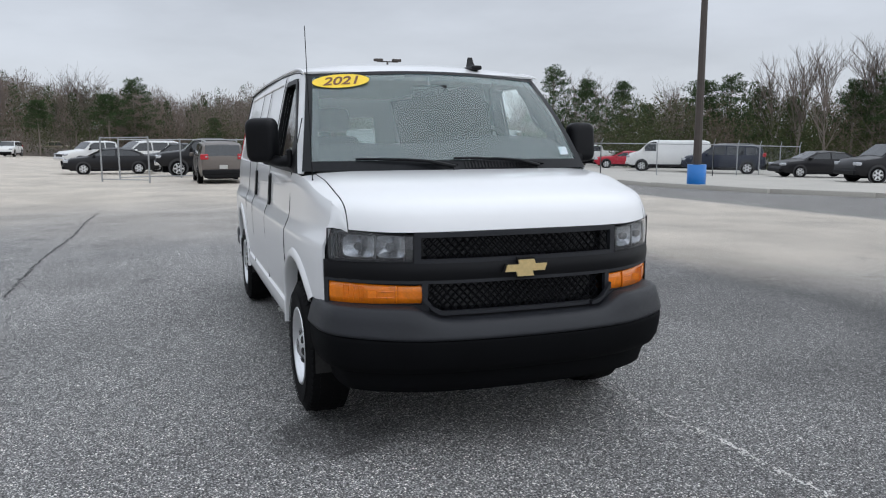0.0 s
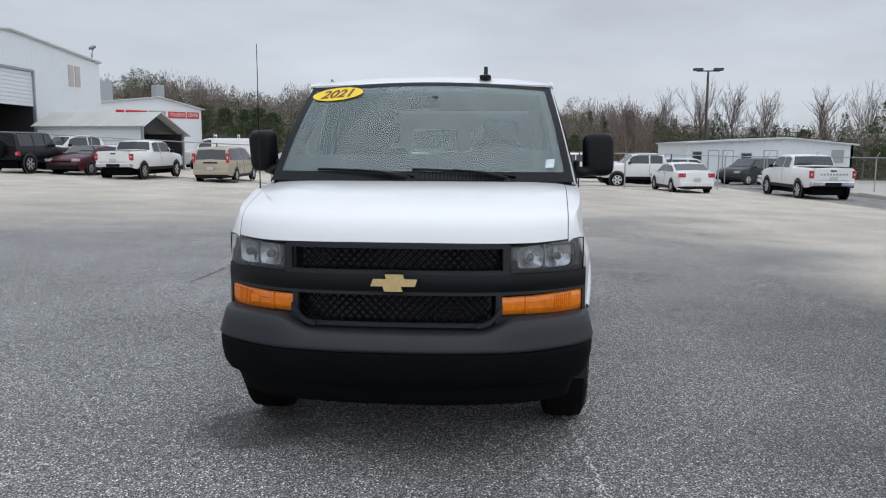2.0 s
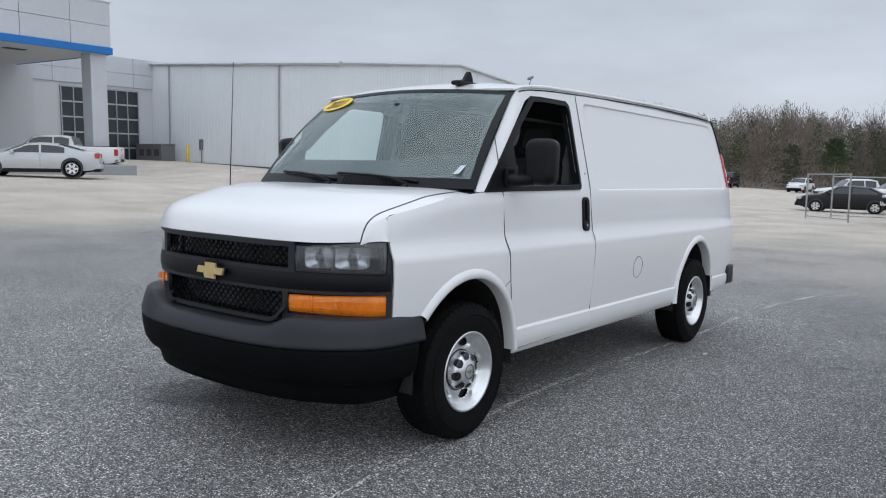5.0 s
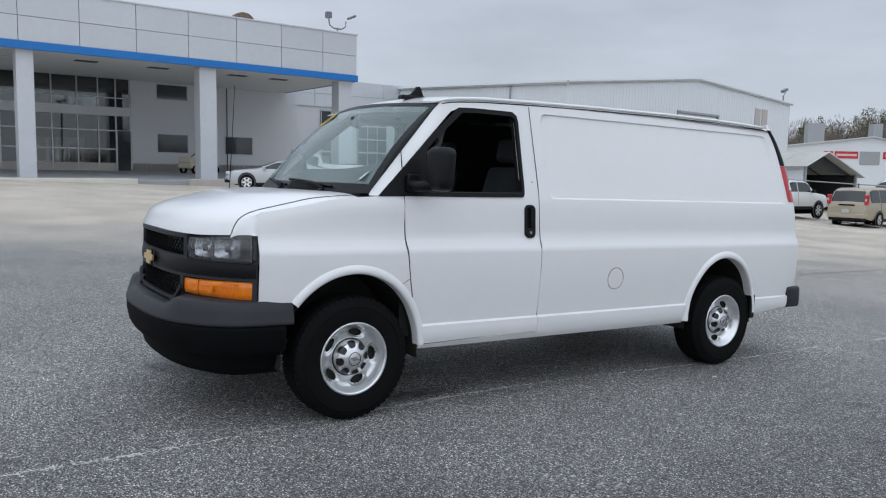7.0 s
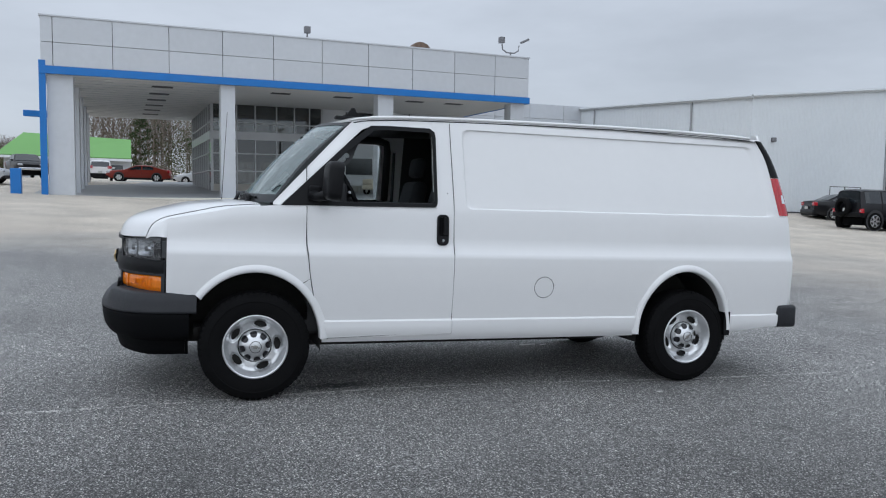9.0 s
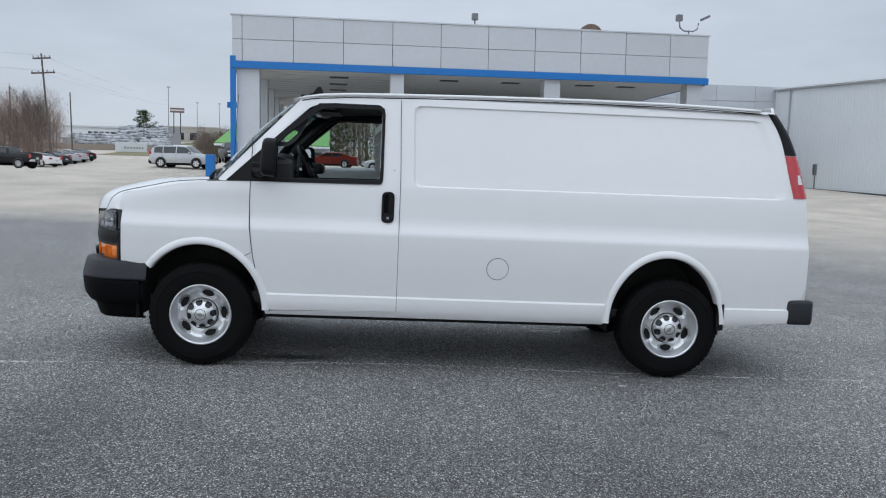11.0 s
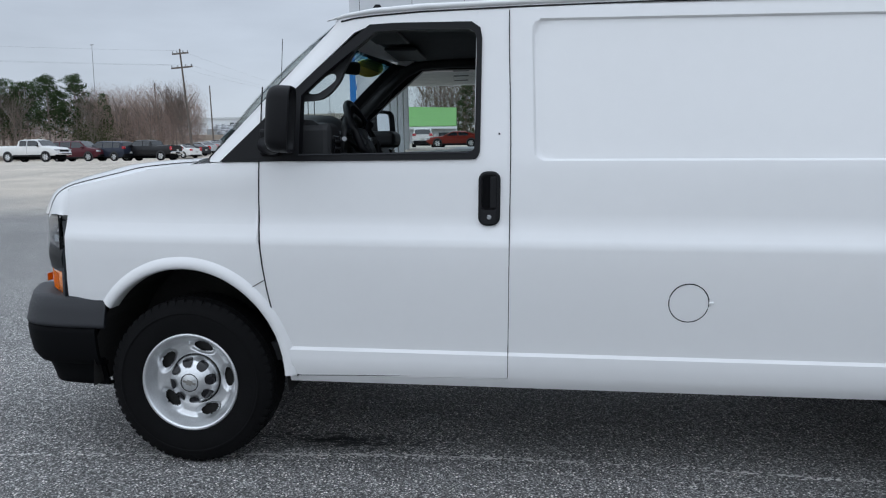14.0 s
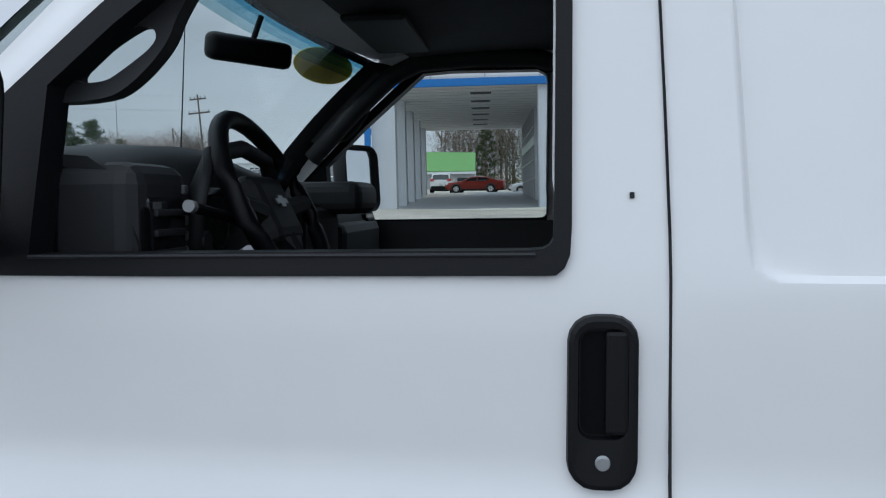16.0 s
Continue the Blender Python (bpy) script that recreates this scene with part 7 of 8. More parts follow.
def car(kind, colour, label, x, y, heading, category="car", z=None, extras="", size=1.0):
    W, belt, r, half_base, prof, ws, rw, pillars = KINDS[kind]
    z = ground_z(x, y) if z is None else z
    ob = thing({"sedan": "saloon_car", "coupe": "sports_car", "suv": "suv", "minivan": "minivan", "pickup": "pickup_truck", "van": "work_van", "jeep": "off_roader"}[kind], pose(x, y, z, 0, 0, heading) @ Matrix.Scale(size, 4), label, category)
    L0, L1, w = prof[0][0], prof[-1][0], W / 2
    zt = lambda q: straight(prof, q)
    zb = {"pickup": 0.54, "jeep": 0.52, "van": 0.42}.get(kind, 0.27 if kind in ("sedan", "coupe") else 0.32)
    xs = sorted({p[0] for p in prof} | {L0 + (L1 - L0) * k / 22 for k in range(23)})

    def section(q):
        t, e = zt(q), min(q - L0, L1 - q)
        ww = w * (1 - 0.10 * smooth01(0.5, 0.0, e) - 0.02 * smooth01(1.3, 0.5, e))
        lo = zb + 0.10 * smooth01(0.4, 0.0, e)
        if t > belt + 0.06:
            wr = ww * 0.96 - (t - belt) * 0.24
            return [(ww * 0.93, lo), (ww, lo + 0.18), (ww, belt * 0.78), (ww * 0.96, belt), (wr, t - 0.05), (wr - 0.12, t), (0, t + 0.025)], wr
        return [(ww * 0.93, lo), (ww, lo + 0.15), (ww, min(belt * 0.78, t - 0.16)), (ww * 0.98, t - 0.10), (ww * 0.95, t - 0.04), (ww * 0.86, t), (0, t + 0.03)], ww * 0.86

    rows = []
    for q in xs:
        s, _ = section(q)
        rows.append([(q, yy, zz) for yy, zz in s] + [(q, -yy, zz) for yy, zz in s[-2::-1]])
    bm = grid(rows)
    bm.verts.ensure_lookup_table()
    n = len(rows[0])
    bm.faces.new([bm.verts[i] for i in range(n)])
    bm.faces.new([bm.verts[len(bm.verts) - n + i] for i in range(n)][::-1])
    bmesh.ops.recalc_face_normals(bm, faces=bm.faces)
    me = finish(bm, "body", colour)
    me.set_sharp_from_angle(angle=radians(38))
    body = part("body", me, None, ob)

    def top_sheet(a, b, name, lift=0.012):
        rows = []
        for k in range(7):
            q = lerp(a, b, lerp(0.06, 0.97, k / 6))
            s, wr = section(q)
            yy = max(0.3, (s[4][0] - 0.07))
            rows.append([(q, yy * v, zt(q) + lift + 0.025 * (1 - abs(v))) for v in (-1, -0.85, 0, 0.85, 1)])
        part(name, grid(rows, flip=b < a), CARGLASS, ob)

    top_sheet(*ws, "windscreen")
    if not (kind == "van"):
        top_sheet(*rw[::-1], "rear_window")
    for side in (-1, 1):
        for a, b in zip(pillars, pillars[1:]):
            cols = []
            for k in range(9):
                q = lerp(a + 0.04, b - 0.04, k / 8)
                s, _ = section(q)
                hi = zt(q) - 0.09
                if hi < belt + 0.05:
                    continue
                fy = lambda zz: lerp(s[3][0], s[4][0], (zz - s[3][1]) / max(0.05, s[4][1] - s[3][1])) + 0.012
                cols.append([(q, side * fy(zz), zz) for zz in (belt + 0.03, (belt + hi) / 2, hi)])
            if len(cols) > 1:
                part("side_window", grid(cols, flip=side < 0), CARGLASS, ob)
        tyre, hub, rim, spokes = car_wheel(r)
        for q in (-half_base, half_base):
            # dark disc laid on the body side for the shade in the wheel arch
            arch_disc = lathe([(0.0, 0.001), (0.0, r * 1.17)], 24)
            part("wheel_well", arch_disc, TEXTDARK, ob, m=pose(q, side * (w + 0.006), r + 0.03))
            wl = part("wheel", tyre, None, ob)
            wl.matrix_local = pose(q, side * (w - 0.085), r) @ (Matrix.Identity(4) if side < 0 else Matrix.Rotation(math.pi, 4, "Z"))
            for nm, m2 in (("rim", rim), ("spokes", spokes), ("hub", hub)):
                part(nm, m2, None, wl)
        tl = (0.95, 1.28) if kind in ("pickup", "van") else ((1.0, 1.45) if kind in ("suv", "minivan") else (0.78, 0.98))
        tl, inner = ((1.02, 1.24), 0.60) if kind == "suv" else (tl, 0.58 if kind in ("sedan", "coupe") else 0.78)
        part("tail_lamp", box(L0 - 0.02, L0 + 0.16, *sorted((side * (w * inner), side * (w * 0.935))), *tl, 0.03), REDLENS, ob, "red tail lamp")
        part("reverse_lens", box(L0 - 0.028, L0 + 0.05, *sorted((side * (w * (inner + 0.04)), side * (w * (inner + 0.13)))), lerp(*tl, 0.38), lerp(*tl, 0.62), 0.01), LAMP, ob, "clear reversing lens")
        hz = 0.68 if kind in ("sedan", "coupe") else (0.78 if kind in ("suv", "minivan") else 0.95)
        part("headlamp", box(L1 - 0.3, L1 - 0.02, *sorted((side * (w * 0.60), side * (w * 0.93))), hz, hz + 0.14, 0.03), LAMP, ob, "clear headlamp")
        part("wing_mirror", box(ws[0] - 0.42, ws[0] - 0.28, *sorted((side * (w - 0.02), side * (w + 0.17))), belt - 0.02, belt + 0.14, 0.04), colour if kind != "pickup" else BLACK, ob)
        for a in pillars[1:-1]:
            part("door_gap", tube([(a, side * (w + 0.001), zb + 0.15), (a, side * (w + 0.001), belt * 0.8), (a, side * (w * 0.965), belt)], 0.006, 5), SEAM, ob)
    dark = BLACK if kind not in ("pickup", "van") else CHROME
    part("front_grille", box(L1 - 0.18, L1 - 0.01, -w * 0.55, w * 0.55, 0.52 if r < 0.4 else 0.75, 0.74 if r < 0.4 else 1.05, 0.03), BLACK, ob)
    part("front_bumper", box(L1 - 0.25, L1 + 0.05, -w * 0.88, w * 0.88, zb + 0.05, zb + 0.26, 0.05), dark, ob)
    part("rear_bumper", box(L0 - 0.08, L0 + 0.2, -w * 0.88, w * 0.88, zb + 0.08, zb + 0.30, 0.05), dark if kind == "pickup" else (BLACK if kind in ("suv", "van", "jeep") else colour), ob)
    for side in (-1, 1):
        part("sill", box(-half_base + r * 1.15, half_base - r * 1.15, *sorted((side * (w * 0.86), side * (w * 0.985))), zb - 0.07, zb + 0.08, 0.03), BLACK, ob, "dark sill")
    if kind in ("sedan", "coupe", "suv", "minivan"):
        part("rear_valance", box(L0 - 0.06, L0 + 0.25, -w * 0.80, w * 0.80, zb - 0.04, zb + 0.12, 0.04), BLACK, ob)
    if kind == "minivan":
        part("tailgate_bar", box(L0 - 0.035, L0 + 0.02, -0.35, 0.35, 0.96, 1.02, 0.01), BLACK, ob, "dark tailgate handle bar")
    part("number_plate", box(L0 - 0.1, L0 - 0.06, -0.16, 0.16, zb + 0.32, zb + 0.48), PLATE, ob)
    part("underbody", box(L0 + 0.35, L1 - 0.35, -w * 0.62, w * 0.62, 0.22, zb + 0.05), MATTBLACK, ob)
    if kind == "pickup":
        # black slab stands in for the shaded hollow of the bed
        part("bed_opening", box(-2.88, -1.08, -0.78, 0.78, 1.36, 1.425), BLACK, ob, "black slab for the shade in the open load bed")
        part("tailgate", box(-2.985, -2.93, -0.78, 0.78, 0.88, 1.38, 0.02), colour, ob)
        part("tailgate_handle", box(-2.995, -2.98, -0.13, 0.13, 1.24, 1.30, 0.008), BLACK, ob)
        part("bumper_step", box(-3.05, -2.98, -0.34, 0.34, zb + 0.10, zb + 0.24, 0.02), BLACK, ob)
        if "bars" in extras:
            for k in range(9):
                part("tailgate_mark", box(-2.992, -2.984, -0.58 + 0.13 * k, -0.50 + 0.13 * k, 1.08, 1.16), GALV, ob)
    if kind == "jeep":
        part("spare_wheel", car_wheel(r)[0], None, ob, m=pose(-2.15, 0.1, 1.05, 0, 0, 90))
    if "rack" in extras:
        for q in (-2.1, -0.9, 0.6):
            part("roof_rack_bar", tube([(q, -0.85, 2.05), (q, -0.85, 2.38), (q, -0.6, 2.3), (q, 0.6, 2.3), (q, 0.85, 2.38), (q, 0.85, 2.05)], 0.03, 6), CLADDING, ob, "white ladder rack bar")
    if "rails" in extras:
        for side in (-1, 1):
            part("roof_rail", tube([(-1.7, side * 0.62, 1.70), (-1.6, side * 0.62, 1.76), (0.3, side * 0.62, 1.77), (0.4, side * 0.62, 1.70)], 0.02, 6), GALV, ob)
    return ob


# lot behind the van
car("suv", P_TAUPE, "taupe suv with red tail lamps by the fence", 30.7, -0.2, 2, extras="rails")
car("pickup", P_BLACK, "black crew-cab pickup truck parked side-on", 38.6, -0.4, 93, "truck")
car("pickup", P_WHITE, "white crew-cab pickup truck behind a fence", 49.5, -5.0, 84, "truck")
car("pickup", P_WHITE, "white pickup truck with chrome bumper at the fence", 41.6, -8.4, 92, "truck")
car("pickup", P_WHITE, "white pickup truck in the far row", 57.0, 6.6, 118, "truck")
car("suv", P_WHITE, "white suv in the far row behind a gate", 54.0, 3.6, 115, extras="rails", size=1.12)
car("sedan", P_BLACK, "low black saloon behind the gate", 43.5, 5.0, 95)
car("suv", P_CHAR, "charcoal suv between parked trucks", 47.0, 1.2, 90)
car("pickup", P_BEIGE, "old pale tan pickup truck far across the lot", 120.0, 17.8, -88, "truck")
car("suv", P_WHITE, "white suv far across the lot", 96.0, 19.4, 175)
# beside the gate
car("minivan", P_BEIGE, "beige minivan with dark rear glass", 34.8, 14.2, 3)
car("pickup", P_WHITE, "white compact pickup truck with dark bed", 33.05, 17.9, 0, "truck", size=0.96)
car("sedan", P_MAROON, "dark maroon saloon facing out beside a white pickup", 33.7, 20.95, 176)
car("pickup", P_WHITE, "white pickup truck behind a maroon saloon", 38.2, 24.1, 150, "truck")
car("van", P_WHITE, "white work van with a ladder rack", 50.0, 20.0, 106, "van", extras="rack", size=1.08)
car("suv", P_WHITE, "white suv parked in line far back", 66.5, 23.0, 12)
car("suv", P_WHITE, "white suv with dark rear glass far back", 71.5, 23.6, 8)
car("pickup", P_BLACK, "black pickup truck far back on the gravel", 93.5, 27.3, 5, "truck")
# workshop side
car("pickup", P_WHITE, "white pickup truck with marked tailgate", 32.6, -14.0, 2, "truck", extras="bars")
car("sedan", P_WHITE, "white saloon seen from behind", 35.8, -9.1, 6)
car("suv", P_CHAR, "charcoal suv beside the workshop", 52.0, -17.5, 122, size=1.08)
car("suv", P_SILVER, "silver suv behind a white saloon at the fence", 46.8, -10.4, 96)
car("sedan", P_WHITE, "white saloon behind a pickup truck", 41.5, -17.2, 75)
# island
car("sedan", P_BLACK, "black saloon on the concrete lot", 29.9, -32.4, 72, z=ground_z(29.9, -32.4) + 0.16)
car("suv", P_BLACK, "black suv on the concrete lot", 23.2, -30.4, 74, z=ground_z(23.2, -30.4) + 0.16, size=1.05)
car("suv", P_NAVY, "dark crossover beside the lamp post", 36.6, -31.4, 48, extras="rails", z=ground_z(36.6, -31.4) + 0.16, size=1.05)
car("van", P_WHITE, "white passenger van behind the lamp post", 41.5, -30.8, 50, "van", z=ground_z(41.5, -30.8) + 0.16)
car("coupe", P_BRIGHTRED, "bright red low car behind the fence", 50.0, -32.6, 60, z=ground_z(50.0, -32.6) + 0.16)
car("pickup", P_WHITE, "white pickup truck at the end of the row", 60.0, -35.5, 60, "truck", z=ground_z(60.0, -35.5) + 0.16)
# showroom side
car("coupe", P_SILVER, "silver sports car outside the showroom", 11.3, 28.6, 148)
car("pickup", P_WHITE, "white pickup truck outside the service bays", 16.2, 36.6, 140, "truck")
car("coupe", P_RED, "burnt red sports car behind the canopy", -4.2, 61.5, 176)
car("suv", P_WHITE, "white suv behind the canopy", -7.6, 66.5, 95)
car("sedan", P_SILVER, "silver saloon in the rear lot", 0.8, 68.0, 178)
car("suv", P_SILVER, "silver crossover parked before the canopy", -12.7, 46.5, -8, size=0.86)
car("pickup", P_WHITE, "white work truck at the roadside", -17.4, 64.0, -75, "truck")
car("jeep", P_BLACK, "black boxy off-roader at the roadside", -19.5, 70.0, 100)
car("pickup", P_BLACK, "black pickup truck facing out at the roadside", -13.2, 65.0, -70, "truck")
car("sedan", P_BLACK, "black saloon by the warehouse", 34.6, 27.4, -20)
car("jeep", P_BLACK, "black off-roader with a spare wheel", 32.1, 23.2, -3, "off-roader", size=1.05)
# roadside row
car("pickup", P_WHITE, "white pickup truck in the roadside row", -40.6, 59.2, -6, "truck")
car("suv", P_MAROON, "maroon suv in the roadside row", -40.3, 65.6, -4, size=1.12)
car("suv", P_NAVY, "dark blue suv in the roadside row", -37.8, 66.2, 168, size=1.08)
car("pickup", P_BLACK, "black crew pickup truck in the roadside row", -33.9, 66.6, 172, "truck")
for k, (p, lab) in enumerate(((P_WHITE, "white saloon in the roadside row"), (P_CHAR, "charcoal saloon in the roadside row"), (P_SILVER, "silver saloon in the roadside row"), (P_SILVER, "grey saloon further along the row"), (P_BLACK, "black saloon at the end of the row"))):
    car("sedan", p, lab, -36.6 - 0.75 * k, 79.0 + 4.6 * k, 160 - 3 * k)
cart = thing("golf_cart", FASCIA @ pose(2.9, 6.4, 1.40, 0, 0, 200), "cream golf cart on the apron", "cart")
CREAM = paint("cream_paint", (0.55, 0.5, 0.4))
part("body", box(-1.0, 1.1, -0.55, 0.55, 0.3, 0.62, 0.08), CREAM, cart)
part("cowl", box(0.75, 1.1, -0.5, 0.5, 0.6, 0.95, 0.08), CREAM, cart)
part("seat", box(-0.6, 0.05, -0.5, 0.5, 0.6, 0.8, 0.06), CREAM, cart)
part("backrest", box(-0.7, -0.58, -0.5, 0.5, 0.75, 1.2, 0.05), BLACK, cart)
part("steering_post", tube([(0.85, 0.2, 0.9), (0.5, 0.2, 1.15)], 0.03, 6), BLACK, cart)
for q in (-0.75, 0.75):
    for sd in (-0.5, 0.5):
        part("wheel", car_wheel(0.33)[0], None, cart, m=pose(q, sd, 0.24) @ Matrix.Scale(0.72, 4))
# ---- woods ----
def foliage(name, base, var, scale, fine, thin):
    """Leaves, needles and fine twigs, thin enough to let part of the light through."""
    m = mat(name, base, 0.95, var=var, scale=scale, fine=fine, spec=0.2)
    n, l = m.node_tree.nodes, m.node_tree.links
    b, out = n["Principled BSDF"], n["Material Output"]
    tr, mx = n.new("ShaderNodeBsdfTranslucent"), n.new("ShaderNodeMixShader")
    mx.inputs[0].default_value = thin
    l.new(b.inputs["Base Color"].links[0].from_socket, tr.inputs[0])
    l.new(b.outputs[0], mx.inputs[1])
    l.new(tr.outputs[0], mx.inputs[2])
    l.new(mx.outputs[0], out.inputs[0])
    return m


BARK = mat("grey_brown_bark", (0.20, 0.17, 0.145), 0.95, var=0.25, scale=2, fine=20)
TWIG = foliage("bare_grey_twigs", (0.21, 0.172, 0.150), 0.25, 0.15, 1.2, 0.4)
RUSSET = foliage("reddish_brown_twigs", (0.36, 0.275, 0.235), 0.22, 0.12, 1.0, 0.5)
NEEDLE = foliage("pine_needles", (0.060, 0.092, 0.040), 0.4, 0.5, 2.0, 0.4)
BRUSH = foliage("brown_winter_brush", (0.175, 0.138, 0.108), 0.3, 0.10, 1.0, 0.45)
EVERGREEN = foliage("green_winter_brush", (0.085, 0.098, 0.046), 0.35, 0.12, 1.0, 0.4)


class Mesh:
    """Collects plain triangles and quads for one object."""

    def __init__(self):
        self.v, self.f = [], []

    def limb(self, a, b, r0, r1):
        d = (b - a).normalized()
        s = d.cross(Vector((0.3, 0.2, 1.0))).normalized()
        t = d.cross(s)
        i = len(self.v)
        for p, r in ((a, r0), (b, r1)):
            for k in range(3):
                q = 2 * math.pi * k / 3
                self.v.append(p + (s * math.cos(q) + t * math.sin(q)) * r)
        self.f += [(i, i + 1, i + 4, i + 3), (i + 1, i + 2, i + 5, i + 4), (i + 2, i, i + 3, i + 5)]

    def leaf(self, p, size, rng, flat=0.5):
        d = Vector((rng.gauss(0, 1), rng.gauss(0, 1), rng.gauss(0, flat))).normalized()
        e = d.cross(Vector((rng.gauss(0, 1), rng.gauss(0, 1), rng.gauss(0, 1)))).normalized()
        i = len(self.v)
        self.v += [p - d * size, p + e * size * 0.35, p + d * size, p - e * size * 0.35]
        self.f.append((i, i + 1, i + 2, i + 3))

    def made(self, name, material):
        me = bpy.data.meshes.new(name)
        me.from_pydata([tuple(v) for v in self.v], [], self.f)
        me.materials.append(material)
        return me


class Spray:
    """Collects great numbers of thin twigs or small leaves for one object."""

    def __init__(self):
        self.parts = []

    def add(self, centre, along, length, width, gen):
        n = len(centre)
        d = along / np.linalg.norm(along, axis=1)[:, None]
        e = np.cross(d, gen.normal(size=(n, 3)))
        e /= np.linalg.norm(e, axis=1)[:, None] + 1e-9
        h, w = (length / 2)[:, None] * d, (width / 2)[:, None] * e
        self.parts.append(np.stack([centre - h, centre + w, centre + h, centre - w], axis=1))

    def made(self, name, material):
        v = np.concatenate(self.parts).reshape(-1, 3)
        n = len(v) // 4
        me = bpy.data.meshes.new(name)
        me.vertices.add(4 * n)
        me.vertices.foreach_set("co", v.astype(np.float32).ravel())
        me.loops.add(4 * n)
        me.loops.foreach_set("vertex_index", np.arange(4 * n, dtype=np.int32))
        me.polygons.add(n)
        me.polygons.foreach_set("loop_start", np.arange(0, 4 * n, 4, dtype=np.int32))
        me.polygons.foreach_set("loop_total", np.full(n, 4, dtype=np.int32))
        me.update(calc_edges=True)
        me.materials.append(material)
        return me


gen = np.random.default_rng(5)


def turned(d, spread, rng):
    """A direction that leans from d by about spread, with a pull upwards."""
    side = d.cross(Vector((rng.gauss(0, 1), rng.gauss(0, 1), rng.gauss(0, 1)))).normalized()
    return (d * math.cos(spread) + side * math.sin(spread) + Vector((0, 0, 0.22))).normalized()


def bough(wood, twigs, p, d, length, r, level, rng):
    """A limb in three bends that ends in ever finer twigs."""
    pts = [p]
    for k in range(3):
        d = turned(d, rng.uniform(0.04, 0.22), rng)
        pts.append(pts[-1] + d * length / 3)
    for k in range(3):
        (wood if level < 2 else twigs).limb(pts[k], pts[k + 1], r * (1 - 0.25 * k), r * (0.75 - 0.25 * k) + 0.003)
    if level >= 3:
        return
    for k in range((9, 6, 4)[level]):
        t = rng.uniform(0.25, 0.98) * 3
        q = min(2, int(t))
        bough(wood, twigs, pts[q].lerp(pts[q + 1], t - q), turned(d, rng.uniform(0.45, 0.85), rng), length * rng.uniform(0.36, 0.58), max(0.007, r * 0.4), level + 1, rng)


def bare_tree(wood, twigs, at, h, rng):
    """A leafless tree: a trunk that forks at mid height into a rising fan of boughs and fine twigs."""
    p, d = Vector(at), Vector((rng.gauss(0, 0.04), rng.gauss(0, 0.04), 1)).normalized()
    n = 6
    for k in range(n):
        q = p + d * h * 0.62 / n
        wood.limb(p, q, h * 0.0125 * (1 - 0.8 * k / n), h * 0.0125 * (1 - 0.8 * (k + 1) / n))
        if k >= 2:
            for _ in range(3):
                bough(wood, twigs, p.lerp(q, rng.random()), turned(d, rng.uniform(0.35, 0.75), rng), h * rng.uniform(0.30, 0.46), h * 0.0045, 1, rng)
        p, d = q, turned(d, rng.uniform(0.0, 0.08), rng)
    for _ in range(7):
        bough(wood, twigs, p, turned(d, rng.uniform(0.1, 0.55), rng), h * rng.uniform(0.30, 0.42), h * 0.004, 1, rng)


def pine(wood, crown, at, h, rng, low=0.3):
    """A pine with an uneven crown of needle clumps at the ends of its boughs."""
    at = Vector(at)
    wood.limb(at, at + Vector((0, 0, h * 0.97)), h * 0.016, h * 0.004)
    n = int(h * 5.6)
    for k in range(n):
        s = k / n
        t = lerp(low, 1.0, s)
        reach = h * (0.03 + 0.20 * (1 - s) ** 0.6 * smooth01(-0.25, 0.22, s)) * rng.uniform(0.45, 1.25)
        a = 2.4 * k + rng.uniform(-0.5, 0.5)
        b = at + Vector((0, 0, h * t))
        tip = b + Vector((math.cos(a) * reach, math.sin(a) * reach, reach * rng.uniform(0.05, 0.55)))
        wood.limb(b, tip, 0.03, 0.01)
        for c, m in ((1.0, 66), (rng.uniform(0.45, 0.75), 44)):
            ball = gen.normal(size=(m, 3))
            ball *= (gen.uniform(0.15, 1, m) ** 0.5 / np.linalg.norm(ball, axis=1))[:, None]
            mid = np.array(b.lerp(tip, c))
            crown.add(mid + ball * np.array((0.50, 0.50, 0.34)), ball + np.array((0, 0, 0.5)) + gen.normal(size=(m, 3)) * 0.35, gen.uniform(0.18, 0.38, m), gen.uniform(0.035, 0.085, m), gen)


rng = random.Random(11)
# a few kinds, then copies
PINES, BARES = [], []
for k in range(4):
    wd, cr = Mesh(), Spray()
    pine(wd, cr, (0, 0, -0.3), 10.0, rng, 0.15 + 0.12 * k)
    PINES.append((wd.made("trunk", BARK), cr.made("crown", NEEDLE)))
for k in range(5):
    wd, cr = Mesh(), Mesh()
    bare_tree(wd, cr, (0, 0, -0.3), 10.0, rng)
    BARES.append((wd.made("trunk", BARK), cr.made("crown", TWIG)))


def tree(kinds, name, label, az, dist, h, turn, group, wide=1.0):
    x, y = -math.sin(radians(az)) * dist, math.cos(radians(az)) * dist
    ob = thing(name, pose(x, y, ground_z(x, y), 0, 0, turn) @ Matrix.Diagonal((h / 10.0 * wide, h / 10.0 * wide, h / 10.0, 1)), label, "tree", group)
    for nm, me in zip(("trunk", "crown"), kinds):
        part(nm, me, None, ob)


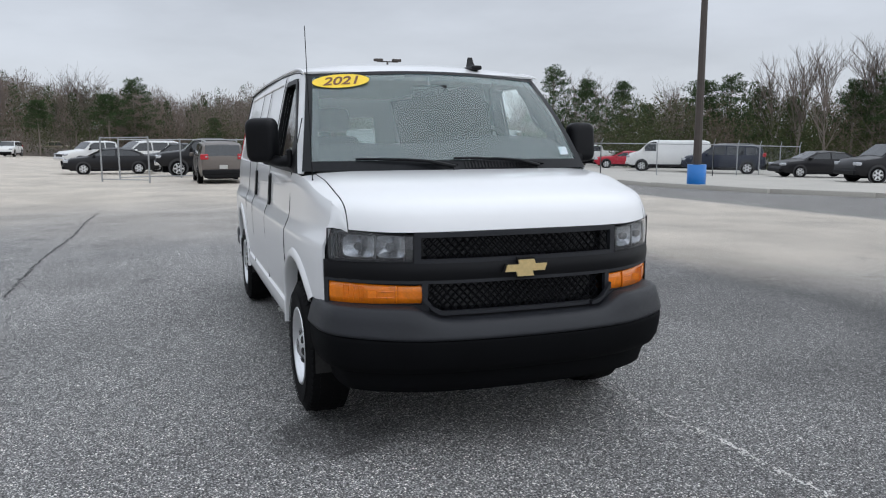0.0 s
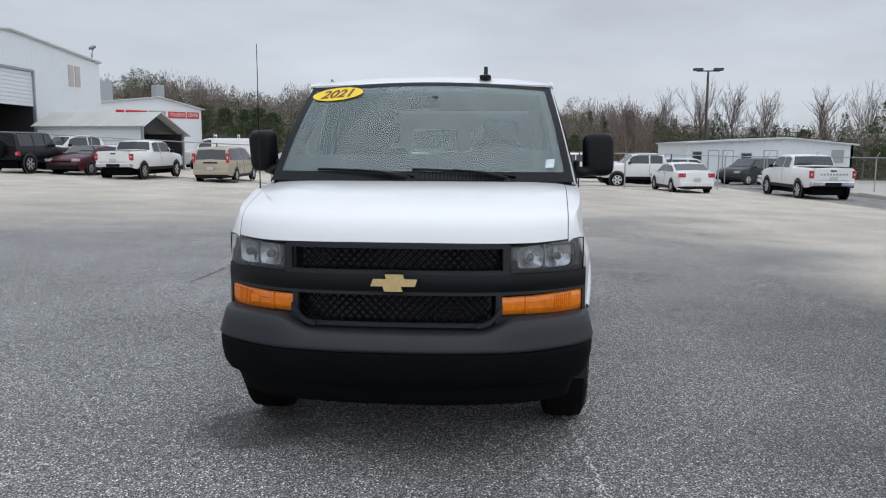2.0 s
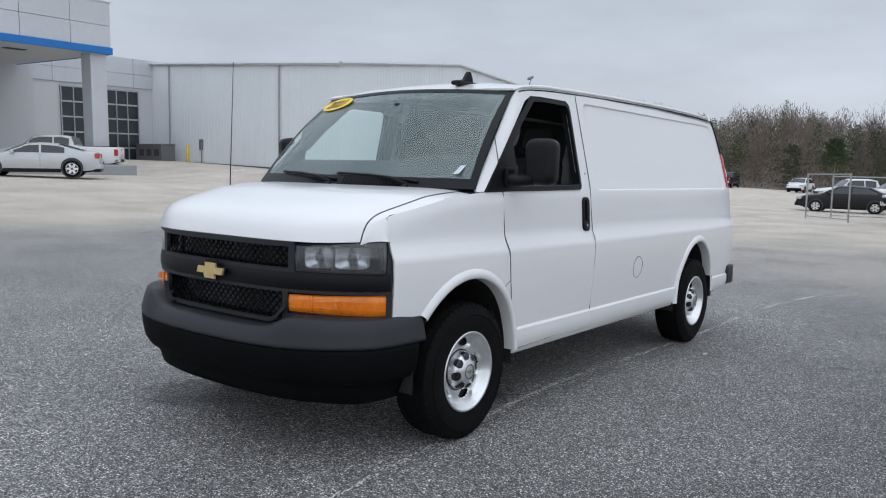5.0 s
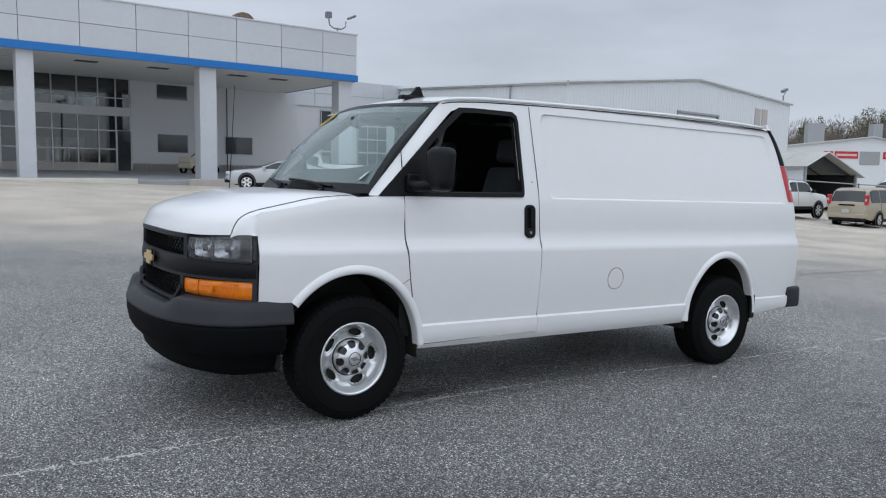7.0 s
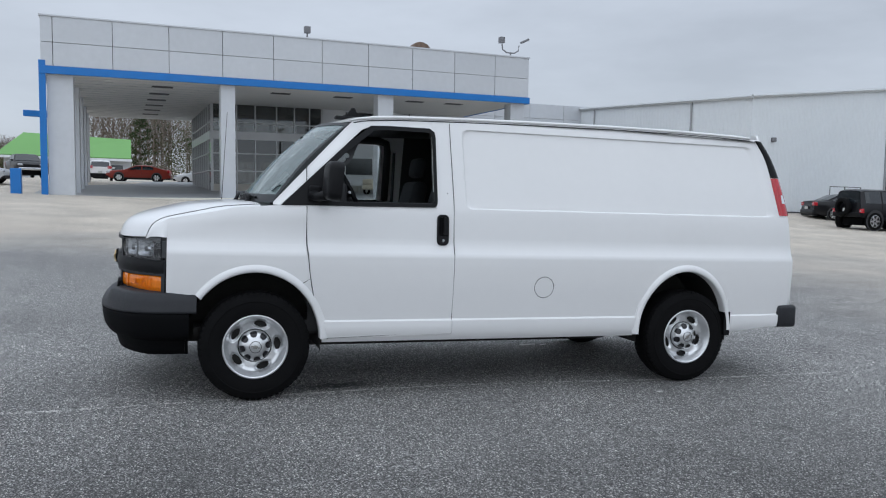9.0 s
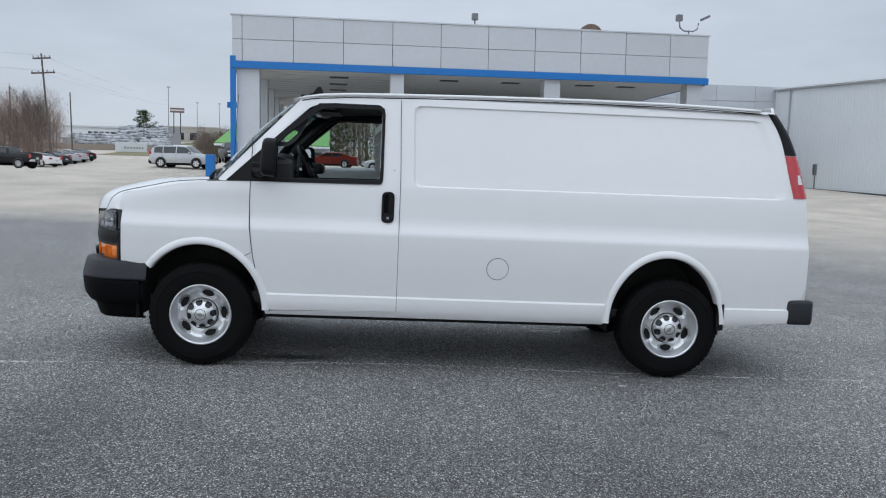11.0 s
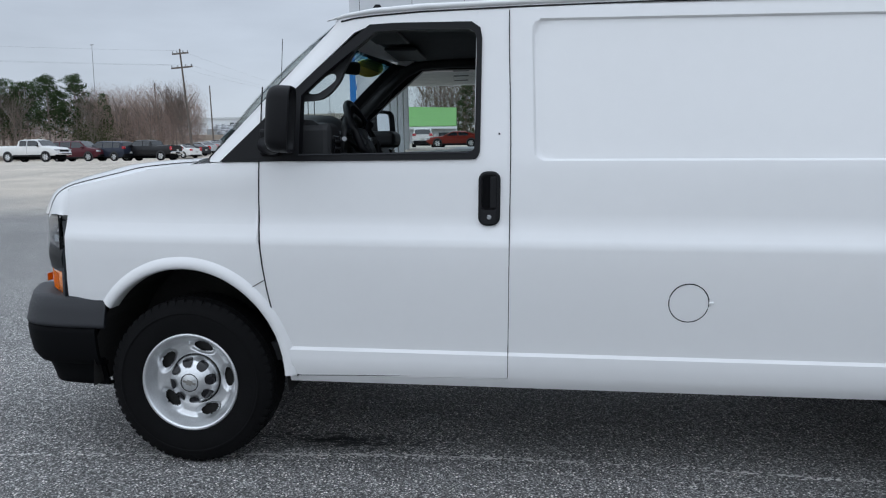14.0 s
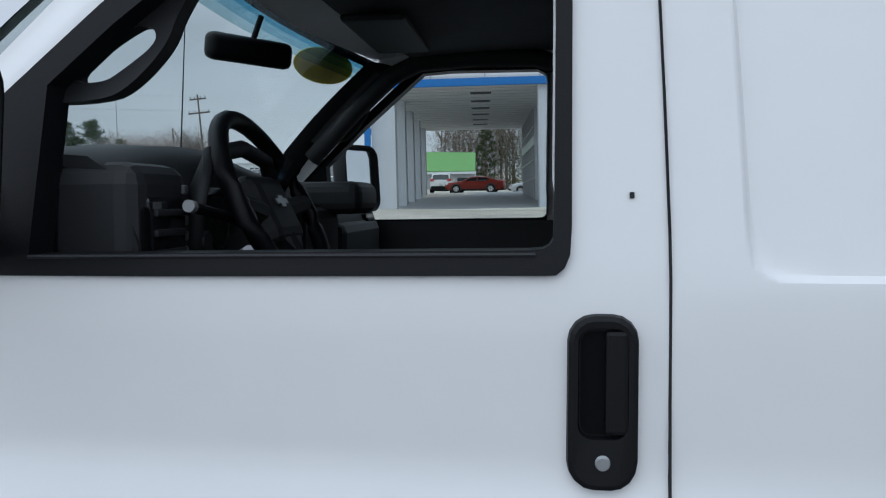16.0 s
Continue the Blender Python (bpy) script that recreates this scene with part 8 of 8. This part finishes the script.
# pines that stand out against the sky: azimuth, distance, height
for az, d, h in ((-117.5, 72, 9.6), (-120.0, 70, 8.2), (-122.6, 75, 8.4), (-128.4, 74, 8.4), (-130.3, 76, 9.0), (-132.4, 70, 7.2), (-124.5, 80, 6.5), (-134.5, 72, 6.6), (-86.6, 108, 10.6), (-84.9, 104, 8.2), (-92.0, 110, 5.6), (-95.0, 112, 5.2), (-80.5, 105, 7.0), (-77.8, 110, 6.2), (-107.7, 96, 5.8), (-111.0, 95, 5.6), (-109.6, 99, 4.8),
                 (31.5, 98, 9.8), (33.2, 97, 9.6), (34.5, 99, 9.0), (36.0, 100, 9.4), (38.0, 98, 9.6), (40.0, 98, 10.0), (17.6, 215, 9.5), (-1.0, 104, 8.0), (3.5, 108, 8.5), (-70.2, 104, 7.0), (-67.2, 104, 7.5), (-72.3, 102, 6.5), (-68.8, 100, 6.8), (-71.2, 106, 7.4), (-138.5, 66, 7.4), (-141, 64, 8.0)):
    tree(rng.choice(PINES), "pine_tree", "dark green pine at the edge of the woods", az, d, h, rng.uniform(0, 360), "pines along the woods", rng.uniform(1.05, 1.5))
for az, d, h in ((-135.0, 64, 9.5), (-133.5, 68, 8.8), (-137.0, 62, 9.2), (-106.5, 92, 10), (-104.0, 95, 10.5), (-101.5, 98, 10), (-108.8, 90, 9), (-112.3, 90, 9.5), (-114.8, 88, 9.2), (-118.8, 85, 9.8), (-99.0, 100, 9.5), (-83.6, 112, 10.5), (-82.4, 110, 10.8), (-121.2, 82, 8.8), (-126.2, 82, 8.5), (-139.5, 66, 10.2), (-141.0, 70, 11), (-143.0, 68, 11.5), (25.2, 100, 8.6), (24.6, 96, 8.0), (30.5, 94, 7.8), (35.2, 94, 7.6)):
    tree(rng.choice(BARES), "bare_tree", "leafless grey-brown tree at the edge of the woods", az, d, h * (0.94 if -115 < az < -98 else 0.92), rng.uniform(0, 360), "bare trees along the woods", rng.uniform(1.2, 1.7))

# the woods themselves
wood, twigs, brush, green, needles, russet = Mesh(), Spray(), Spray(), Spray(), Spray(), Spray()


def woods(a0, a1, d0, d1, h, count, undergrowth, share_green, pines=0.12, fine=420, size=1.0, tall=0.9, soft=0.14):
    spray, low_spray = (russet, russet) if soft > 0.2 else (twigs, brush)
    for k in range(count):
        az, d = rng.uniform(a0, a1), rng.uniform(d0, d1)
        x, y = -math.sin(radians(az)) * d, math.cos(radians(az)) * d
        base, hh = np.array((x, y, hill_z(x, y) - 0.3)), h * rng.uniform(0.7, 1.12)
        wood.limb(Vector(base), Vector(base) + Vector((rng.gauss(0, 0.2), rng.gauss(0, 0.2), hh * 0.72)), hh * 0.012, hh * 0.005)
        if rng.random() < pines:
            s = gen.uniform(0.25, 1.0, fine) ** 0.8
            r = (0.05 + 0.2 * (1 - s)) * hh * np.sqrt(gen.uniform(0, 1, fine))
            a = gen.uniform(0, 2 * math.pi, fine)
            c = base + np.stack([r * np.cos(a), r * np.sin(a), hh * s + 0.1 * np.sin(7 * a + 9 * s)], axis=1)
            needles.add(c, gen.normal(size=(fine, 3)), gen.uniform(0.2, 0.5, fine), gen.uniform(0.06, 0.14, fine), gen)
            continue
        # a spreading crown of fine twigs
        q = gen.normal(size=(fine, 3))
        q *= (gen.uniform(0, 1, fine) ** (1 / 3) / np.linalg.norm(q, axis=1))[:, None]
        c = base + np.array((0, 0, 0.64 * hh)) + q * np.array((0.23, 0.23, 0.37)) * hh
        along = c - (base + np.array((0, 0, 0.15 * hh))) + gen.normal(size=(fine, 3)) * soft * hh
        wide = 1.0 if fine > 400 else 1.7
        spray.add(c, along, gen.uniform(0.35, 1.0, fine) * size, gen.uniform(0.02, 0.05, fine) * wide * size, gen)
        for i in range(5):
            a, up = rng.uniform(0, 6.28), rng.uniform(0.35, 0.65) * hh
            p = Vector(base) + Vector((0, 0, up))
            wood.limb(p, p + Vector((math.cos(a) * 0.17, math.sin(a) * 0.17, 0.25)) * hh, hh * 0.006, hh * 0.002)
    for k in range(undergrowth):
        az, d = rng.uniform(a0, a1), rng.uniform(d0 - 4, d1)
        x, y = -math.sin(radians(az)) * d, math.cos(radians(az)) * d
        hh = h * tall * rng.uniform(0.35, 1.0)
        patch = math.sin(az * 1.7) + math.sin(az * 0.61 + 2.0) + 0.6 * math.sin(d * 0.2)
        leafy = patch > 1.1 - 2.2 * share_green + rng.gauss(0, 0.25)
        m = 70 if leafy else 52
        c = np.array((x, y, hill_z(x, y))) + np.stack([gen.normal(0, 0.9, m), gen.normal(0, 0.9, m), hh * gen.uniform(0, 1, m)], axis=1)
        if leafy:
            green.add(c, gen.normal(size=(m, 3)), gen.uniform(0.15, 0.36, m), gen.uniform(0.07, 0.17, m), gen)
        else:
            low_spray.add(c, gen.normal(size=(m, 3)) + np.array((0, 0, 1.1)), gen.uniform(0.25, 0.75, m) * size, gen.uniform(0.035, 0.10, m) * size, gen)


def hill_z(x, y):
    """Wooded slopes around the lot."""
    az, d = math.degrees(math.atan2(-x, y)), math.hypot(x, y)
    rise = 0.0
    for c, w, top in ((-64, 9, 10.0), (-76, 9, 7.5), (-86, 8, 4.5), (-96, 7.5, 5.6), (-143, 9, 9.0)):
        rise = max(rise, top * math.exp(-((az - c) / w) ** 2))
    start = 100 if az > -120 else 66
    return ground_z(x, y) + rise * smooth01(start, start + 75, d)


woods(-88, -58, 108, 165, 9.0, 140, 1500, 0.48, 0.28, 340, 1.1)
woods(-103, -54, 150, 190, 9.0, 250, 1100, 0.15, 0.12, 240, 1.1)
woods(-101, -86, 108, 165, 7.4, 110, 1000, 0.35, 0.12)
woods(-122, -100, 92, 125, 7.3, 75, 1250, 0.6, 0.3)
woods(-150, -122, 66, 100, 7.3, 100, 1350, 0.8, 0.4)
woods(23.4, 30.5, 96, 112, 8.8, 75, 500, 0.0, 0.0, 850, 0.62, 0.6, 0.32)
woods(28, 46, 96, 118, 8.0, 85, 800, 0.08, 0.30, 700, 0.66, 0.6, 0.30)
woods(-14, 7.2, 108, 128, 14, 80, 900, 0.3)
woods(7.2, 14, 108, 128, 5, 25, 350, 0.3)
for nm, m, mt, lab in (("woodland_trunks", wood, BARK, "grey-brown trunks of leafless woods"), ("woodland_twigs", twigs, TWIG, "fine bare twigs of leafless winter woods"), ("russet_twigs", russet, RUSSET, "soft reddish-brown twigs of roadside trees"), ("woodland_pines", needles, NEEDLE, "dark green pine crowns among the woods"), ("woodland_brush", brush, BRUSH, "brown winter undergrowth of the woods"), ("woodland_evergreens", green, EVERGREEN, "olive-green evergreen undergrowth of the woods")):
    tagged(new(nm, m.made(nm, mt)), lab, "woods", kind="stuff")
# the slopes under them
LITTER = mat("leaf_litter", (0.125, 0.100, 0.080), 0.95, var=0.3, scale=0.3, fine=4)
rows = []
for k in range(61):
    az = lerp(-155, -50, k / 60)
    rows.append([(-math.sin(radians(az)) * d, math.cos(radians(az)) * d, hill_z(-math.sin(radians(az)) * d, math.cos(radians(az)) * d) + (-0.3 if j == 0 else 0.05)) for j, d in enumerate((102 if az > -120 else lerp(64, 102, smooth01(-124, -116, az)), 108 if az > -120 else lerp(72, 108, smooth01(-124, -116, az)), 125, 150, 180, 240))])
tagged(new("wooded_slope", finish(grid(rows), "wooded_slope", LITTER)), "brown leaf-littered slope under the woods", "hill", kind="structure")

# ---- far roadside ----
bm = bmesh.new()
for row in range(9):
    for k in range(15):
        y = 183 + 12.5 * row + rng.gauss(0, 0.5)
        x = lerp(-0.405 if y < 215 else -0.35, -0.290, (k + 0.5) / 15) * y + rng.gauss(0, 0.4)
        if rng.random() < (0.15 if y < 215 else 0.4):
            continue
        z, sz = ground_z(x, y) + 0.04 * (y - 178), rng.uniform(0.9, 1.2)
        box(x - 2.1, x + 2.1, y - 0.95, y + 0.95, z + 0.3, z + 0.92 * sz, 0.12, bm, 1)
        box(x - 1.2, x + 1.0, y - 0.8, y + 0.8, z + 0.9 * sz, z + 1.5 * sz, 0.2, bm, 1)
rows = [[(lerp(-0.42 if y < 220 else -0.36, -0.27, j / 6) * y, y, ground_z(lerp(-0.42 if y < 220 else -0.36, -0.27, j / 6) * y, y) + 0.05 + 0.04 * (y - 178)) for j in range(7)] for y in range(178, 305, 9)]
tagged(new("distant_lot", finish(grid(rows), "distant_lot", mat("distant_asphalt", (0.15, 0.148, 0.142), 0.8, var=0.2, scale=0.1, fine=1))), "grey asphalt of a distant sales lot on a slope", "pavement", kind="structure")
lot = new("distant_parked_cars", finish(bm, "distant_parked_cars", mat("distant_car_paint", (0.40, 0.41, 0.43), 0.35, var=0.97, scale=0.3, fine=0.8), False))
tagged(lot, "rows of small cars in a distant sales lot", "cars", kind="stuff")
fb = thing("distant_store", pose(-95, 240, ground_z(-95, 240)), "long pale distant store beside a sales lot", "building")
part("wall", box(-11.5, 11.5, 0, 12, -1, 4.4), CLADDING, fb)
part("roof", box(-11.8, 11.8, -0.5, 12.4, 4.4, 4.9), ROOFMETAL, fb)
for k in range(5):
    part("window", box(2.2 + 1.7 * k, 3.5 + 1.7 * k, -0.08, 0.02, 0.8, 3.2), DARKGLASS, fb)
fb = thing("distant_garage", pose(-97, 214, ground_z(-97, 214)), "small white distant garage with blue sign strip", "building")
part("wall", box(-5.5, 3.5, 0, 8, -1, 3.2), CLADDING, fb)
part("roof", box(-5.8, 3.8, -0.4, 8.3, 3.2, 3.5), ROOFMETAL, fb)
part("sign_strip", box(-5.0, 3.0, -0.1, 0.0, 2.3, 2.9), BLUE, fb)
BANK = mat("brown_winter_bank", (0.155, 0.118, 0.082), 0.95, var=0.25, scale=0.3, fine=5)
rows = [[(lerp(-0.47, -0.255, j / 8) * y, y, ground_z(lerp(-0.47, -0.255, j / 8) * y, y) + 0.06 + 0.9 * math.sin(math.pi * k / 5)) for j in range(9)] for k, y in enumerate((150, 154, 158, 162, 166, 170))]
tagged(new("grass_bank", finish(grid(rows), "grass_bank", BANK)), "brown winter grass bank below the distant lot", "grass", kind="structure")
fb = thing("distant_shop", pose(-86, 330, ground_z(-86, 330)), "tan distant shop on the hill", "building")
part("wall", box(-12, 12, 0, 12, 0, 6), CONCRETE, fb)
part("roof", box(-12.3, 12.3, -0.3, 12.3, 6, 6.6), CONCRETE, fb)
for k in range(4):
    part("window", box(-10 + 5.4 * k, -7 + 5.4 * k, -0.08, 0.02, 1, 4), DARKGLASS, fb)
bb = thing("billboard", pose(-70.6, 257.3, ground_z(-71, 257), 0, 0, 16) @ Matrix.Diagonal((0.7, 1, 0.93, 1)), "brown and white roadside billboard on posts", "sign")
part("panel", box(-3.2, 3.2, -0.2, 0.2, 10.9, 12.6, 0.05), mat("brown_sign_face", (0.24, 0.14, 0.11), 0.6), bb)
part("stripe", box(-3.0, 3.0, -0.26, -0.2, 11.5, 12.0), CLADDING, bb)
for x in (-1.5, 1.5):
    part("post", box(x - 0.2, x + 0.2, -0.15, 0.15, -0.5, 10.9), TEXTDARK, bb)
bn = thing("roadside_banner", pose(-46.9, 140, ground_z(-46.9, 140), 0, 0, 16), "pale grey banner sign with dark marks", "sign")
part("panel", box(-2.7, 2.7, -0.1, 0.1, 0.1, 1.9, 0.03), CLADDING, bn)
for k in range(7):
    part("mark", box(-1.2 + 0.5 * k, -0.9 + 0.5 * k, -0.14, -0.1, 0.7, 1.05), GALV, bn)
for x in (-2.5, 2.5):
    part("post", box(x - 0.08, x + 0.08, -0.08, 0.08, -0.5, 1.9), GALV, bn)
ROADMAT = mat("pale_worn_road", (0.22, 0.22, 0.215), 0.85, var=0.12, scale=0.3)
VERGE = mat("winter_grass_verge", (0.20, 0.18, 0.09), 0.95, var=0.25, scale=0.3, fine=6)
for nm, mt, lab, lo, hi, lift in (("road", ROADMAT, "pale road climbing the far hill", -0.5, 7.0, 0.08), ("grass_verge", VERGE, "dull winter grass beside the far road", -16, 22, 0.03)):
    rows = [[(x0 + o, y, ground_z(x0 + o, y) + lift) for o in [lerp(lo, hi, j / 6) for j in range(7)]] for x0, y in [(-30 - 0.165 * (y - 120), y) for y in range(122, 330, 12)]]
    tagged(new(nm, finish(grid(rows), nm, mt)), lab, "road" if nm == "road" else "grass", kind="structure")
for x, y, h, lab in ((-60, 210, 16, "thin distant steel mast"), (-53, 240, 13, "distant timber pole by the road"), (-66, 265, 14, "distant road lamp pole"), (-121, 210, 26, "tall lattice radio mast behind the woods")):
    pp = thing("mast", pose(x, y, ground_z(x, y)), lab, "pole")
    part("shaft", tube([(0, 0, -0.5), (0, 0, h)], [0.16, 0.08], 6), GALV, pp)
    part("head", box(-0.5, 0.5, -0.1, 0.1, h - 0.25, h, 0.03), GALV, pp)
